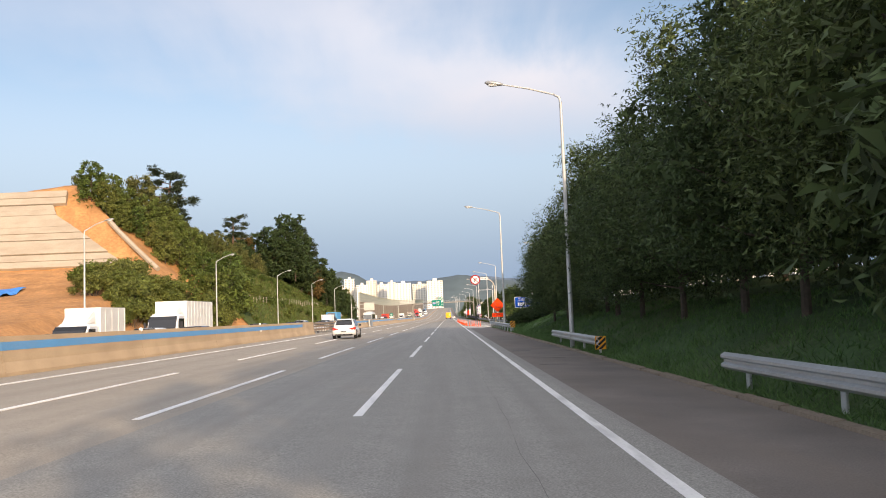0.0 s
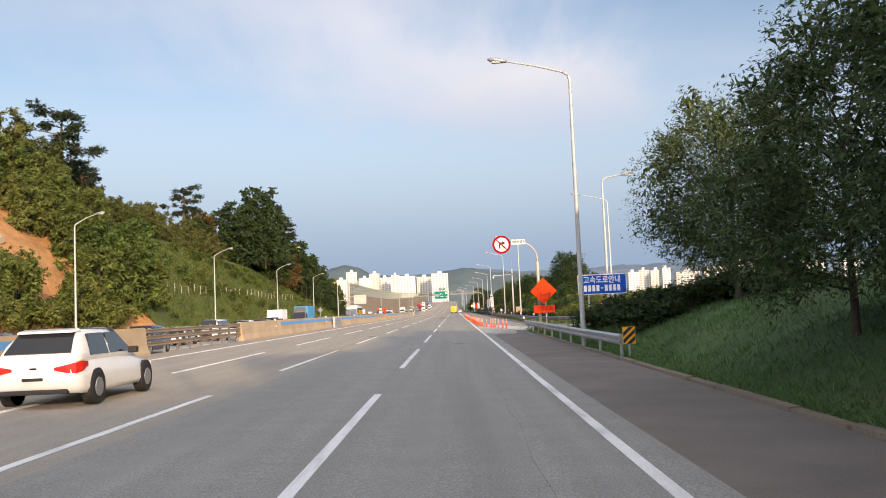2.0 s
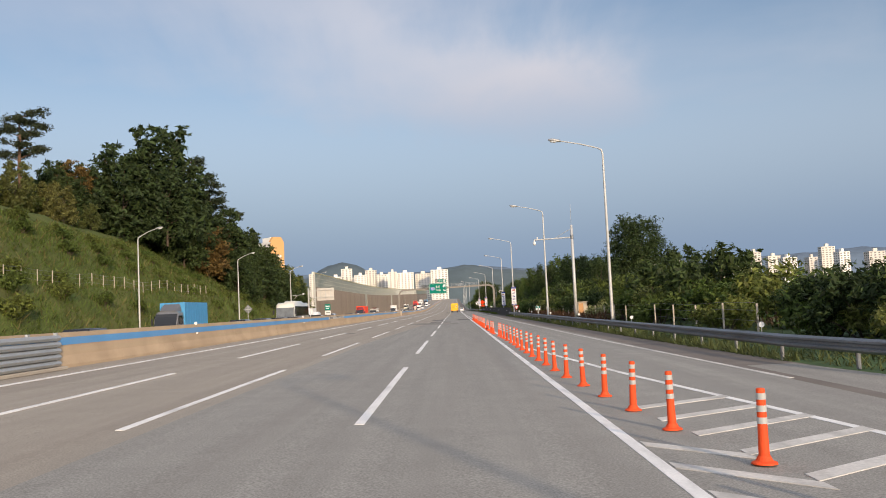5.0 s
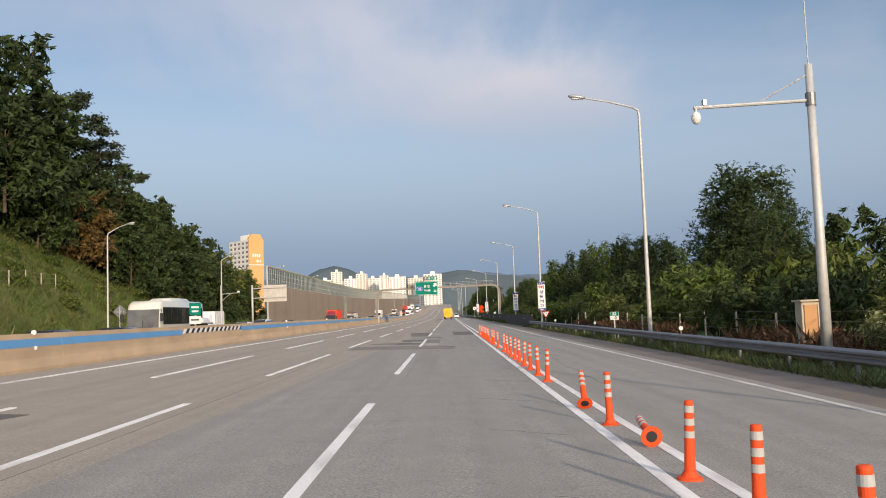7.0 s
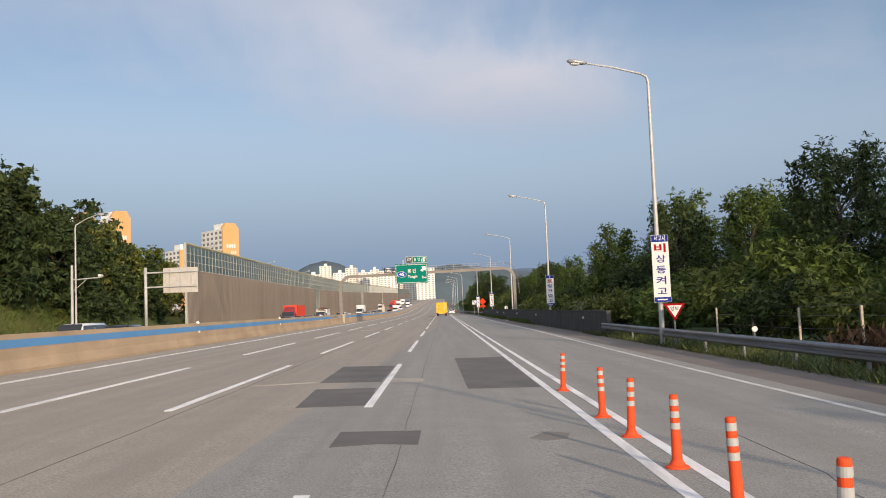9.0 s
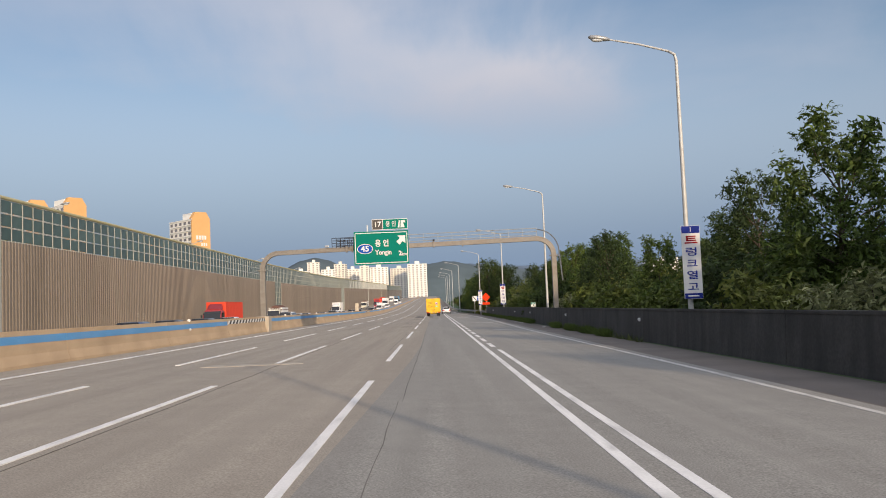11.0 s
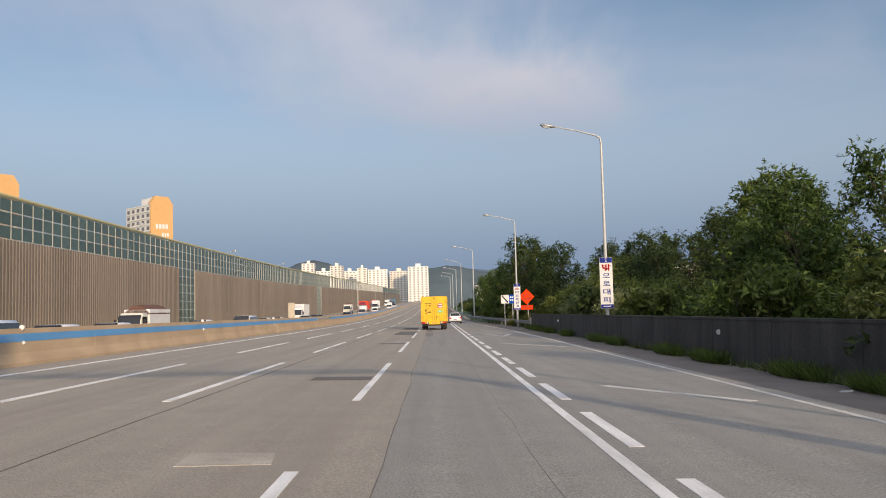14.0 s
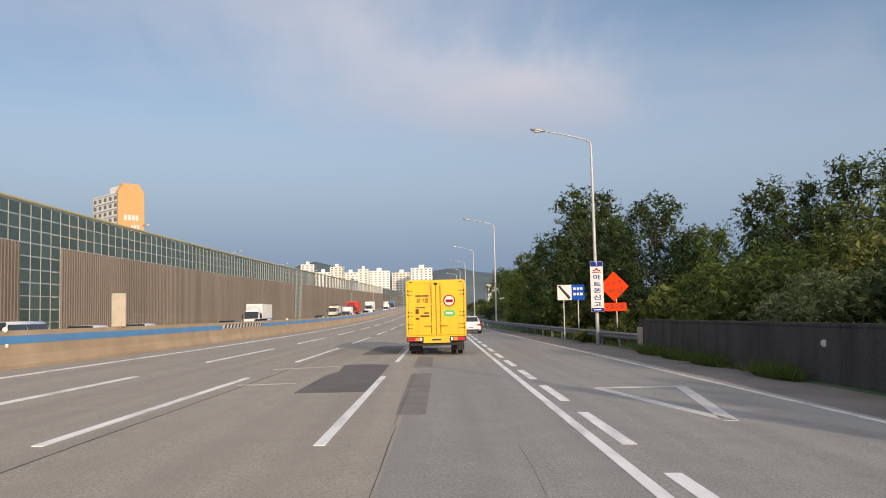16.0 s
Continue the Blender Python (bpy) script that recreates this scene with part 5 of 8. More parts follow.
# ---- far hills ----
def ridge(name, y, depth, profile, seed, material, label):
    f = lerp_table(profile)
    xs = np.linspace(profile[0][0], profile[-1][0], 320)
    verts, faces = [], []
    for j, (q, s) in enumerate(((0.0, 0.0), (0.25, 0.45), (0.55, 0.85), (0.8, 1.0), (1.2, 0.8), (1.6, 0.0))):
        for x in xs:
            h = f(float(x)) * s
            verts.append((x, y + depth * q, -2 + h + s * 9 * bumps(x, y + depth * q, 190, seed) + s * 4 * bumps(x, y + depth * q, 40, seed)))
    n = len(xs)
    for j in range(5):
        for i in range(n - 1):
            faces.append((j * n + i, j * n + i + 1, (j + 1) * n + i + 1, (j + 1) * n + i))
    ob = raw(name, verts, faces, material)
    for p in ob.data.polygons:
        p.use_smooth = True
    return tagged(ob, label, "mountain", kind="structure")


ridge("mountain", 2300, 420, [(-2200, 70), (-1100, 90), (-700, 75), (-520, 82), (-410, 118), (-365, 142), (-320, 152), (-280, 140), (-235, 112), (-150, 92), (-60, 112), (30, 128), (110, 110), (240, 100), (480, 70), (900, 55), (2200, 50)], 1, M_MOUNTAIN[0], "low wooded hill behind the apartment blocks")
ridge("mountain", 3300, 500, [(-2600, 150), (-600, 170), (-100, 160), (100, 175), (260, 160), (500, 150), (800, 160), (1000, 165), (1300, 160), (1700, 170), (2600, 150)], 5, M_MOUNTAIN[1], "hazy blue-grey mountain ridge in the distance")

# ---- street lamps ----
def street_lamp(label, height=11.7, arm=2.72, lift=0.62, side=-1, material=M_POLE, group="motorway lamps"):
    lamp = hub("street_lamp", label, "street lamp", group=group)
    bm = bmesh.new()
    tube(bm, [(0, 0, 0), (0, 0, 0.9), (0, 0, height * 0.6), (0, 0, height - 0.35), (side * 0.06, 0, height - 0.08), (side * 0.32, 0, height + 0.06)], [0.115, 0.11, 0.085, 0.066, 0.06, 0.05], 10)
    part("pole", bm, material, lamp, smooth=True)
    part("base_plate", box(bmesh.new(), -0.2, 0.2, -0.2, 0.2, -0.05, 0.03), M_STEEL_DULL, lamp)
    part("arm", tube(bmesh.new(), [(side * 0.3, 0, height + 0.055), (side * arm * 0.55, 0, height + lift * 0.62), (side * arm, 0, height + lift)], [0.048, 0.042, 0.035], 8), material, lamp)
    head = bmesh.new()
    rows = []
    for u, w, t in ((0, 0.05, 0.05), (0.15, 0.12, 0.09), (0.5, 0.16, 0.12), (0.75, 0.12, 0.09), (0.85, 0.03, 0.03)):
        x = side * (arm - 0.1 + u)
        rows.append([head.verts.new((x, w * math.cos(a), height + lift + 0.14 * u + t * math.sin(a))) for a in [k * math.pi / 5 for k in range(10)]])
    for a, b in zip(rows, rows[1:]):
        for k in range(10):
            head.faces.new((a[k], a[(k + 1) % 10], b[(k + 1) % 10], b[k]))
    head.faces.new(rows[0])
    head.faces.new(rows[-1])
    h = part("lamp_head", head, M_LAMP, lamp, smooth=True)
    lens = bmesh.new()
    bmesh.ops.create_uvsphere(lens, u_segments=12, v_segments=6, radius=0.5, matrix=Matrix.Translation((side * (arm + 0.38), 0, height + lift - 0.02)) @ Matrix.Diagonal((0.5, 0.24, 0.14, 1)))
    part("lens", lens, M_LAMP_GLASS, h)
    return lamp


LAMPS_R = [(7.1, 25.1), (7.0, 70.5), (16.9, 117.3), (11.5, 162), (11.3, 197.9), (10.72, 241.0), (11.62, 285.6), (11.6, 328.0), (11.28, 372.1), (10.52, 417.8), (7.95, 466), (7.3, 510), (7.3, 555), (7.3, 600), (7.3, 645)]
lamp = street_lamp("tall grey steel street lamp beside the lanes")
for i, (x, y) in enumerate(LAMPS_R):
    m = pose(x, y, gz(x, y) if x < 16 else -0.1)
    if i == 0:
        lamp.matrix_basis = m
    else:
        copy_thing(lamp, m)
lamp2 = street_lamp("grey steel street lamp turned towards the slip road", 9.9, 1.35, 0.2, 1)
lamp2.matrix_basis = pose(11.8, 91, 0.0)
lamp3 = street_lamp("grey steel street lamp beside the opposite lanes", 11.2, 2.0, 0.8, 1, group="opposite lamps")
for i, y in enumerate((65, 110.3, 155.0, 198, 240.3, 283)):
    m = pose(-31.9, y, gz(-31, y))
    if i == 0:
        lamp3.matrix_basis = m
    else:
        copy_thing(lamp3, m)
for y in (330.5, 376, 421, 467, 513, 558, 603, 650):
    tagged(copy_thing(lamp3, pose(-34.1, y, gz(-34, y) + 0.9)), "grey street lamp standing behind the noise barrier")

# ---- signs ----
def plate(thing, name, x0, x1, z0, z1, y, material, thick=0.03, corner=0.05, label=""):
    """A flat sheet with rounded corners, its face towards oncoming drivers."""
    pts = []
    for cx, cz, a0 in ((x1 - corner, z1 - corner, 0), (x0 + corner, z1 - corner, 90), (x0 + corner, z0 + corner, 180), (x1 - corner, z0 + corner, 270)):
        for k in range(5):
            a = radians(a0 + 22.5 * k)
            pts.append((cx + corner * math.cos(a), cz + corner * math.sin(a)))
    return part(name, prism(bmesh.new(), pts, y, y + thick, "y"), material, thing, label)


def post(thing, x, y, z0, z1, r=0.04, material=M_STEEL, name="post"):
    return part(name, tube(bmesh.new(), [(x, y, z0), (x, y, z1)], r, 10), material, thing, smooth=False)


def bar(thing, x0, x1, z0, z1, y, material):
    return part("bar", box(bmesh.new(), x0, x1, y - 0.006, y, z0, z1), material, thing)


# no-right-turn sign on a bent pole
nrt = hub("turn_ban_sign", "round red and white no-right-turn sign on a bent cream pole", "road sign")
part("pole", tube(bmesh.new(), [(7.3, 91.5, -0.2), (7.3, 91.5, 4.55), (7.3, 91.5, 4.62)], [0.105, 0.1, 0.075], 14), M_POLE_CREAM, nrt, smooth=True)
arm = [(7.3, 91.5, 4.6)] + [(7.3 - 1.15 * (1 - math.cos(a)), 91.5, 4.78 + 1.15 * math.sin(a)) for a in [radians(k * 11.25) for k in range(9)]] + [(5.6, 91.5, 5.92)]
part("arm", tube(bmesh.new(), arm, 0.055, 10), M_POLE_CREAM, nrt, smooth=True)
plate(nrt, "text_plate", 5.62, 6.56, 5.80, 6.13, 91.40, M_WHITE)
words("우회전 금지", 0.2, M_BLACK, nrt, (6.09, 91.39, 5.965), 0.86, bold=0.003)
face = part("sign_face", disc(bmesh.new(), 4.97, 91.36, 5.83, 0.605, 0.03, 40), M_RED, nrt)
part("white_field", disc(bmesh.new(), 4.97, 91.352, 5.83, 0.47, 0.01, 40), M_WHITE, face)
bm = bmesh.new()
prism(bm, [(-0.17, -0.26), (-0.07, -0.26), (-0.07, 0.0), (-0.02, 0.06), (0.07, 0.06), (0.07, -0.03), (0.27, 0.1), (0.07, 0.23), (0.07, 0.15), (-0.06, 0.15), (-0.17, 0.04)], 0, 0.008, "y")
bmesh.ops.translate(bm, verts=bm.verts, vec=(4.96, 91.343, 5.83))
part("arrow", bm, M_BLACK, face)
bm = bmesh.new()
prism(bm, [(-0.36, 0.30), (-0.30, 0.36), (0.36, -0.30), (0.30, -0.36)], 0, 0.006, "y")
bmesh.ops.translate(bm, verts=bm.verts, vec=(4.97, 91.336, 5.83))
part("slash", bm, M_RED, face)


def works_sign(x, y, z, half, first, second, below, label, foot):
    """A diamond with a panel under it, on a post."""
    s = hub("works_sign", label, "road sign", group="roadworks signs")
    part("diamond", prism(bmesh.new(), [(x, z + half), (x + half, z), (x, z - half), (x - half, z)], y, y + 0.03, "y"), M_SIGN_ORANGE, s)
    plate(s, "lower_panel", x - 0.68, x + 0.68, z - half - 0.55, z - half - 0.08, y, M_SIGN_ORANGE, corner=0.02)
    words(first, 0.36, M_BLACK, s, (x, y - 0.006, z + 0.17), 0.92)
    words(second, 0.36, M_BLACK, s, (x, y - 0.006, z - 0.24), 0.92)
    words(below, 0.3, M_BLACK, s, (x, y - 0.006, z - half - 0.315), 1.1)
    post(s, x + 0.12, y + 0.07, foot, z + half * 0.4, 0.04)
    return s


works_sign(7.55, 90.9, 2.62, 0.86, "공 사 중", "1.5km앞", "교통우회", "orange diamond roadworks sign with black lettering", -0.2)
works_sign(11.62, 418.2, 3.07, 0.86, "공 사 중", "1km앞", "교통우회", "orange diamond roadworks sign beside the scrub", -0.4)

blue = hub("information_sign", "blue motorway information sign with white lettering on posts", "road sign")
plate(blue, "panel", 9.45, 12.5, 2.22, 3.48, 88.3, M_WHITE, corner=0.08)
plate(blue, "field", 9.50, 12.45, 2.27, 3.43, 88.29, M_SIGN_BLUE, 0.012, corner=0.07)
words("고속도로안내", 0.5, M_WHITE, blue, (10.97, 88.284, 3.11), 2.3, bold=0.008)
for k in range(9):
    if k != 4:
        bar(blue, 9.82 + 0.26 * k, 10.0 + 0.26 * k, 2.42, 2.80, 88.288, M_WHITE)
bar(blue, 10.88, 11.02, 2.58, 2.64, 88.288, M_WHITE)
post(blue, 10.1, 88.4, -0.2, 3.4, 0.055)
post(blue, 11.9, 88.4, -0.2, 3.4, 0.055)


def chevron(x, y, z, w, h, label):
    """A board with three broad slanting stripes cut to its outline."""
    c = hub("chevron_board", label, "warning board", group="chevron boards")
    plate(c, "board", x - w / 2, x + w / 2, z, z + h, y, M_YELLOW_SIGN, corner=0.02)
    rise_h = 0.85 * w
    for k in range(3):
        o = h * (0.40 * k - 0.18) - 0.30 * rise_h
        cut = []
        for u, v in ((0.0, o), (1.0, o + rise_h), (1.0, o + rise_h + 0.23 * h), (0.0, o + 0.23 * h)):
            lim = min(max(v, 0.012), h - 0.012)
            if v != lim:
                side = 1.0 if u < 0.5 else -1.0
                cut.append((min(max(u + side * abs(lim - v) / rise_h, 0.0), 1.0), lim))
                if (v > lim and u > 0.5) or (v < lim and u < 0.5):
                    continue
            else:
                cut.append((u, v))
        pts = [(x + (u - 0.5) * (w - 0.024), z + v) for u, v in cut]
        if len({(round(p, 4), round(q, 4)) for p, q in pts}) == len(pts) >= 3:
            part("stripe", prism(bmesh.new(), pts, y - 0.006, y + 0.01, "y"), M_BLACK, c)
    post(c, x, y + 0.06, -0.25, z + h * 0.8, 0.035)
    return c


chevron(7.12, 17.9, 0.12, 0.40, 0.48, "amber board with black diagonal stripes at a rail end")
chevron(7.14, 61.7, 0.34, 0.40, 0.55, "large amber board with black diagonal stripes")
chevron(19.3, 110.2, 0.25, 0.50, 0.62, "amber striped board at the slip road rail")
tab = hub("marker_board", "small orange board on a post", "warning board")
plate(tab, "board", 22.6, 23.2, 0.75, 1.0, 111, M_SIGN_ORANGE)
post(tab, 22.9, 111.05, -0.3, 0.95, 0.03)


def km_sign(x, y, z, w, top, low, label, foot):
    s = hub("distance_marker", label, "distance sign", group="distance markers")
    plate(s, "panel", x - w / 2, x + w / 2, z, z + w * 0.9, y, M_WHITE, corner=0.03)
    plate(s, "green_field", x - w / 2 + 0.02, x + w / 2 - 0.02, z + w * 0.47, z + w * 0.88, y - 0.008, M_GREEN, 0.01, 0.02)
    words(top, w * 0.46, M_WHITE, s, (x, y - 0.014, z + w * 0.675), bold=0.006)
    words(low, w * 0.46, M_BLACK, s, (x + w * 0.08, y - 0.006, z + w * 0.23), bold=0.006)
    post(s, x, y + 0.05, foot, z + w * 0.5, 0.045)
    return s


km_sign(13.2, 99.6, 0.85, 0.86, "55", ".2", "green and white kilometre marker on a post", -0.3)
km_sign(10.95, 205, 0.95, 0.5, "55", ".0", "small green and white kilometre marker behind the rail", -0.4)
km_sign(11.25, 336, 1.30, 0.46, "54", ".8", "small green and white kilometre marker above the wall", -0.4)


def banner(x, y, head, big, letters, label):
    """A tall printed board strapped to a lamp pole: one red syllable, the others navy."""
    b = hub("pole_banner", label, "banner", group="safety banners")
    z0 = gz(x, y) + 1.85
    plate(b, "board", x - 0.36, x + 0.36, z0, z0 + 2.85, y, M_WHITE, 0.04, 0.01)
    plate(b, "header", x - 0.35, x + 0.35, z0 + 2.56, z0 + 2.84, y - 0.006, M_NAVY, 0.01, 0.01)
    plate(b, "footer", x - 0.35, x + 0.35, z0 + 0.01, z0 + 0.22, y - 0.006, M_NAVY, 0.01, 0.01)
    bar(b, x - 0.22, x + 0.2, z0 + 0.09, z0 + 0.14, y - 0.007, M_WHITE)
    words(head, 0.26, M_WHITE, b, (x, y - 0.012, z0 + 2.70), 0.46 if len(head) > 1 else None)
    n = len(letters) + 1
    step = 2.28 / n
    words(big, step * 0.86, M_RED, b, (x, y - 0.006, z0 + 2.5 - step * 0.5), 0.5, bold=0.012)
    for k, ch in enumerate(letters):
        words(ch, step * 0.78, M_NAVY, b, (x, y - 0.006, z0 + 2.5 - step * (k + 1.5)), 0.42, bold=0.006)
    for z in (0.35, 2.4):
        part("strap", tube(bmesh.new(), [(x + 0.1, y + 0.03, z0 + z), (x + 0.1, y + 0.3, z0 + z)], 0.03, 6), M_STEEL, b)
    return b


banner(10.75, 240.7, "사고시", "비", "상등켜고", "white vertical safety banner with red and navy letters")
banner(11.68, 285.3, "1", "트", "렁크열고", "white vertical safety banner numbered one")
banner(11.22, 371.8, "2", "밖", "으로대피", "white vertical safety banner numbered two")
banner(10.52, 417.5, "3", "스", "마트폰신고", "white vertical safety banner numbered three")
yield_sign = hub("yield_sign", "red and white triangular yield sign on a post", "road sign")
part("face", prism(bmesh.new(), [(10.55, 1.55), (11.45, 1.55), (11.0, 0.82)], 239.9, 239.93, "y"), M_RED, yield_sign)
part("white_field", prism(bmesh.new(), [(10.70, 1.47), (11.30, 1.47), (11.0, 0.98)], 239.89, 239.91, "y"), M_WHITE, yield_sign)
words("양보", 0.2, M_BLACK, yield_sign, (11.0, 239.884, 1.33), 0.34)
post(yield_sign, 11.0, 239.97, -0.4, 1.4, 0.035)

info = hub("camera_notice", "small white and blue notice panel on two posts", "road sign")
plate(info, "white_half", 9.35, 10.28, 2.45, 3.45, 425.4, M_WHITE, corner=0.02)
plate(info, "blue_half", 10.28, 11.12, 2.45, 3.45, 425.4, M_SIGN_BLUE, corner=0.02)
bm = bmesh.new()
prism(bm, [(9.40, 3.35), (9.52, 3.42), (10.22, 2.62), (10.08, 2.50)], 425.385, 425.40, "y")
part("black_stroke", bm, M_BLACK, info)
for z in (3.1, 2.75):
    for k in range(3):
        bar(info, 10.4 + 0.22 * k, 10.56 + 0.22 * k, z, z + 0.17, 425.395, M_WHITE)
post(info, 9.75, 425.46, -0.5, 3.3, 0.04)
post(info, 10.7, 425.46, -0.5, 3.3, 0.04)

# ---- gantry with the exit sign ----
gantry = hub("sign_gantry", "weathered steel gantry arching over the lanes", "gantry")
GY = 322.0
M_GANTRY = surface("gantry_steel", (0.215, 0.20, 0.178), 0.6, 0.25, var=0.12, fine=6, coarse=0.5, stain=(0.15, 0.11, 0.08), stain_amount=0.6, stain_scale=(0.5, 0.5, 1.2))


def tall_box(points, w, d, name):
    """A square steel tube through points in the plane across the road."""
    bm = bmesh.new()
    rows = []
    pts = [Vector(p) for p in points]
    for i, p in enumerate(pts):
        t = (pts[min(i + 1, len(pts) - 1)] - pts[max(i - 1, 0)]).normalized()
        nrm = Vector((-t.z, 0, t.x))
        rows.append([bm.verts.new(p + nrm * a * w / 2 + Vector((0, b * d / 2, 0))) for a, b in ((-1, -1), (1, -1), (1, 1), (-1, 1))])
    for a, b in zip(rows, rows[1:]):
        for k in range(4):
            bm.faces.new((a[k], a[(k + 1) % 4], b[(k + 1) % 4], b[k]))
    bm.faces.new(rows[0])
    bm.faces.new(rows[-1])
    return part(name, bm, M_GANTRY, gantry)


tall_box([(-12.25, GY, 0.2), (-12.25, GY, 5.15)], 0.42, 0.42, "left_column")
tall_box([(11.5, GY, -0.4), (11.5, GY, 5.45)], 0.38, 0.42, "right_column")
left_bend = [(-12.25 + 1.35 * (1 - math.cos(a)), GY, 5.2 + 1.35 * math.sin(a)) for a in [radians(9 * k) for k in range(11)]]
right_bend = [(11.5 - 1.4 * (1 - math.cos(a)), GY, 5.5 + 1.4 * math.sin(a)) for a in [radians(90 - 9 * k) for k in range(11)]]
tall_box(left_bend, 0.36, 0.4, "left_bend")
tall_box(right_bend, 0.38, 0.42, "right_bend")
tall_box([(-10.9, GY, 6.55), (-4, GY, 6.68), (4.1, GY, 6.8)], 0.36, 0.4, "beam")
tall_box([(4.12, GY, 6.8), (10.1, GY, 6.9)], 0.38, 0.42, "beam")
for x, z in ((-12.25, 5.17), (11.5, 5.47)):
    part("flange", box(bmesh.new(), x - 0.34, x + 0.34, GY - 0.32, GY + 0.32, z - 0.04, z + 0.04), M_GANTRY, gantry)
for x, z in ((4.1, 6.8), (-4.9, 6.66)):
    part("flange", box(bmesh.new(), x - 0.05, x + 0.05, GY - 0.3, GY + 0.3, z - 0.28, z + 0.24), M_GANTRY, gantry)
part("foot_block", box(bmesh.new(), -12.75, -11.75, GY - 0.6, GY + 0.6, gz(-12, GY) - 0.05, gz(-12, GY) + 1.21, 0.04), M_CONC_PALE, gantry)
part("floodlight", box(bmesh.new(), -7.1, -6.78, GY - 0.45, GY - 0.2, 6.84, 7.0, 0.04), M_LAMP, gantry)
part("clamp", box(bmesh.new(), 1.66, 1.80, GY - 0.27, GY + 0.27, 6.52, 7.02, 0.02), M_GANTRY, gantry)
part("detector", box(bmesh.new(), 1.66, 1.82, GY - 0.4, GY - 0.2, 7.02, 7.16, 0.02), M_UNDER, gantry)
part("clamp", box(bmesh.new(), -5.45, -5.3, GY - 0.27, GY + 0.27, 6.4, 6.9, 0.02), M_GANTRY, gantry)
rail = hub("gantry_walkway", "thin steel walkway railing on top of the gantry", "railing")
for x in [-0.2 + 1.15 * k for k in range(10)]:
    part("upright", tube(bmesh.new(), [(x, GY - 0.15, 6.8), (x, GY - 0.15, 7.66 + 0.012 * x)], 0.022, 6), M_STEEL, rail)
for z in (7.08, 7.36, 7.64):
    part("rail", tube(bmesh.new(), [(-0.3, GY - 0.15, z), (10.2, GY - 0.15, z + 0.12)], 0.018, 6), M_STEEL, rail)
    part("rail", tube(bmesh.new(), [(-0.3, GY + 0.15, z), (10.2, GY + 0.15, z + 0.12)], 0.018, 6), M_STEEL, rail)
for o, x0 in ((-0.45, -6.5), (0.45, -6.25)):
    for k in range(7):
        x = x0 + (-4.4 - x0) * k / 6
        part("cage_upright", tube(bmesh.new(), [(x, GY + o, 6.75), (x, GY + o, 7.58 + (0.0 if o < 0 else -0.12))], 0.026, 6), M_UNDER, rail)
    for k in range(4):
        z = 6.92 + 0.21 * k
        part("cage_rail", tube(bmesh.new(), [(x0, GY + o, z), (-4.4, GY + o, z + 0.02)], 0.024, 6), M_UNDER, rail)
for o in (0.0, 0.35):
    part("ladder_rail", tube(bmesh.new(), [(10.2, GY - 0.15 + o, 7.7)] + [(11.95 - 1.8 * (1 - math.cos(a)), GY - 0.15 + o, 5.8 + 1.85 * math.sin(a)) for a in [radians(84 - 12 * k) for k in range(8)]] + [(12.15, GY - 0.15 + o, 3.4)], 0.025, 6), M_STEEL_DULL, rail)
for k in range(9):
    part("rung", tube(bmesh.new(), [(12.1, GY - 0.15, 3.5 + 0.28 * k), (12.1, GY + 0.2, 3.5 + 0.28 * k)], 0.018, 6), M_STEEL_DULL, rail)

guide = hub("exit_sign", "large green motorway exit sign on the gantry", "road sign")
SY = GY - 0.5
plate(guide, "panel", -4.72, -0.30, 5.28, 7.98, SY, M_GREEN, 0.05, 0.06)
frame_parts = ((-4.64, -0.38, 7.82, 7.88), (-4.64, -0.38, 5.38, 5.44))
for x0, x1, z0, z1 in frame_parts + ((-4.64, -4.58, 5.38, 7.88), (-0.44, -0.38, 5.38, 7.88)):
    part("border", box(bmesh.new(), x0, x1, SY - 0.006, SY + 0.002, z0, z1), M_WHITE, guide)
words("용 인", 0.62, M_WHITE, guide, (-2.45, SY - 0.006, 6.96), 1.08, bold=0.012)
words("Yongin", 0.56, M_WHITE, guide, (-2.35, SY - 0.006, 6.24), 1.32, bold=0.008)
words("2", 0.52, M_WHITE, guide, (-1.0, SY - 0.006, 6.12), 0.24, bold=0.012)
words("km", 0.4, M_WHITE, guide, (-0.68, SY - 0.006, 6.07), 0.38, bold=0.008)
oval = part("route_shield", prism(bmesh.new(), [(-3.83 + 0.64 * math.cos(a), 6.57 + 0.41 * math.sin(a)) for a in [math.pi * k / 20 for k in range(40)]], SY - 0.008, SY, "y"), M_WHITE, guide)
part("shield_field", prism(bmesh.new(), [(-3.83 + 0.59 * math.cos(a), 6.57 + 0.36 * math.sin(a)) for a in [math.pi * k / 20 for k in range(40)]], SY - 0.014, SY - 0.004, "y"), M_SIGN_BLUE, oval)
words("45", 0.62, M_WHITE, oval, (-3.83, SY - 0.018, 6.57), 0.66, bold=0.015)
bm = bmesh.new()
prism(bm, [(-1.28, 7.07), (-1.02, 6.81), (-0.78, 7.11), (-0.55, 6.93), (-0.55, 7.57), (-1.17, 7.57), (-0.99, 7.36)], SY - 0.008, SY, "y")
part("arrow", bm, M_WHITE, guide)
top_sign = hub("exit_number_sign", "narrow green exit number board above the exit sign", "road sign")
plate(top_sign, "panel", -3.22, -0.32, 8.08, 8.95, SY, M_WHITE, 0.05, 0.05)
plate(top_sign, "number_field", -3.18, -2.36, 8.12, 8.91, SY - 0.008, surface("sign_dark_grey", (0.06, 0.055, 0.05), 0.5, var=0.03), 0.01, 0.03)
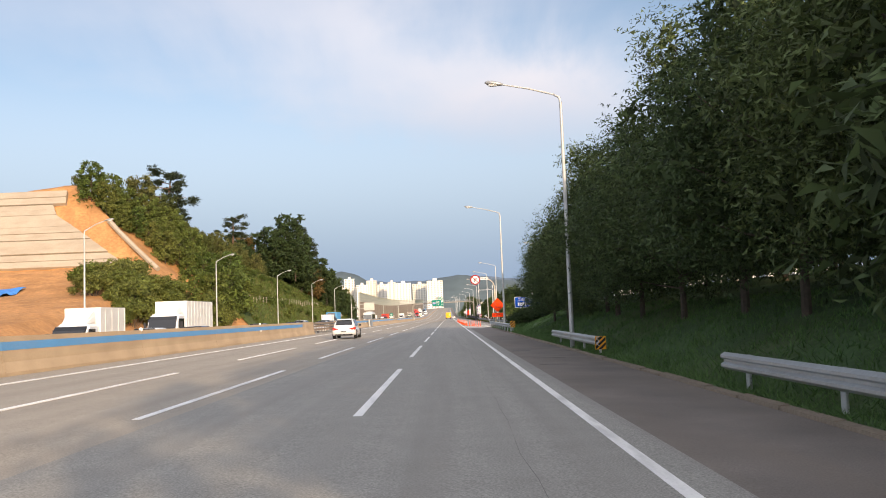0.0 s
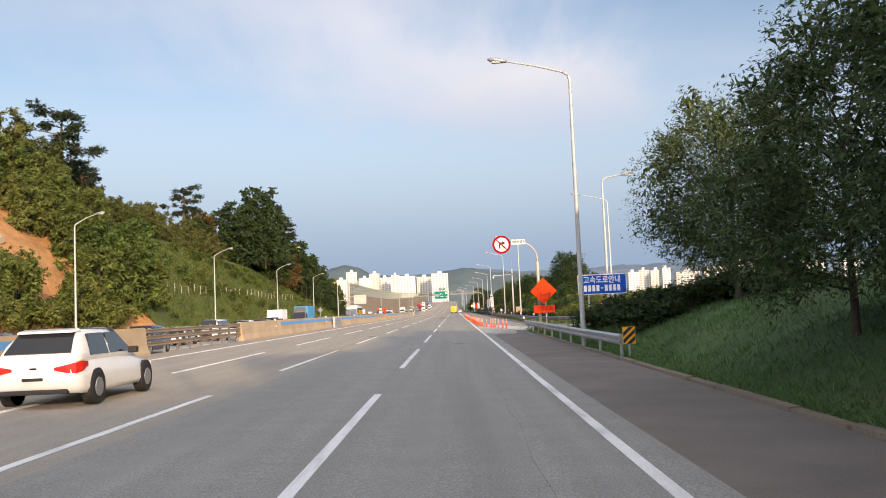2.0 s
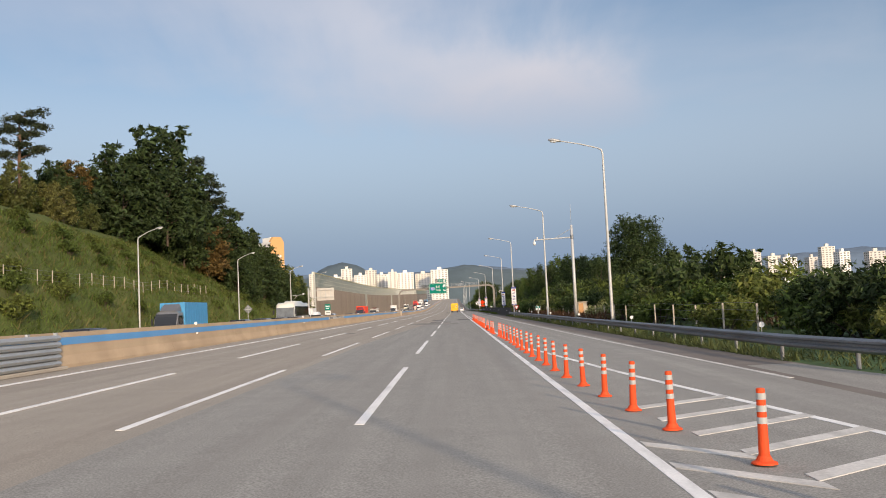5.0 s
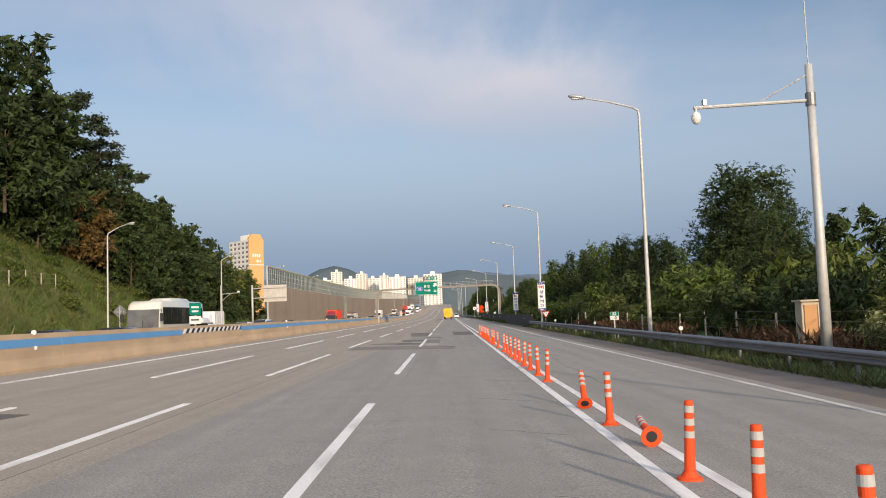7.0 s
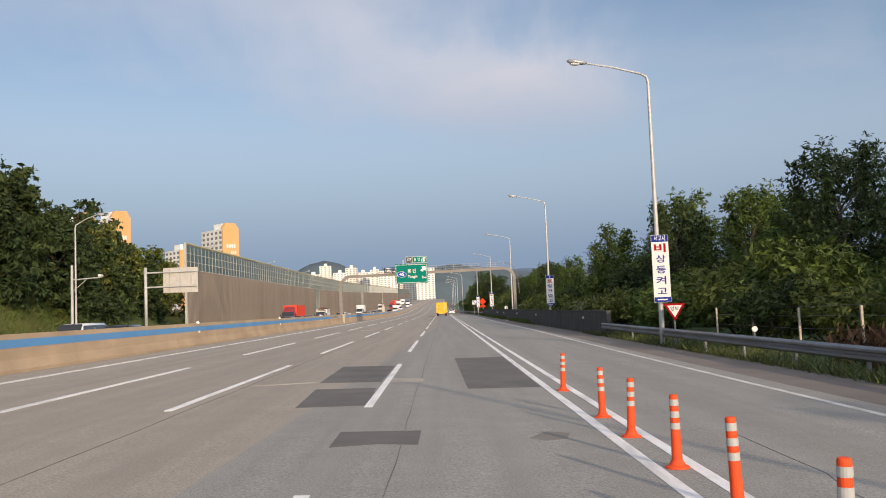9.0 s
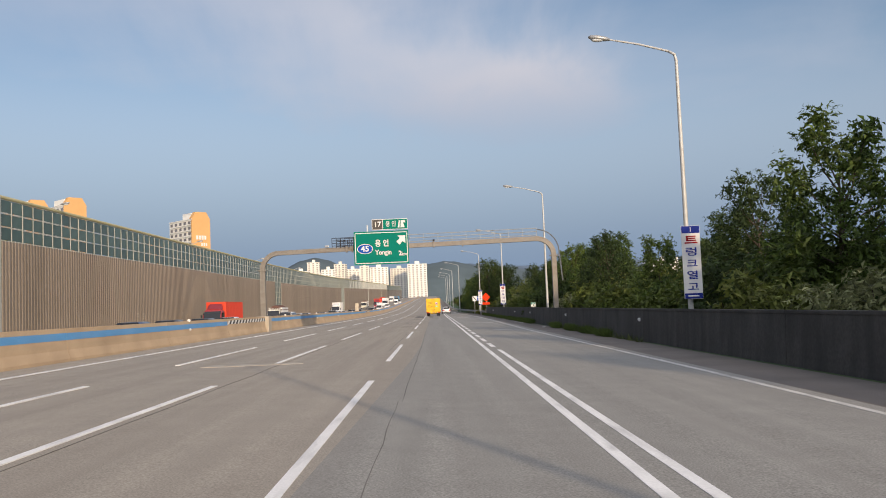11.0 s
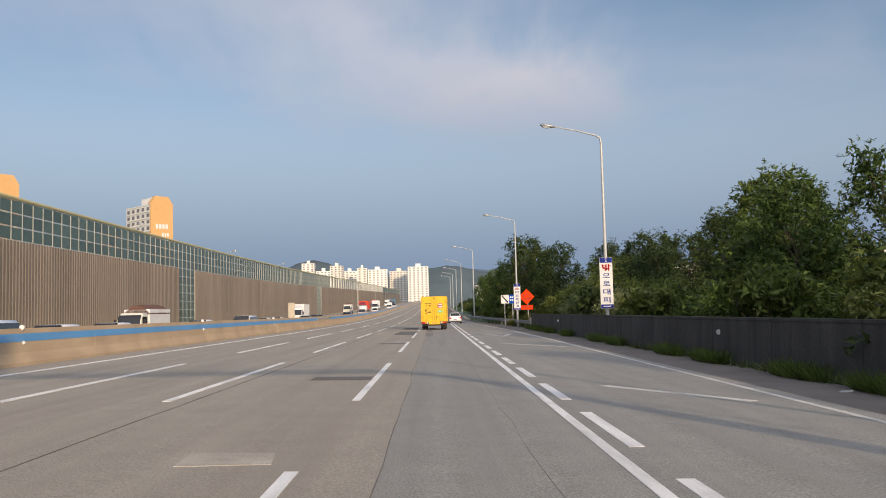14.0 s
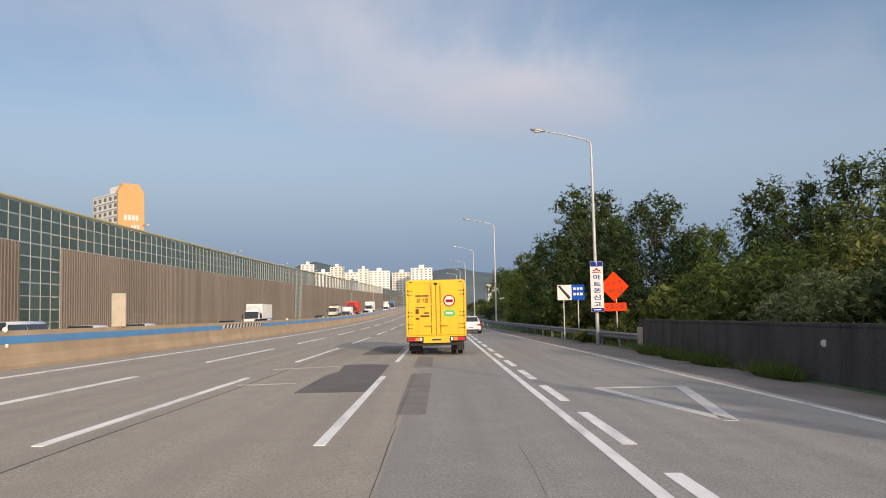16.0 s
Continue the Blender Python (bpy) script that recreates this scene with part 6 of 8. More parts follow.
plate(top_sign, "name_field", -2.31, -0.36, 8.12, 8.91, SY - 0.008, M_GREEN, 0.01, 0.03)
words("17", 0.6, M_WHITE, top_sign, (-2.77, SY - 0.014, 8.515), 0.5, bold=0.01)
words("용 인", 0.5, M_WHITE, top_sign, (-1.68, SY - 0.014, 8.515), 0.82, bold=0.006)
for pts in ([(-1.12, 8.22), (-0.98, 8.22), (-0.94, 8.80), (-1.02, 8.80)], [(-0.90, 8.22), (-0.56, 8.22), (-0.68, 8.62), (-0.5, 8.62), (-0.52, 8.80), (-0.86, 8.80)]):
    part("lane_symbol", prism(bmesh.new(), pts, SY - 0.014, SY - 0.006, "y"), M_WHITE, top_sign)
for x in (-3.6, -1.4):
    part("bracket", box(bmesh.new(), x - 0.05, x + 0.05, SY + 0.05, GY - 0.2, 5.6, 8.5), M_STEEL, guide)

# ---- surveillance pole, cabinet, fence ----
cctv = hub("camera_mast", "grey steel mast with an arm and a dome camera", "camera mast")
part("mast", tube(bmesh.new(), [(11.6, 179, -0.3), (11.6, 179, 3), (11.6, 179, 8.1)], [0.15, 0.13, 0.10], 12), M_POLE, cctv, smooth=True)
part("antenna", tube(bmesh.new(), [(11.6, 179, 8.1), (11.6, 179, 9.9)], 0.018, 6), M_STEEL, cctv)
part("arm", tube(bmesh.new(), [(11.6, 179, 7.1), (8.4, 179, 7.0)], 0.05, 8), M_POLE, cctv)
part("brace", tube(bmesh.new(), [(11.6, 179, 7.85), (10.2, 179, 7.1)], 0.022, 6), M_STEEL, cctv)
bm = bmesh.new()
bmesh.ops.create_uvsphere(bm, u_segments=14, v_segments=8, radius=0.13, matrix=Matrix.Translation((8.45, 179, 6.72)) @ Matrix.Diagonal((1, 1, 1.4, 1)))
dome = part("camera_dome", bm, M_WHITE, cctv, smooth=True)
part("stub", tube(bmesh.new(), [(8.45, 179, 7.05), (8.45, 179, 6.85)], 0.04, 8), M_POLE, cctv)
part("sensor", box(bmesh.new(), 8.65, 8.75, 178.95, 179.1, 7.05, 7.22, 0.01), M_LAMP, cctv)
part("collar", tube(bmesh.new(), [(11.6, 179, 6.95), (11.6, 179, 7.3)], 0.14, 12), M_STEEL_DULL, cctv)
cab = hub("roadside_cabinet", "beige steel equipment cabinet behind the guard rail", "cabinet")
part("body", box(bmesh.new(), 12.2, 13.0, 182.0, 182.5, -0.3, 1.62, 0.02), M_POLE_CREAM, cab)
part("door", box(bmesh.new(), 12.27, 12.66, 181.96, 182.01, 0.35, 1.52, 0.01), surface("cabinet_orange", (0.46, 0.25, 0.11), 0.6, var=0.08), cab)
part("door", box(bmesh.new(), 12.68, 12.94, 181.96, 182.01, 0.35, 1.52, 0.01), M_POLE_CREAM, cab)
part("roof", box(bmesh.new(), 12.14, 13.06, 181.9, 182.6, 1.62, 1.68, 0.01), M_POLE_CREAM, cab)
fence = hub("wire_fence", "low wire fence with pale concrete posts in the weeds", "fence")
for k in range(25):
    y = 140 + 4.2 * k
    part("post", box(bmesh.new(), 12.975, 13.045, y - 0.035, y + 0.035, low_verge(13, y) - 0.2, low_verge(13, y) + 1.42, 0.008), M_CONC_PALE, fence)
for z in (0.35, 0.75, 1.15, 1.45):
    part("wire", tube(bmesh.new(), [(12.94, 140 + 4.2 * k, low_verge(13, 140 + 4.2 * k) + z) for k in range(25)], 0.008, 4), M_STEEL_DULL, fence)
fence2 = hub("slope_fence", "thin post fence on the bench of the grass slope", "fence")
for k in range(34):
    y = 141 + 3.0 * k
    z = hill_left(-36.9, y)
    part("post", tube(bmesh.new(), [(-36.9, y, z - 0.3), (-36.9, y, z + 1.5)], 0.05, 6), M_CONC_PALE, fence2)
for q in (0.5, 1.0, 1.4):
    part("wire", tube(bmesh.new(), [(-36.9, 141 + 3.0 * k, hill_left(-36.9, 141 + 3.0 * k) + q) for k in range(34)], 0.012, 4), M_STEEL_DULL, fence2)
# reflectors along the right rail
for y in (100.5, 133, 152, 171, 190, 210, 230):
    x = 7.0 if y < 102 else 10.72
    r = copy_thing(marker, pose(x - 0.05, y, gz(x, y) + 0.98))
    tagged(r, "round white reflector on the guard rail", group="rail reflectors")
    st = part("stalk", tube(bmesh.new(), [(0, 0, -0.25), (0, 0, 0)], 0.012, 6), M_STEEL, r)

# back of a message sign over the opposite lanes
vms = hub("message_sign", "grey back of an overhead sign on a cantilever post", "road sign")
part("column", tube(bmesh.new(), [(-31.0, 299, 0), (-31.0, 299, 7.5)], 0.17, 12), M_POLE, vms, smooth=True)
for z in (5.3, 6.9):
    part("arm", tube(bmesh.new(), [(-31.0, 299, z), (-25.4, 299, z + 0.05)], 0.09, 8), M_POLE, vms)
plate(vms, "panel", -29.1, -25.3, 4.65, 7.4, 299.12, M_SIGN_BACK, 0.12, 0.04)
for x in (-28.4, -27.2, -26.0):
    part("stiffener", box(bmesh.new(), x - 0.05, x + 0.05, 299.04, 299.12, 4.8, 7.25), M_STEEL, vms)
cam2 = hub("camera_mast", "grey mast with a bracket camera beside the opposite lanes", "camera mast")
part("mast", tube(bmesh.new(), [(-31.6, 281.5, 0), (-31.6, 281.5, 6.9)], [0.14, 0.11], 10), M_POLE, cam2)
part("arm", tube(bmesh.new(), [(-31.6, 281.5, 5.6), (-28.9, 281.5, 5.75)], 0.05, 8), M_POLE, cam2)
part("brace", tube(bmesh.new(), [(-31.6, 281.5, 4.5), (-30.3, 281.5, 5.6)], 0.03, 6), M_POLE, cam2)
part("camera", box(bmesh.new(), -29.2, -28.9, 281.3, 281.8, 5.8, 6.0, 0.02), M_WHITE, cam2)

# ---- flexible lane posts ----
flex = hub("lane_post", "orange flexible lane post with silver reflective bands", "delineator", group="lane posts")
part("base", tube(bmesh.new(), [(0, 0, 0), (0, 0, 0.018), (0, 0, 0.035), (0, 0, 0.085)], [0.135, 0.13, 0.09, 0.062], 16), M_ORANGE, flex)
# Black disc paints the shadowed hollow of the base, seen on fallen posts.
part("socket", tube(bmesh.new(), [(0, 0, -0.003), (0, 0, 0.002)], 0.07, 16), M_UNDER, flex)
body = part("body", tube(bmesh.new(), [(0, 0, 0.075), (0, 0, 0.30), (0, 0, 0.76), (0, 0, 0.775), (0, 0, 0.78)], [0.058, 0.052, 0.046, 0.042, 0.03], 16), M_ORANGE, flex, smooth=False)
for z in (0.412, 0.535, 0.662):
    part("reflective_band", tube(bmesh.new(), [(0, 0, z), (0, 0, z + 0.066)], [0.0545 - 0.004 * (z - 0.4) / 0.3, 0.0535 - 0.004 * (z - 0.4) / 0.3], 16), M_REFLECT, body)
FLEX_X = lerp_table([(106, 6.0), (109, 5.4), (113.5, 4.95), (118.7, 4.35), (128, 4.05), (152, 4.04), (157, 3.97), (161, 3.86), (165, 3.84), (225, 3.86)])
flex_ys = [106.4, 107.5, 108.9, 110.9, 112.2, 113.5, 116.1] + [118.7 + 2.19 * k for k in range(14)] + [150.2, 152.5, 154.6, 156.6, 160.8, 162.6, 164.5, 168.7, 176.8, 178.9, 181.1, 183.1, 185.0, 187.0, 188.95, 190.95, 193.15, 197.5, 201.6, 203.5, 207.6, 209.8, 211.8, 213.7, 215.95, 218.0, 222.4]
for i, y in enumerate(flex_ys):
    m = pose(FLEX_X(y), y, gz(4, y) + 0.004, 1.5 * math.sin(i * 3.1), 1.6 * math.sin(i * 1.7), 40 * i)
    if i == 0:
        flex.matrix_basis = m
    else:
        copy_thing(flex, m)
# one torn off and lying flat, one folded back, one pushed askew
for x, y, z, rx, ry in ((3.95, 166.55, 0.13, -80, 5), (3.80, 170.8, 0.10, -50, 5), (3.86, 205.7, 0.012, -5, -12)):
    bent = copy_thing(flex, pose(x, y, gz(4, y) + z, rx, ry, 0))
    tagged(bent, "orange flexible lane post knocked over and leaning")

# ---- asphalt patches ----
M_SEAM = surface("asphalt_seam", (0.135, 0.125, 0.112), 0.9, var=0.25, fine=3, coarse=0.3)
M_PALE_PATCH = surface("asphalt_pale_patch", (0.42, 0.375, 0.315), 0.88, var=0.2, fine=30, coarse=1.2, stain=(0.3, 0.265, 0.22), stain_amount=0.8, stain_scale=(1.5, 1.5, 1))
M_PATCH_MID = surface("asphalt_patch_mid", (0.2, 0.184, 0.163), 0.88, var=0.2, fine=40, coarse=0.9, bump=0.005)
for corners in ([(-1.47, 203.1), (-0.1, 203.2), (-0.05, 204.8), (-0.05, 206.15), (-1.45, 205.9)], [(-1.45, 211.5), (0.08, 211.8), (-0.06, 208.5), (-0.75, 208.3), (-1.03, 207.95), (-1.4, 208.5)],
                [(-1.72, 231.3), (-0.11, 231.3), (-0.14, 225.35), (-1.64, 225.4)], [(-1.48, 223.7), (-0.15, 223.8), (-0.02, 220.3), (-1.33, 220.1)], [(1.78, 234.8), (3.5, 235.1), (3.5, 223.3), (1.9, 223.2)],
                [(-0.13, 216.9), (1.03, 216.9), (1.02, 215.6), (0.5, 215.7), (-0.12, 215.5)], [(-1.48, 370.1), (0.1, 370.35), (0.22, 369.9), (0.05, 369.25), (-1.3, 369.0), (-1.6, 369.4)], [(-1.63, 375.8), (0.3, 376.3), (0.3, 376.5), (-1.63, 376.0)],
                [(-1.6, 387.5), (-0.05, 387.75), (-0.15, 398.2), (-0.9, 398.6), (-1.65, 398.0), (-1.45, 394.6), (-1.62, 393.0)], [(-1.75, 405.5), (-0.3, 406), (-0.3, 416), (-1.7, 415)],
                [(-1.6, 327.2), (-1.35, 327.7), (-0.2, 327.8), (-0.2, 327.2)], [(-1.6, 344.9), (-1.6, 346.1), (-0.1, 346.1), (-0.1, 344.9)],
                [(-6.9, 170.2), (-6.8, 171.2), (-5.9, 171.0), (-6.1, 170.1)], [(4.4, 13.6), (4.4, 13.75), (5.3, 13.85), (5.3, 13.7)], [(4.6, 17.8), (4.6, 17.95), (5.8, 18.05), (5.8, 17.9)],
                [(-4.2, 92.0), (-4.2, 93.0), (-3.7, 93.0), (-3.7, 92.0)], [(4.3, 24.2), (4.35, 24.9), (5.1, 25.0), (5.1, 24.3)]):
    patch(corners)
# broad resurfaced field with its odd-shaped neighbours
for corners in ([(-3.3, 196.4), (1.73, 197.0), (1.82, 200.2), (1.15, 201.45), (0.24, 201.35), (-0.2, 201.2), (-1.31, 201.0), (-3.3, 200.7)], [(-2.94, 202.9), (-1.48, 203.05), (-1.46, 205.9), (-2.87, 204.85)], [(0.13, 205.05), (0.94, 204.95), (0.96, 211.9), (0.1, 211.5)],
                [(0.8, 383.4), (1.31, 383.5), (1.32, 393.9), (0.72, 393.7)], [(1.5, 76.5), (1.4, 77.4), (1.9, 78.6), (2.2, 76.9)], [(2.5, 216.0), (2.7, 215.75), (3.0, 215.9), (3.1, 216.4), (2.8, 216.6)], [(0.68, 396.5), (1.3, 396.6), (1.3, 404), (0.7, 404)]):
    patch(corners, M_PATCH_MID, 0.002)
for corners in ([(0.24, 201.4), (0.89, 201.5), (0.89, 204.8), (0.14, 204.9)], [(-0.74, 207.05), (-0.18, 207.35), (-0.14, 206.2), (-0.61, 206.25)], [(-2.6, 210.2), (-1.5, 210.4), (-1.48, 208.95), (-2.23, 209.3)], [(-3.1, 224.9), (-1.75, 225.5), (-1.75, 225.7), (-3.1, 225.1)], [(0.05, 225.5), (0.88, 225.3), (0.87, 226.2), (0.03, 226.4)],
                [(-1.7, 321.0), (-1.65, 321.6), (-0.65, 321.7), (-0.5, 321.1)], [(-1.35, 333.0), (-1.4, 333.9), (-0.4, 333.9), (-0.3, 333.1)], [(-5.7, 278.6), (-5.6, 279.5), (-2.9, 280.3), (-2.7, 279.7)], [(-3.6, 395.6), (-1.75, 397.3), (-1.75, 397.5), (-3.6, 395.9)], [(-3.3, 389.6), (-2.0, 390.2), (-2.0, 390.4), (-3.3, 389.8)]):
    patch(corners, M_PALE_PATCH, 0.003, "pale_patch")


def crack(points, width):
    a, b = [], []
    for i, (x, y) in enumerate(points):
        w = 0.6 * width * (0.5 + 0.6 * abs(math.sin(i * 2.3)))
        a.append((x - w, y))
        b.append((x + w, y))
    patch(a + b[::-1], M_SEAM if abs(points[-1][1] - points[0][1]) > 40 else M_CRACK, 0.002, "crack")


def wander(x0, y0, x1, y1, n, amp, seed):
    r = random.Random(seed)
    return [(x0 + (x1 - x0) * i / n + r.uniform(-amp, amp), y0 + (y1 - y0) * i / n) for i in range(n + 1)]


for k, (x0, y0, x1, y1, n, amp, w) in enumerate(((0.9, 268, 0.95, 300, 26, 0.02, 0.012), (0.9, 300, 0.93, 345, 30, 0.02, 0.012), (0.87, 345, 0.9, 382, 30, 0.018, 0.011), (0.35, 178, 0.3, 190, 16, 0.06, 0.006), (0.78, 207, 0.84, 268, 50, 0.02, 0.011), (0.84, 382, 0.84, 470, 50, 0.02, 0.012), (-3.12, 330, -3.12, 420, 50, 0.02, 0.008), (-3.15, 150, -3.4, 300, 60, 0.03, 0.006), (2.75, 300, 2.55, 380, 50, 0.03, 0.005), (2.3, -20, 2.55, 60, 50, 0.05, 0.003), (5.05, 176, 5.3, 196, 22, 0.1, 0.012), (4.25, 300, 4.3, 318, 20, 0.03, 0.012),
                                                (-0.3, 286, -0.2, 322, 24, 0.03, 0.01), (5.0, 196, 5.2, 216, 22, 0.12, 0.014))):
    crack(wander(x0, y0, x1, y1, n, amp, k), w)
for k in range(14):
    x = 2.4 + 0.5 * math.sin(k)
    y = 150 + 4.6 * k
    crack(wander(x, y, x + 1.1, y - 0.7, 6, 0.05, 40 + k), 0.012)

# ---- vehicles ----
def loft(bm, rows, ring=12, square=0.35):
    """A closed body through cross-sections (y, half width low, half width high, z low, z high), with softened edges."""
    rings = []
    for y, wl, wh, z0, z1 in rows:
        c = min(square * (z1 - z0) * 0.5, 0.16)
        pts = [(-wl + c * 0.6, z0), (-wl, z0 + c), (-(wl + wh) / 2 - 0.01, (z0 + z1) / 2), (-wh, z1 - c), (-wh + c * 1.2, z1), (wh - c * 1.2, z1), (wh, z1 - c), ((wl + wh) / 2 + 0.01, (z0 + z1) / 2), (wl, z0 + c), (wl - c * 0.6, z0)]
        rings.append([bm.verts.new((x, y, z)) for x, z in pts])
    for a, b in zip(rings, rings[1:]):
        for k in range(len(a)):
            bm.faces.new((a[k], a[(k + 1) % len(a)], b[(k + 1) % len(a)], b[k]))
    bm.faces.new(rings[0])
    bm.faces.new(rings[-1])
    return bm


def wheel(parent, x, y, r, w):
    tyre = part("tyre", tube(bmesh.new(), [(x - w / 2, y, r), (x - w / 2 + 0.03, y, r), (x + w / 2 - 0.03, y, r), (x + w / 2, y, r)], [r * 0.93, r, r, r * 0.93], 18), M_TYRE, parent)
    s = 1 if x > 0 else -1
    part("rim", tube(bmesh.new(), [(x + s * (w / 2 - 0.02), y, r), (x + s * (w / 2 + 0.012), y, r)], [r * 0.62, r * 0.56], 14), M_RIM, tyre)


def quad_panel(name, corners, push, material, parent):
    """A thin pane through four or more corners, set out along push."""
    bm = bmesh.new()
    q = Vector(push)
    out = [bm.verts.new(Vector(c) + q) for c in corners]
    back = [bm.verts.new(Vector(c) - q * 1.5) for c in corners]
    n = len(corners)
    for i in range(n):
        bm.faces.new((out[i], out[(i + 1) % n], back[(i + 1) % n], back[i]))
    bm.faces.new(out)
    bm.faces.new(back[::-1])
    return part(name, bm, material, parent)


def car(paint, label, kind="hatch", group="", roof_box=False):
    """A road car whose tail is at y = 0 and whose nose points along y."""
    ob = hub("car", label, "car", group=group)
    h, L, w = {"hatch": (1.49, 4.3, 0.90), "suv": (1.62, 4.65, 0.94), "van": (1.88, 5.1, 0.96), "sedan": (1.45, 4.8, 0.92)}[kind]
    belt = h * 0.60
    p = M_CAR[paint]
    part("body", loft(bmesh.new(), [(0.0, w * 0.80, w * 0.80, 0.42, belt * 0.88), (0.06, w * 0.92, w * 0.90, 0.32, belt * 0.97), (0.25, w * 0.98, w * 0.95, 0.26, belt), (0.9, w, w * 0.97, 0.22, belt), (L * 0.45, w, w * 0.97, 0.22, belt), (L * 0.66, w, w * 0.96, 0.22, belt * 0.99), (L * 0.74, w, w * 0.92, 0.22, belt * 0.95), (L * 0.90, w * 0.97, w * 0.85, 0.24, belt * 0.82), (L * 0.97, w * 0.88, w * 0.76, 0.28, belt * 0.70), (L, w * 0.74, w * 0.66, 0.36, belt * 0.58)]), p, ob, smooth=True)
    rear, slope, front = {"hatch": (0.10, 0.62, L * 0.73), "suv": (0.10, 0.42, L * 0.74), "van": (0.06, 0.22, L * 0.87), "sedan": (0.62, 0.80, L * 0.73)}[kind]
    rake = 0.95 if kind != "van" else 0.75
    wb, wt = w * 0.90, w * 0.70
    yb, yc, yd = rear + slope, front - rake, front
    part("cabin", loft(bmesh.new(), [(rear, wb * 0.92, wb * 0.90, belt - 0.06, belt + 0.03), (rear + slope * 0.5, wb * 0.98, (wb + wt) / 2, belt - 0.06, (belt + h) / 2 + 0.06), (yb, wb, wt, belt - 0.06, h - 0.02), ((yb + yc) / 2, wb, wt + 0.02, belt - 0.06, h), (yc, wb, wt, belt - 0.06, h - 0.02), ((yc + yd) / 2, wb, (wb + wt) / 2, belt - 0.06, (belt + h) / 2), (yd, wb * 0.95, wb * 0.9, belt - 0.06, belt)]), p, ob, smooth=True)

    def side(y, f):
        """A place on the cabin's flank, f of the way up the glass."""
        return (wb + (wt - wb) * f, y, belt + (h - 0.02 - belt) * f)

    quad_panel("rear_window", [(-wb * 0.80, rear + slope * 0.18, belt + (h - belt) * 0.20), (wb * 0.80, rear + slope * 0.18, belt + (h - belt) * 0.20), (wt * 0.86, rear + slope * 0.86, belt + (h - belt) * 0.86), (-wt * 0.86, rear + slope * 0.86, belt + (h - belt) * 0.86)], (0, -0.035, 0.03), M_GLASS_DARK, ob)
    quad_panel("windscreen", [(-wb * 0.86, yd - rake * 0.10, belt + (h - belt) * 0.06), (wb * 0.86, yd - rake * 0.10, belt + (h - belt) * 0.06), (wt * 0.92, yc + rake * 0.08, belt + (h - belt) * 0.90), (-wt * 0.92, yc + rake * 0.08, belt + (h - belt) * 0.90)], (0, 0.035, 0.045), M_GLASS_DARK, ob)
    mid_y = rear + (front - rear) * 0.50
    for s in (-1, 1):
        for ya, yb2, yc2, yd2 in ((rear + slope * 0.75 + 0.12, mid_y - 0.04, mid_y - 0.04, yb + 0.12), (mid_y + 0.04, yd - rake * 0.30, yc + rake * 0.02, mid_y + 0.04)):
            pts = [side(ya, 0.10), side(yb2, 0.10), side(yc2, 0.84), side(yd2, 0.84)]
            quad_panel("side_window", [(s * x, y, z) for x, y, z in pts], (s * 0.022, 0, 0.008), M_GLASS_DARK, ob)
        lamp_y = 0.0 if kind != "van" else -0.01
        bm = bmesh.new()
        plan = ((0.46, -0.018, 0.80, 0.86), (0.72, -0.022, 0.74, 0.91), (0.90, 0.03, 0.72, 0.95), (0.972, 0.16, 0.76, 0.98), (0.985, 0.40, 0.86, 0.96))
        strips = [[bm.verts.new((s * w * x + s * dx, y + dy, belt * z)) for z, dx, dy in ((lo, 0, 0), (hi, 0, 0), (hi, -0.1, 0.12), (lo, -0.1, 0.12))] for x, y, lo, hi in plan]
        for one, two in zip(strips, strips[1:]):
            for q in range(4):
                bm.faces.new((one[q], one[(q + 1) % 4], two[(q + 1) % 4], two[q]))
        bm.faces.new(strips[0])
        bm.faces.new(strips[-1])
        part("tail_lamp", bm, M_TAIL, ob)
        quad_panel("headlamp", [(s * w * 0.90, L * 0.915, belt * 0.74), (s * w * 0.88, L * 0.93, belt * 0.58), (s * w * 0.45, L * 0.993, belt * 0.54), (s * w * 0.50, L * 0.98, belt * 0.66)], (s * 0.02, 0.035, 0.01), M_HEAD, ob)
        quad_panel("rear_reflector", [(s * w * 0.82, 0.05, 0.50), (s * w * 0.82, 0.05, 0.42), (s * w * 0.70, 0.03, 0.42), (s * w * 0.70, 0.03, 0.50)], (0, -0.03, 0), M_TAIL, ob)
        part("mirror", box(bmesh.new(), s * (w - 0.02), s * (w + 0.17), yd - 0.72, yd - 0.56, belt + 0.02, belt + 0.16, 0.03), M_UNDER if kind == "hatch" else p, ob)
        for y in (L * 0.19, L * 0.81):
            wheel(ob, s * (w - 0.09), y, 0.33, 0.22)
            part("wheel_arch", tube(bmesh.new(), [(s * (w - 0.2), y, 0.35), (s * (w + 0.004), y, 0.35)], 0.352, 20), M_UNDER, ob)
    part("bumper", box(bmesh.new(), -w * 0.72, w * 0.72, -0.02, 0.12, 0.27, 0.36, 0.03), M_UNDER, ob)
    part("grille", box(bmesh.new(), -w * 0.42, w * 0.42, L - 0.10, L + 0.012, 0.40, belt * 0.56, 0.02), M_UNDER, ob)
    tag = part("number_plate", box(bmesh.new(), -0.26, 0.26, -0.025, 0.05, belt * 0.56, belt * 0.69), M_WHITE, ob)
    part("bar", box(bmesh.new(), -0.2, 0.2, -0.03, -0.02, belt * 0.59, belt * 0.655), M_BLACK, tag)
    part("badge", box(bmesh.new(), -0.08, 0.08, 0.0, 0.08, belt * 0.82, belt * 0.88, 0.01), M_RIM, ob)
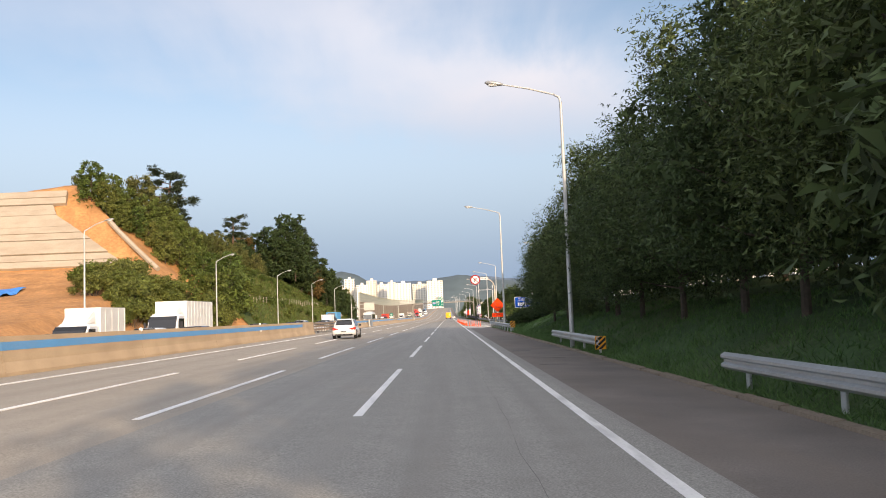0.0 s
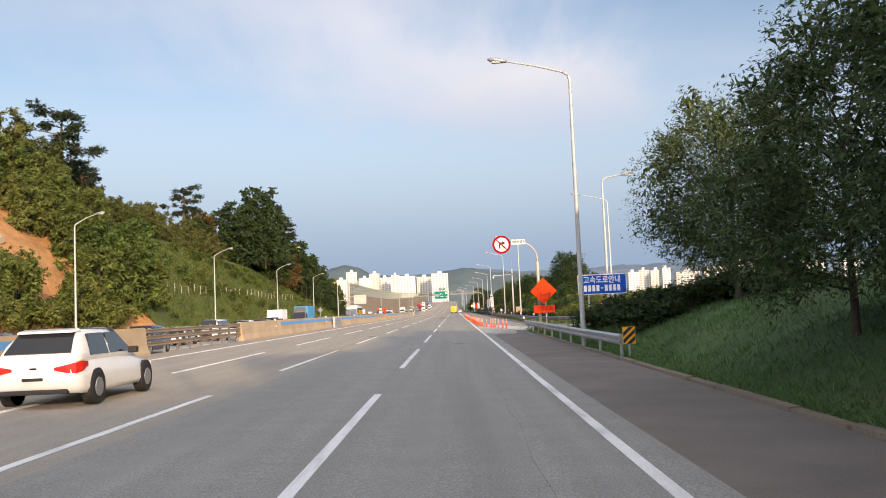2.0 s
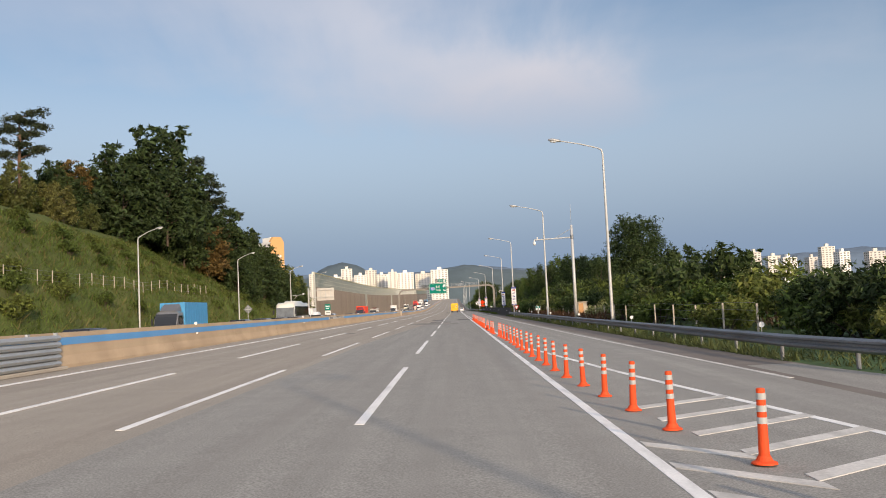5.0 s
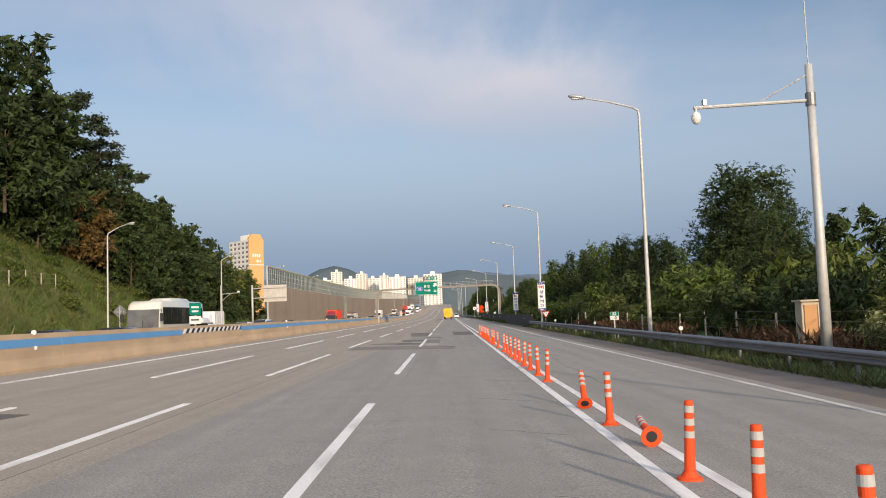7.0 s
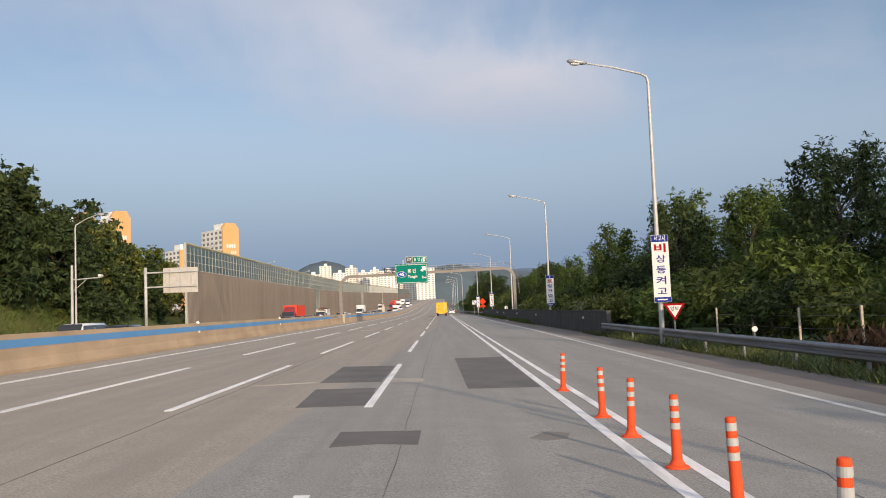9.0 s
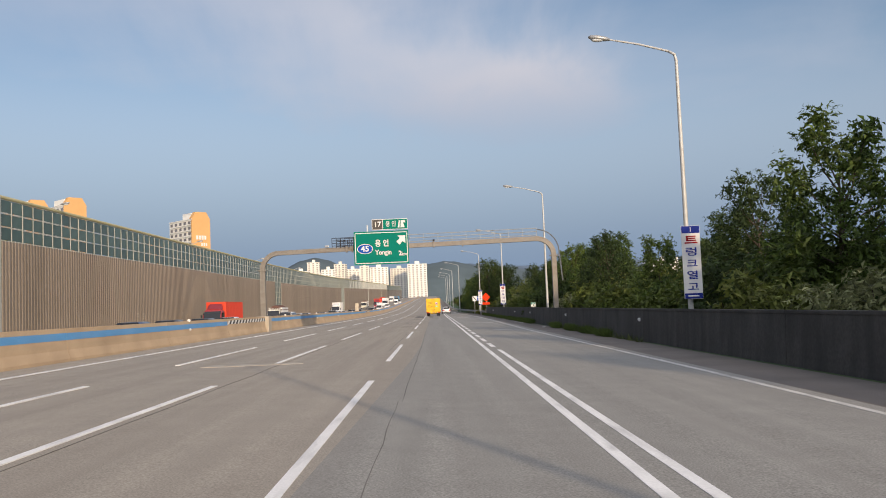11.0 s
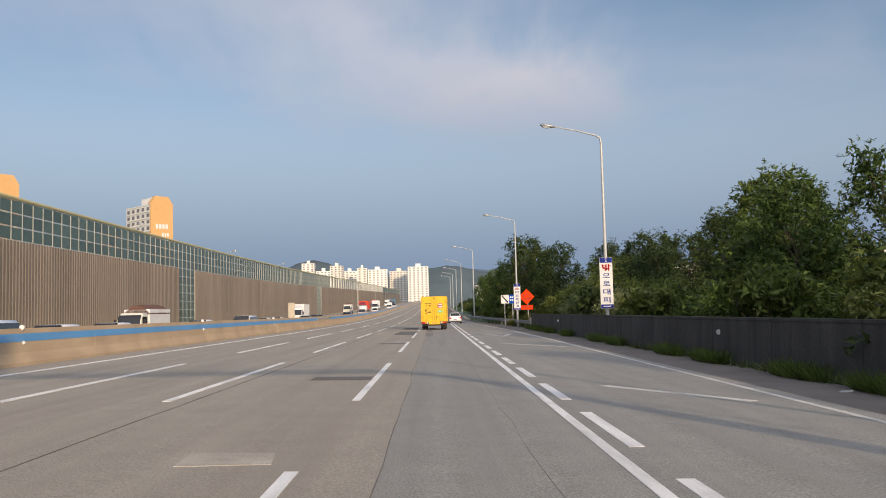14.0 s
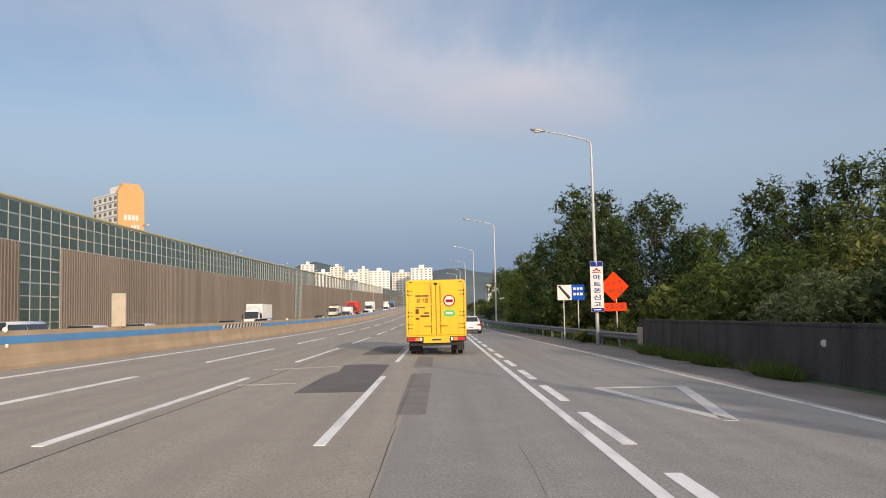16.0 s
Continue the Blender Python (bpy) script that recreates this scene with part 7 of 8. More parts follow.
    if kind == "hatch":
        part("roof_panel", loft(bmesh.new(), [(yb + 0.15, wt * 0.80, wt * 0.78, h - 0.04, h - 0.004), ((yb + yc) / 2, wt * 0.86, wt * 0.84, h - 0.03, h + 0.014), (yc, wt * 0.82, wt * 0.80, h - 0.04, h - 0.004)]), M_GLASS_DARK, ob, "black glass roof")
        part("spoiler", loft(bmesh.new(), [(rear + slope * 0.62, wt * 0.86, wt * 0.82, h - 0.075, h - 0.03), (rear + slope * 1.1, wt * 0.92, wt * 0.88, h - 0.06, h + 0.005)]), p, ob)
    if roof_box:
        part("roof_box", loft(bmesh.new(), [(1.2, 0.25, 0.2, h + 0.06, h + 0.2), (1.4, 0.42, 0.36, h + 0.05, h + 0.42), (3.0, 0.42, 0.36, h + 0.05, h + 0.44), (3.4, 0.25, 0.18, h + 0.06, h + 0.2)]), M_CAR["white"], ob)
        for y in (1.6, 2.8):
            part("roof_bar", box(bmesh.new(), -0.6, 0.6, y - 0.03, y + 0.03, h - 0.03, h + 0.07), M_UNDER, ob)
    return ob


def lorry(cab_paint, cargo, label, length=5.2, height=2.6, width=1.75, cab_h=2.0, box_z=0.85, group="", roof=True, tarp=False, name="truck"):
    """A forward-control lorry, nose along y."""
    ob = hub(name, label, "truck", group=group)
    cab_l = 1.7 if width < 2.0 else 2.1
    p = M_CAR[cab_paint]
    w = width / 2
    c0 = length - cab_l
    part("cab", loft(bmesh.new(), [(c0, w * 0.97, w * 0.90, 0.42, cab_h), (length - 0.75, w * 0.97, w * 0.90, 0.42, cab_h), (length - 0.30, w * 0.97, w * 0.92, 0.42, cab_h * 0.80), (length, w * 0.94, w * 0.90, 0.42, cab_h * 0.52)]), p, ob)
    ws = bmesh.new()
    a, b = (length - 0.015, cab_h * 0.55), (length - 0.56, cab_h * 0.93)
    prism(ws, [a, (length - 0.31, cab_h * 0.83), b, (b[0] - 0.05, b[1] - 0.03), (a[0] - 0.08, a[1])], -w * 0.84, w * 0.84, "x")
    for v in ws.verts:
        v.co.y += 0.06
    part("windscreen", ws, M_GLASS_DARK, ob)
    for s in (-1, 1):
        part("side_window", box(bmesh.new(), s * w * 0.93, s * (w * 0.985), c0 + 0.5, length - 0.5, cab_h * 0.58, cab_h * 0.86), M_GLASS_DARK, ob)
        part("headlamp", box(bmesh.new(), s * w * 0.85, s * w * 0.5, length - 0.06, length + 0.03, 0.62, 0.82, 0.02), M_HEAD, ob)
        part("mirror", box(bmesh.new(), s * (w + 0.06), s * (w + 0.26), length - 0.42, length - 0.34, cab_h * 0.56, cab_h * 0.78, 0.02), M_UNDER, ob)
        r = 0.34 if width < 2 else 0.5
        for y in ((length - 0.95), 1.0) + ((2.2, 4.6) if length > 9 else ()):
            wheel(ob, s * (w - 0.16), y, r, 0.24)
    part("bumper", box(bmesh.new(), -w * 0.97, w * 0.97, length - 0.2, length + 0.06, 0.32, 0.58, 0.03), M_UNDER if cab_paint != "white" else p, ob)
    part("chassis", box(bmesh.new(), -w * 0.5, w * 0.5, 0.1, length - 0.6, 0.5, box_z), M_UNDER, ob)
    if roof and height > cab_h + 0.35:
        part("wind_deflector", loft(bmesh.new(), [(c0 + 0.1, w * 0.8, w * 0.72, cab_h - 0.05, min(height, cab_h + 0.75)), (length - 0.85, w * 0.7, w * 0.6, cab_h - 0.05, cab_h + 0.12)]), p, ob)
    b1 = c0 - 0.12
    cargo_box = part("cargo_box", box(bmesh.new(), -w, w, 0.0, b1, box_z, height - (0.35 if tarp else 0), 0.025), cargo, ob)
    if tarp:
        part("tarpaulin", loft(bmesh.new(), [(0.0, w * 1.03, w * 0.55, height - 0.9, height), (b1 * 0.5, w * 1.04, w * 0.6, height - 0.9, height + 0.12), (b1, w * 1.03, w * 0.55, height - 0.9, height - 0.05)]), M_TARP, ob)
    else:
        for s in (-1, 1):
            for k in range(int(b1 / 0.85) + 1):
                part("rib", box(bmesh.new(), s * w, s * (w + 0.018), 0.02 + k * 0.85, 0.10 + k * 0.85, box_z + 0.05, height - 0.05), cargo, cargo_box)
    return ob


def bus(label):
    ob = hub("bus", label, "bus")
    L, w, h = 11.0, 1.24, 3.5
    part("body", loft(bmesh.new(), [(0, w * 0.94, w * 0.90, 0.42, h * 0.95), (0.25, w, w * 0.95, 0.35, h), (L - 0.9, w, w * 0.95, 0.35, h), (L - 0.4, w, w * 0.93, 0.35, h * 0.965), (L - 0.15, w * 0.985, w * 0.90, 0.35, h * 0.88), (L, w * 0.94, w * 0.92, 0.38, h * 0.45)]), M_CAR["cream"], ob, smooth=True)
    ws = bmesh.new()
    prism(ws, [(L + 0.03, 1.50), (L - 0.08, 2.80), (L - 0.36, 3.16), (L - 0.5, 3.16), (L - 0.5, 1.5)], -w * 0.90, w * 0.90, "x")
    screen = part("windscreen", ws, M_GLASS_GREY, ob)
    part("pillar", box(bmesh.new(), -0.02, 0.02, L - 0.06, L + 0.035, 1.5, 2.1), M_UNDER, screen)
    for s in (-1, 1):
        part("wiper", tube(bmesh.new(), [(s * 0.15, L + 0.06, 1.28), (s * 0.75, L + 0.0, 1.75)], 0.018, 6), M_UNDER, screen)
    part("destination_board", box(bmesh.new(), -0.75, 0.75, L - 0.42, L - 0.30, 3.05, 3.22, 0.02), M_UNDER, ob)
    part("grille", box(bmesh.new(), -0.6, 0.6, L - 0.02, L + 0.035, 0.72, 0.98, 0.02), M_UNDER, ob)
    part("waist_band", box(bmesh.new(), -w * 0.95, w * 0.95, L - 0.03, L + 0.03, 1.16, 1.27, 0.015), M_UNDER, ob)
    for s in (-1, 1):
        part("side_glass", box(bmesh.new(), s * (w * 0.93), s * (w + 0.008), 0.55, L - 0.75, 1.75, 3.02, 0.03), M_GLASS_DARK, ob)
        for k in range(8):
            part("window_bar", box(bmesh.new(), s * (w - 0.02), s * (w + 0.016), 0.62 + 1.31 * k, 0.68 + 1.31 * k, 1.75, 3.02), M_UNDER, ob)
        part("skirt_line", box(bmesh.new(), s * (w - 0.02), s * (w + 0.012), 0.4, L - 0.5, 1.02, 1.08), M_UNDER, ob)
        arm = part("mirror_arm", tube(bmesh.new(), [(s * (w - 0.1), L - 0.1, 2.78), (s * (w + 0.12), L + 0.12, 2.82), (s * (w + 0.18), L + 0.22, 2.6)], 0.022, 8), M_UNDER, ob)
        part("mirror", box(bmesh.new(), s * (w + 0.06), s * (w + 0.30), L + 0.14, L + 0.26, 2.02, 2.58, 0.04), M_UNDER, arm)
        part("headlamp", box(bmesh.new(), s * w * 0.90, s * w * 0.52, L - 0.12, L + 0.045, 0.68, 0.94, 0.04), M_HEAD, ob)
        part("turn_lamp", box(bmesh.new(), s * w * 0.955, s * w * 0.905, L - 0.16, L + 0.0, 0.68, 0.94, 0.02), M_AMBER, ob)
        for y in (2.4, L - 2.4):
            wheel(ob, s * (w - 0.16), y, 0.48, 0.28)
    part("roof_unit", loft(bmesh.new(), [(2.6, 0.72, 0.60, h - 0.03, h + 0.10), (3.0, 0.90, 0.74, h - 0.03, h + 0.24), (7.0, 0.90, 0.74, h - 0.03, h + 0.24), (7.8, 0.80, 0.62, h - 0.03, h + 0.06)]), M_CAR["cream"], ob, smooth=True)
    part("bumper", box(bmesh.new(), -w * 0.96, w * 0.96, L - 0.1, L + 0.07, 0.35, 0.62, 0.05), M_CAR["cream"], ob)
    plate_tag = part("number_plate", box(bmesh.new(), -0.26, 0.26, L + 0.065, L + 0.08, 0.42, 0.54), M_YELLOW, ob)
    part("bar", box(bmesh.new(), -0.2, 0.2, L + 0.078, L + 0.086, 0.45, 0.51), M_UNDER, plate_tag)
    return ob


# board on a post at the median and the back of a diamond sign across the road
km = hub("distance_board", "green board over a white plate on a median post", "road sign")
plate(km, "green_field", -13.28, -12.62, 2.05, 2.75, 205.0, M_GREEN)
plate(km, "white_plate", -13.28, -12.62, 1.55, 2.0, 205.0, M_WHITE, corner=0.02)
bar(km, -13.18, -12.72, 2.45, 2.56, 204.996, M_WHITE)
bar(km, -13.14, -12.76, 2.22, 2.32, 204.996, M_WHITE)
bar(km, -13.18, -12.72, 1.74, 1.82, 204.996, M_BLACK)
post(km, -12.95, 205.06, 0.9, 2.7, 0.045)
back = hub("diamond_sign", "grey back of a diamond road sign on a post", "road sign")
part("sign_back", prism(bmesh.new(), [(-30.2, 3.6), (-29.5, 2.9), (-30.2, 2.2), (-30.9, 2.9)], 239.0, 239.03, "y"), M_STEEL_DULL, back)
part("brace", box(bmesh.new(), -30.6, -29.8, 238.96, 239.0, 2.86, 2.94), M_STEEL, back)
post(back, -30.2, 238.93, 0.0, 3.4, 0.045)

# yellow box lorry ahead in our lane
van = hub("box_truck", "bright yellow box truck seen from behind in the lane", "truck")
VW, Z0, Z1 = 1.26, 0.80, 3.14
part("cargo_box", box(bmesh.new(), -VW, VW, 0.03, 6.3, Z0, Z1, 0.13), M_YELLOW, van)
M_YELLOW_WORN = surface("truck_yellow_grimy", (0.34, 0.19, 0.015), 0.55, var=0.2, fine=6, coarse=1.5)
for s in (-1, 1):
    part("corner_post", box(bmesh.new(), s * VW, s * (VW - 0.09), -0.03, 0.06, Z0 - 0.05, Z1 - 0.13, 0.03), M_YELLOW, van)
    door = part("rear_door", box(bmesh.new(), s * 0.018, s * (VW - 0.10), -0.01, 0.04, Z0 + 0.04, Z1 - 0.12, 0.015), M_YELLOW, van)
    part("gasket", box(bmesh.new(), s * (VW - 0.11), s * (VW - 0.085), -0.014, 0.03, Z0 + 0.04, Z1 - 0.14), M_YELLOW_WORN, door)
    part("gasket", box(bmesh.new(), s * 0.002, s * 0.022, -0.016, 0.03, Z0 + 0.04, Z1 - 0.14), M_YELLOW_WORN, door)
    rod = part("lock_rod", tube(bmesh.new(), [(s * 0.19, -0.035, Z0 - 0.02), (s * 0.19, -0.035, Z1 - 0.14)], 0.018, 8), M_YELLOW_WORN, door)
    for z in (Z0 + 0.02, 1.3, 2.1, Z1 - 0.24):
        part("rod_bracket", box(bmesh.new(), s * 0.135, s * 0.245, -0.058, -0.008, z, z + 0.07, 0.01), M_YELLOW, door)
    part("handle", box(bmesh.new(), s * 0.18, s * 0.50, -0.06, -0.03, 1.20, 1.25, 0.01), M_YELLOW_WORN, door)
    part("handle_plate", box(bmesh.new(), s * 0.34, s * 0.42, -0.045, -0.008, 1.15, 1.30, 0.01), M_YELLOW, door)
    for z in (Z0 + 0.32, 1.62, Z1 - 0.62):
        for o in (0.0, 0.16):
            part("hinge", box(bmesh.new(), s * (VW - 0.30), s * (VW - 0.14), -0.035, 0.0, z + o, z + o + 0.035, 0.01), M_YELLOW_WORN, door)
            part("hinge_pin", box(bmesh.new(), s * (VW - 0.12), s * (VW - 0.07), -0.045, 0.0, z + o - 0.02, z + o + 0.06, 0.01), M_UNDER, door)
    part("marker_lamp", box(bmesh.new(), s * (VW - 0.26), s * (VW - 0.16), -0.04, 0.0, Z1 - 0.09, Z1 - 0.05), M_UNDER, van)
    lampset = part("tail_lamp", box(bmesh.new(), s * (VW - 0.02), s * (VW - 0.72), -0.06, 0.06, 0.58, 0.78, 0.02), M_UNDER, van)
    for a, b, m in ((0.05, 0.34, M_TAIL), (0.36, 0.54, M_AMBER), (0.56, 0.64, M_HEAD)):
        part("lens", box(bmesh.new(), s * (VW - a - 0.02), s * (VW - b - 0.02), -0.075, -0.05, 0.61, 0.75, 0.01), m, lampset)
    for o in (0.0, 0.27):
        wheel(van, s * (VW - 0.25 - o), 1.5, 0.40, 0.22)
    wheel(van, s * (VW - 0.25), 6.9, 0.40, 0.22)
    part("mud_flap", box(bmesh.new(), s * (VW - 0.08), s * (VW - 0.62), 0.95, 0.98, 0.16, 0.6), M_UNDER, van)
part("header_rail", prism(bmesh.new(), [(-VW, Z1 - 0.13), (VW, Z1 - 0.13), (VW - 0.02, Z1 - 0.07), (VW - 0.06, Z1 - 0.02), (VW - 0.13, Z1 + 0.012), (-VW + 0.13, Z1 + 0.012), (-VW + 0.06, Z1 - 0.02), (-VW + 0.02, Z1 - 0.07)], -0.03, 0.05, "y"), M_YELLOW, van)
part("latch", box(bmesh.new(), -0.07, 0.07, -0.05, -0.02, Z1 - 0.19, Z1 - 0.10, 0.01), M_UNDER, van)
part("sill", box(bmesh.new(), -VW + 0.02, VW - 0.02, -0.03, 0.06, Z0 - 0.06, Z0 + 0.03, 0.015), M_YELLOW, van)
part("bumper", box(bmesh.new(), -0.55, 0.55, -0.05, 0.02, 0.52, 0.78, 0.015), M_YELLOW, van)
tag = part("number_plate", box(bmesh.new(), -0.26, 0.26, -0.06, -0.045, 0.58, 0.72), M_YELLOW, van)
part("bar", box(bmesh.new(), -0.2, 0.2, -0.065, -0.055, 0.62, 0.68), M_NAVY, tag)
part("under_guard", box(bmesh.new(), -VW + 0.1, VW - 0.1, 0.1, 0.2, 0.40, 0.52, 0.02), M_UNDER, van)
part("chassis", box(bmesh.new(), -0.45, 0.45, 0.2, 7.6, 0.45, Z0 - 0.02), M_UNDER, van)
part("cab", loft(bmesh.new(), [(6.45, 1.02, 0.98, 0.5, 2.3), (7.5, 1.02, 0.98, 0.5, 2.3), (8.1, 1.0, 0.95, 0.5, 1.5)]), M_CAR["white"], van)
M_BROWN = surface("print_brown", (0.10, 0.04, 0.01), 0.5, var=0.05)
words("참기름", 0.2, M_BROWN, van, (-0.56, -0.018, 2.28), 0.5, bold=0.002)
bar(van, -0.86, -0.30, 2.46, 2.52, -0.014, M_BROWN)
bar(van, -0.86, -0.44, 1.98, 2.02, -0.014, M_BROWN)
for x0, x1, z0, z1 in ((-0.86, -0.72, 1.74, 1.94), (-0.66, -0.28, 1.60, 1.68), (-0.50, -0.30, 1.74, 1.80), (-0.86, -0.7, 1.5, 1.58)):
    bar(van, x0, x1, z0, z1, -0.014, M_BROWN)
ring = part("logo_ring", disc(bmesh.new(), 0.56, -0.02, 2.27, 0.25, 0.012, 28), M_RED, van)
part("logo_field", disc(bmesh.new(), 0.56, -0.026, 2.27, 0.20, 0.01, 28), M_WHITE, ring)
part("logo_mark", box(bmesh.new(), 0.41, 0.71, -0.032, -0.024, 2.20, 2.32, 0.003), M_RED, ring)
patchy = part("logo_patch", prism(bmesh.new(), [(0.56 + 0.23 * math.copysign(abs(math.cos(a)) ** 0.6, math.cos(a)), 1.74 + 0.14 * math.copysign(abs(math.sin(a)) ** 0.6, math.sin(a))) for a in [math.pi * k / 14 for k in range(28)]], -0.02, 0.0, "y"), surface("print_green", (0.10, 0.42, 0.12), 0.5, var=0.05), van)
part("logo_bar", box(bmesh.new(), 0.42, 0.70, -0.026, -0.018, 1.72, 1.79), M_WHITE, patchy)
van.matrix_basis = pose(1.43, 405.0, gz(1.3, 405))

hatch = car("white", "white hatchback with dark windows and red tail lamps", "hatch")
hatch.matrix_basis = pose(-6.35, 50.5, gz(-6.2, 50))
ahead = car("white", "white hatchback in the merging lane past the truck", "hatch")
ahead.matrix_basis = pose(4.25, 443, gz(4.25, 443))

# slow traffic in the opposite lanes, noses towards us
fleet = {
    "box_small": lorry("white", M_BOX_WHITE, "small white box truck in the slow opposite traffic", 5.0, 2.75, 1.8, 1.98, 0.8, "opposite traffic"),
    "box_big": lorry("white", M_BOX_WHITE, "large white box truck in the slow opposite traffic", 9.5, 3.7, 2.45, 2.7, 1.1, "opposite traffic"),
    "red": lorry("maroon", M_BOX_RED, "maroon lorry carrying a red shipping container", 12.0, 3.75, 2.48, 2.75, 1.25, "opposite traffic"),
    "blue": lorry("grey", M_BOX_BLUE, "grey lorry with a bright blue cargo box", 10.0, 3.8, 2.48, 2.9, 1.15, "opposite traffic"),
    "tarp": lorry("cream", M_BOX_WHITE, "lorry with a brown tarpaulin over its load", 8.5, 3.3, 2.4, 2.6, 1.1, "opposite traffic", roof=False, tarp=True),
    "suv_white": car("white", "white sport utility car in the slow opposite traffic", "suv", "opposite traffic"),
    "suv_box": car("white", "white car with a white roof box", "suv", "opposite traffic", True),
    "suv_navy": car("navy", "dark blue sport utility car in the slow opposite traffic", "suv", "opposite traffic"),
    "suv_black": car("black", "black sport utility car in the slow opposite traffic", "suv", "opposite traffic"),
    "van_white": car("white", "white passenger van in the slow opposite traffic", "van", "opposite traffic"),
    "sedan": car("silver", "silver saloon in the slow opposite traffic", "sedan", "opposite traffic"),
    "bus": bus("cream coach bus in the slow opposite traffic"),
}
queue = [("box_small", -16.5, 31.5), ("box_big", -20.0, 60), ("suv_navy", -16.3, 48.5), ("suv_white", -16.3, 39), ("van_white", -20.0, 114), ("suv_black", -16.3, 68.5), ("suv_navy", -16.3, 86),
         ("suv_white", -16.3, 109.3), ("sedan", -20, 104), ("suv_navy", -16.3, 116), ("suv_white", -16.3, 124), ("box_small", -20.0, 141), ("suv_black", -16.3, 150), ("blue", -26.5, 200), ("suv_navy", -16.3, 180), ("suv_navy", -16.3, 188), ("sedan", -20, 172), ("suv_black", -16.3, 196), ("suv_black", -16.3, 204),
         ("suv_box", -16.3, 220), ("box_small", -20, 235), ("suv_white", -16.3, 232), ("bus", -20.2, 228), ("suv_black", -16.3, 254), ("van_white", -20, 258), ("sedan", -16.3, 268), ("sedan", -16.3, 288), ("suv_navy", -16.3, 305), ("suv_black", -16.3, 312), ("suv_white", -16.3, 329), ("suv_black", -16.3, 320.5),
         ("red", -26.5, 373), ("van_white", -16.3, 359.5), ("suv_white", -16.3, 366), ("suv_white", -16.3, 373), ("tarp", -26.5, 411), ("suv_white", -16.3, 391), ("sedan", -16.3, 398), ("van_white", -16.3, 407), ("suv_white", -16.3, 414.5), ("suv_white", -16.3, 422), ("sedan", -16.3, 432), ("suv_black", -16.3, 444),
         ("box_big", -26.5, 507), ("suv_white", -16.3, 458), ("suv_black", -20, 478), ("suv_navy", -16.3, 500), ("red", -20, 590), ("box_small", -16.5, 540), ("box_big", -20, 640), ("tarp", -26, 600), ("box_small", -16.3, 660), ("red", -26, 720), ("suv_white", -16.3, 580), ("blue", -20, 760), ("van_white", -16.3, 700), ("box_big", -26, 820)]
used_kinds = set()
for kind, x, y in queue:
    m = pose(x, y, gz(x, y), 0, 0, 180)
    if kind in used_kinds:
        copy_thing(fleet[kind], m)
    else:
        fleet[kind].matrix_basis = m
        used_kinds.add(kind)

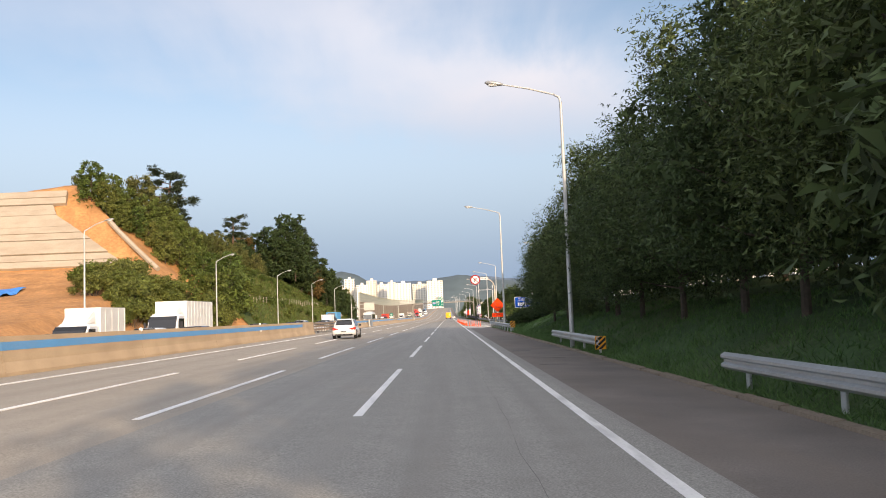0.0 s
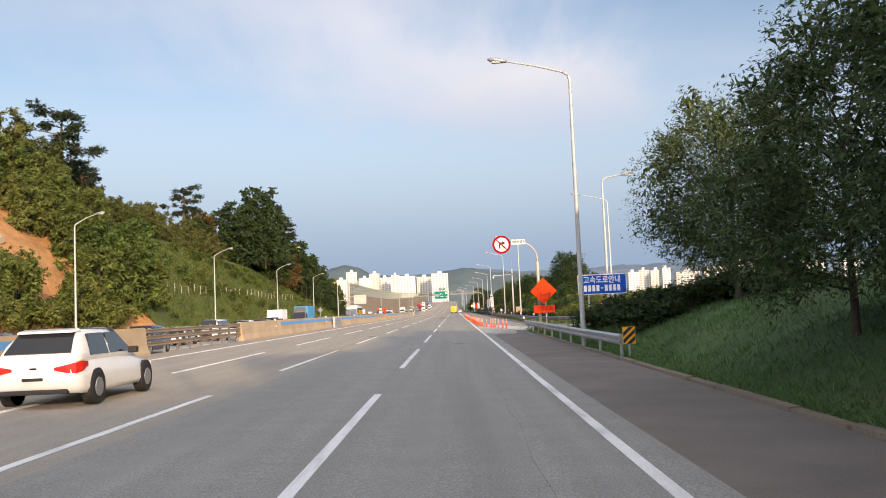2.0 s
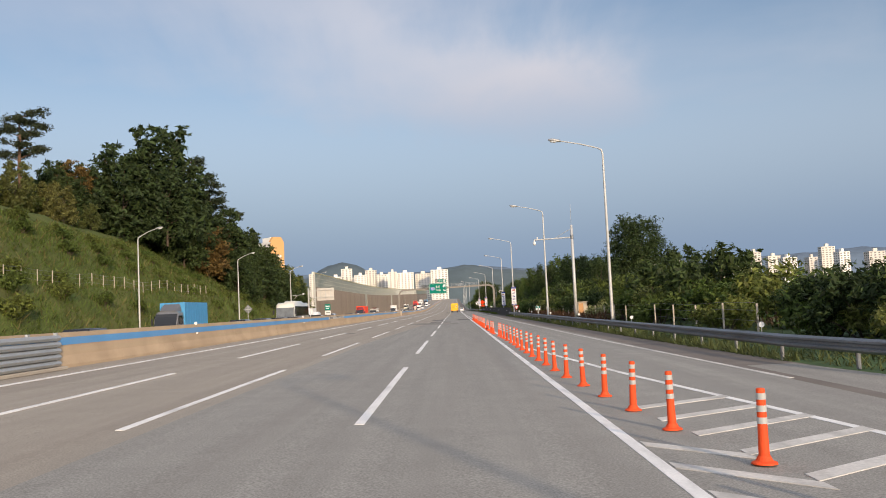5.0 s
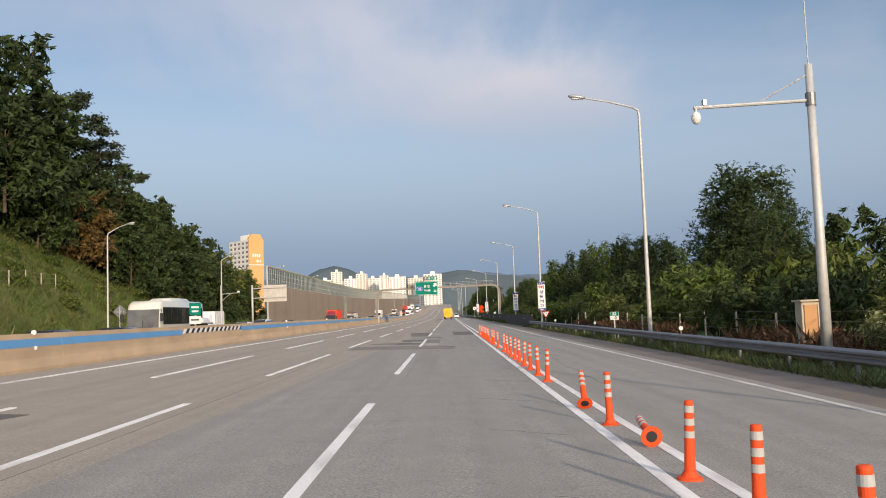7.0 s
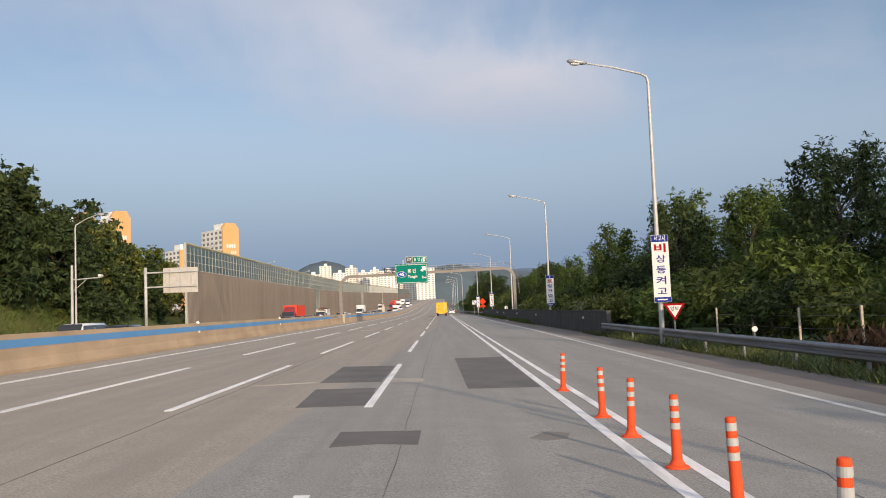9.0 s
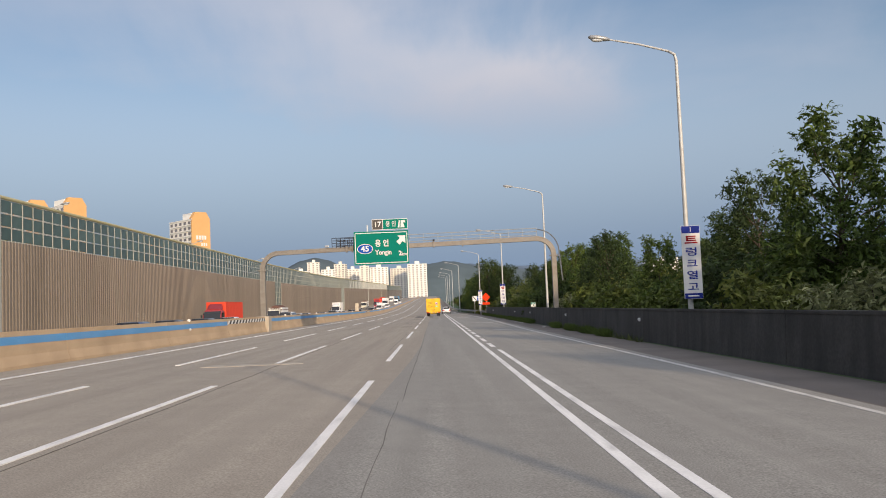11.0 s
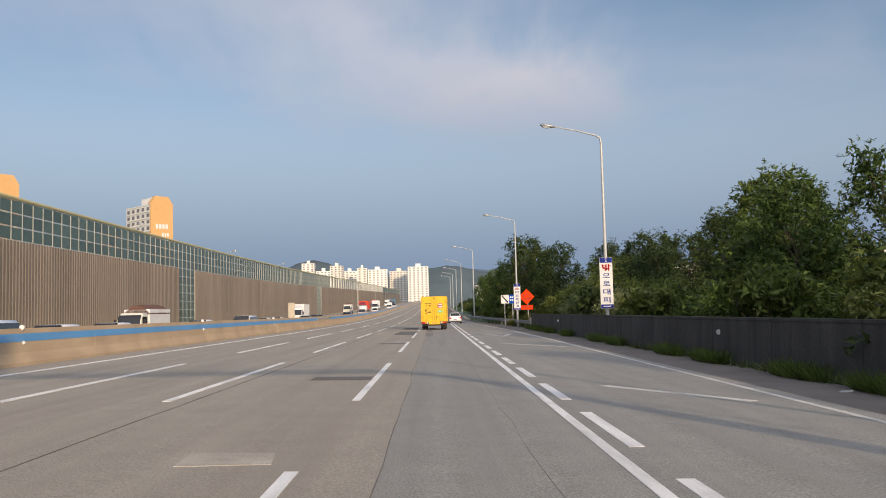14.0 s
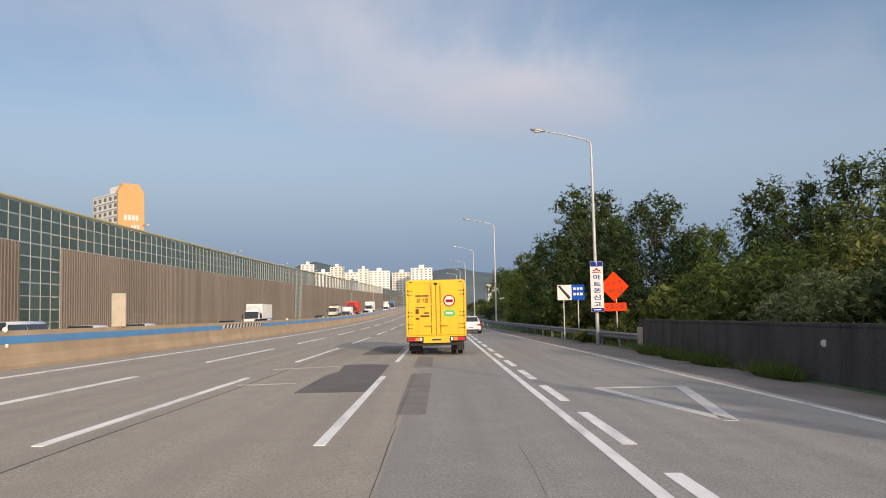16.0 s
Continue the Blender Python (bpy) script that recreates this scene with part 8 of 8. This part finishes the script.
# ---- buildings ----
def apartment(x, y, base, w, d, h, turn, material, label, floors=None, end=None, gable=False, group="", single=False):
    """A slab block with its rows of windows, stair towers and roof boxes."""
    ob = hub("apartment_building", label, "building", pose(x, y, base, 0, 0, turn), group)
    part("wall", box(bmesh.new(), -w / 2, w / 2, -d / 2, d / 2, 0, h), material, ob)
    if end:
        part("end_wall", box(bmesh.new(), -w / 2 - 0.15, w / 2 + 0.15, -d / 2 - 0.25, -d / 2 + 0.6, 0, h + 0.6), end, ob)
        if gable:
            part("gable", prism(bmesh.new(), [(-w / 2 - 0.15, h + 0.6), (w / 2 + 0.15, h + 0.6), (w * 0.30, h + 4.2), (-w * 0.30, h + 4.2)], -d / 2 - 0.25, -d / 2 + 2.5, "y"), end, ob)
            for k in range(4):
                part("bar", box(bmesh.new(), -w * 0.28 + k * w * 0.15, -w * 0.28 + k * w * 0.15 + w * 0.11, -d / 2 - 0.33, -d / 2 - 0.24, h * 0.80, h * 0.84), M_WHITE, ob)
            for k in range(3):
                part("bar", box(bmesh.new(), k * w * 0.12, k * w * 0.12 + w * 0.08, -d / 2 - 0.33, -d / 2 - 0.24, h * 0.735, h * 0.765), M_WHITE, ob)
            part("band", box(bmesh.new(), -w / 2 - 0.17, w / 2 + 0.17, -d / 2 - 0.30, -d / 2 - 0.24, h * 0.70, h * 0.71), M_WHITE, ob)
    part("parapet", box(bmesh.new(), -w / 2 - 0.2, w / 2 + 0.2, -d / 2 - 0.2, d / 2 + 0.2, h, h + 0.5), material, ob)
    part("stair_tower", box(bmesh.new(), -w * 0.12, w * 0.12, -d * 0.2, d * 0.2, h, h + 4.5), material, ob)
    n = floors or int(h / 3)
    front, flank = [], []
    for k in range(1, n):
        z = k * h / n + 0.7
        m = max(2, int(w / 4.5))
        front += [(-w / 2 + (f + 0.5) * w / m, -d / 2, z, 0) for f in range(m)] if not end else []
        m = max(2, int(d / 4.5))
        flank += [(s * w / 2, -d / 2 + (f + 0.5) * d / m, z, 90) for f in range(m) for s in (-1, 1)]
    if single:
        pane = None
        for x1, y1, z1, r in front + flank:
            if pane is None:
                pane = part("window", box(bmesh.new(), -1.25, 1.25, -0.1, 0.1, 0, 1.5), M_APT_WINDOW, ob)
                pane.matrix_basis = pose(x1, y1, z1, 0, 0, r)
            else:
                share("window", pane.data, ob, pose(x1, y1, z1, 0, 0, r))
        for k in range(1, n):
            part("floor_slab", box(bmesh.new(), -w / 2 - 0.35, w / 2 + 0.1, -d / 2 + 0.65, d / 2, k * h / n - 0.12, k * h / n + 0.12), material, ob)
    else:
        grid = bmesh.new()
        for x1, y1, z1, r in front + flank:
            a, b = (1.25, 0.1) if r == 0 else (0.1, 1.25)
            box(grid, x1 - a, x1 + a, y1 - b, y1 + b, z1, z1 + 1.5)
        tagged(part("window_grid", grid, M_APT_WINDOW, ob), kind="stuff")
    return ob


apartment(-131, 724, 0, 10.7, 24, 53.5, 45, M_APT[1], "cream apartment block with an orange gable wall", 18, M_APT_ORANGE, True, "", True)
apartment(-180, 676, 0, 10.7, 28, 57, 48, M_APT[1], "cream apartment tower with an orange end wall", 19, M_APT_ORANGE, True, "", True)
apartment(-209, 700, 0, 11, 28, 60, 48, M_APT[1], "white apartment tower with an orange end wall further back", 20, M_APT_ORANGE, True)
apartment(-200, 644, 0, 11, 28, 50, 48, M_APT[0], "lower cream apartment block with an orange end", 17, M_APT_ORANGE, False)
apartment(-170, 770, 0, 9, 20, 46, 45, M_APT[1], "distant apartment block with an orange end wall", 16, M_APT_ORANGE, False)
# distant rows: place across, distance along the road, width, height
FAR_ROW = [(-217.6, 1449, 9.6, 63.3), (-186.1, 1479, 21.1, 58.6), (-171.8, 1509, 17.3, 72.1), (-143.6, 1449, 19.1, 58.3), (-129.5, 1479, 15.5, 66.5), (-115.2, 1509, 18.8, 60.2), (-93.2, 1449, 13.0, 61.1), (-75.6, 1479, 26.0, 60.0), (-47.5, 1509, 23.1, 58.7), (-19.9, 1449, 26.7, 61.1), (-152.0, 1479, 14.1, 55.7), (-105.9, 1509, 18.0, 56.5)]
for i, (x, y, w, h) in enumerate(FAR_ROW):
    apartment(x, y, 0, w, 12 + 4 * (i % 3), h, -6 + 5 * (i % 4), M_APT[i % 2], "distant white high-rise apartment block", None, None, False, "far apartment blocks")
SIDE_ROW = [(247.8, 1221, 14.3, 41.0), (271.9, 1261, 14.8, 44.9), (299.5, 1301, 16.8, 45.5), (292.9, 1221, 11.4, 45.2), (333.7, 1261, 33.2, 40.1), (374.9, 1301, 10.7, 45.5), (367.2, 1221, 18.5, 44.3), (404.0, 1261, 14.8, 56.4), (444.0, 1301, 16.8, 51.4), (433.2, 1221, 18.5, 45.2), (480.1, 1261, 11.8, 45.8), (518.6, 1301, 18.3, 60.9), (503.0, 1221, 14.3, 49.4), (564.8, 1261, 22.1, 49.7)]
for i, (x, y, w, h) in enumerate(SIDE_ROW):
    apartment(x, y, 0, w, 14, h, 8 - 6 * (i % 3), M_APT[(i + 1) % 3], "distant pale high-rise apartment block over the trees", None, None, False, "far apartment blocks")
shed = hub("roadside_building", "low white building beyond the trees", "building", pose(24, 640, 2, 0, 0, 0))
part("wall", box(bmesh.new(), -7, 7, 0, 12, -3, 8.6), M_APT[1], shed)
part("roof", box(bmesh.new(), -7.4, 7.4, -0.4, 12.4, 8.6, 9.1), M_APT[2], shed)
for k in range(4):
    part("window", box(bmesh.new(), -5.8 + 3.2 * k, -3.6 + 3.2 * k, -0.06, 0.05, 5, 7), M_APT_WINDOW, shed)
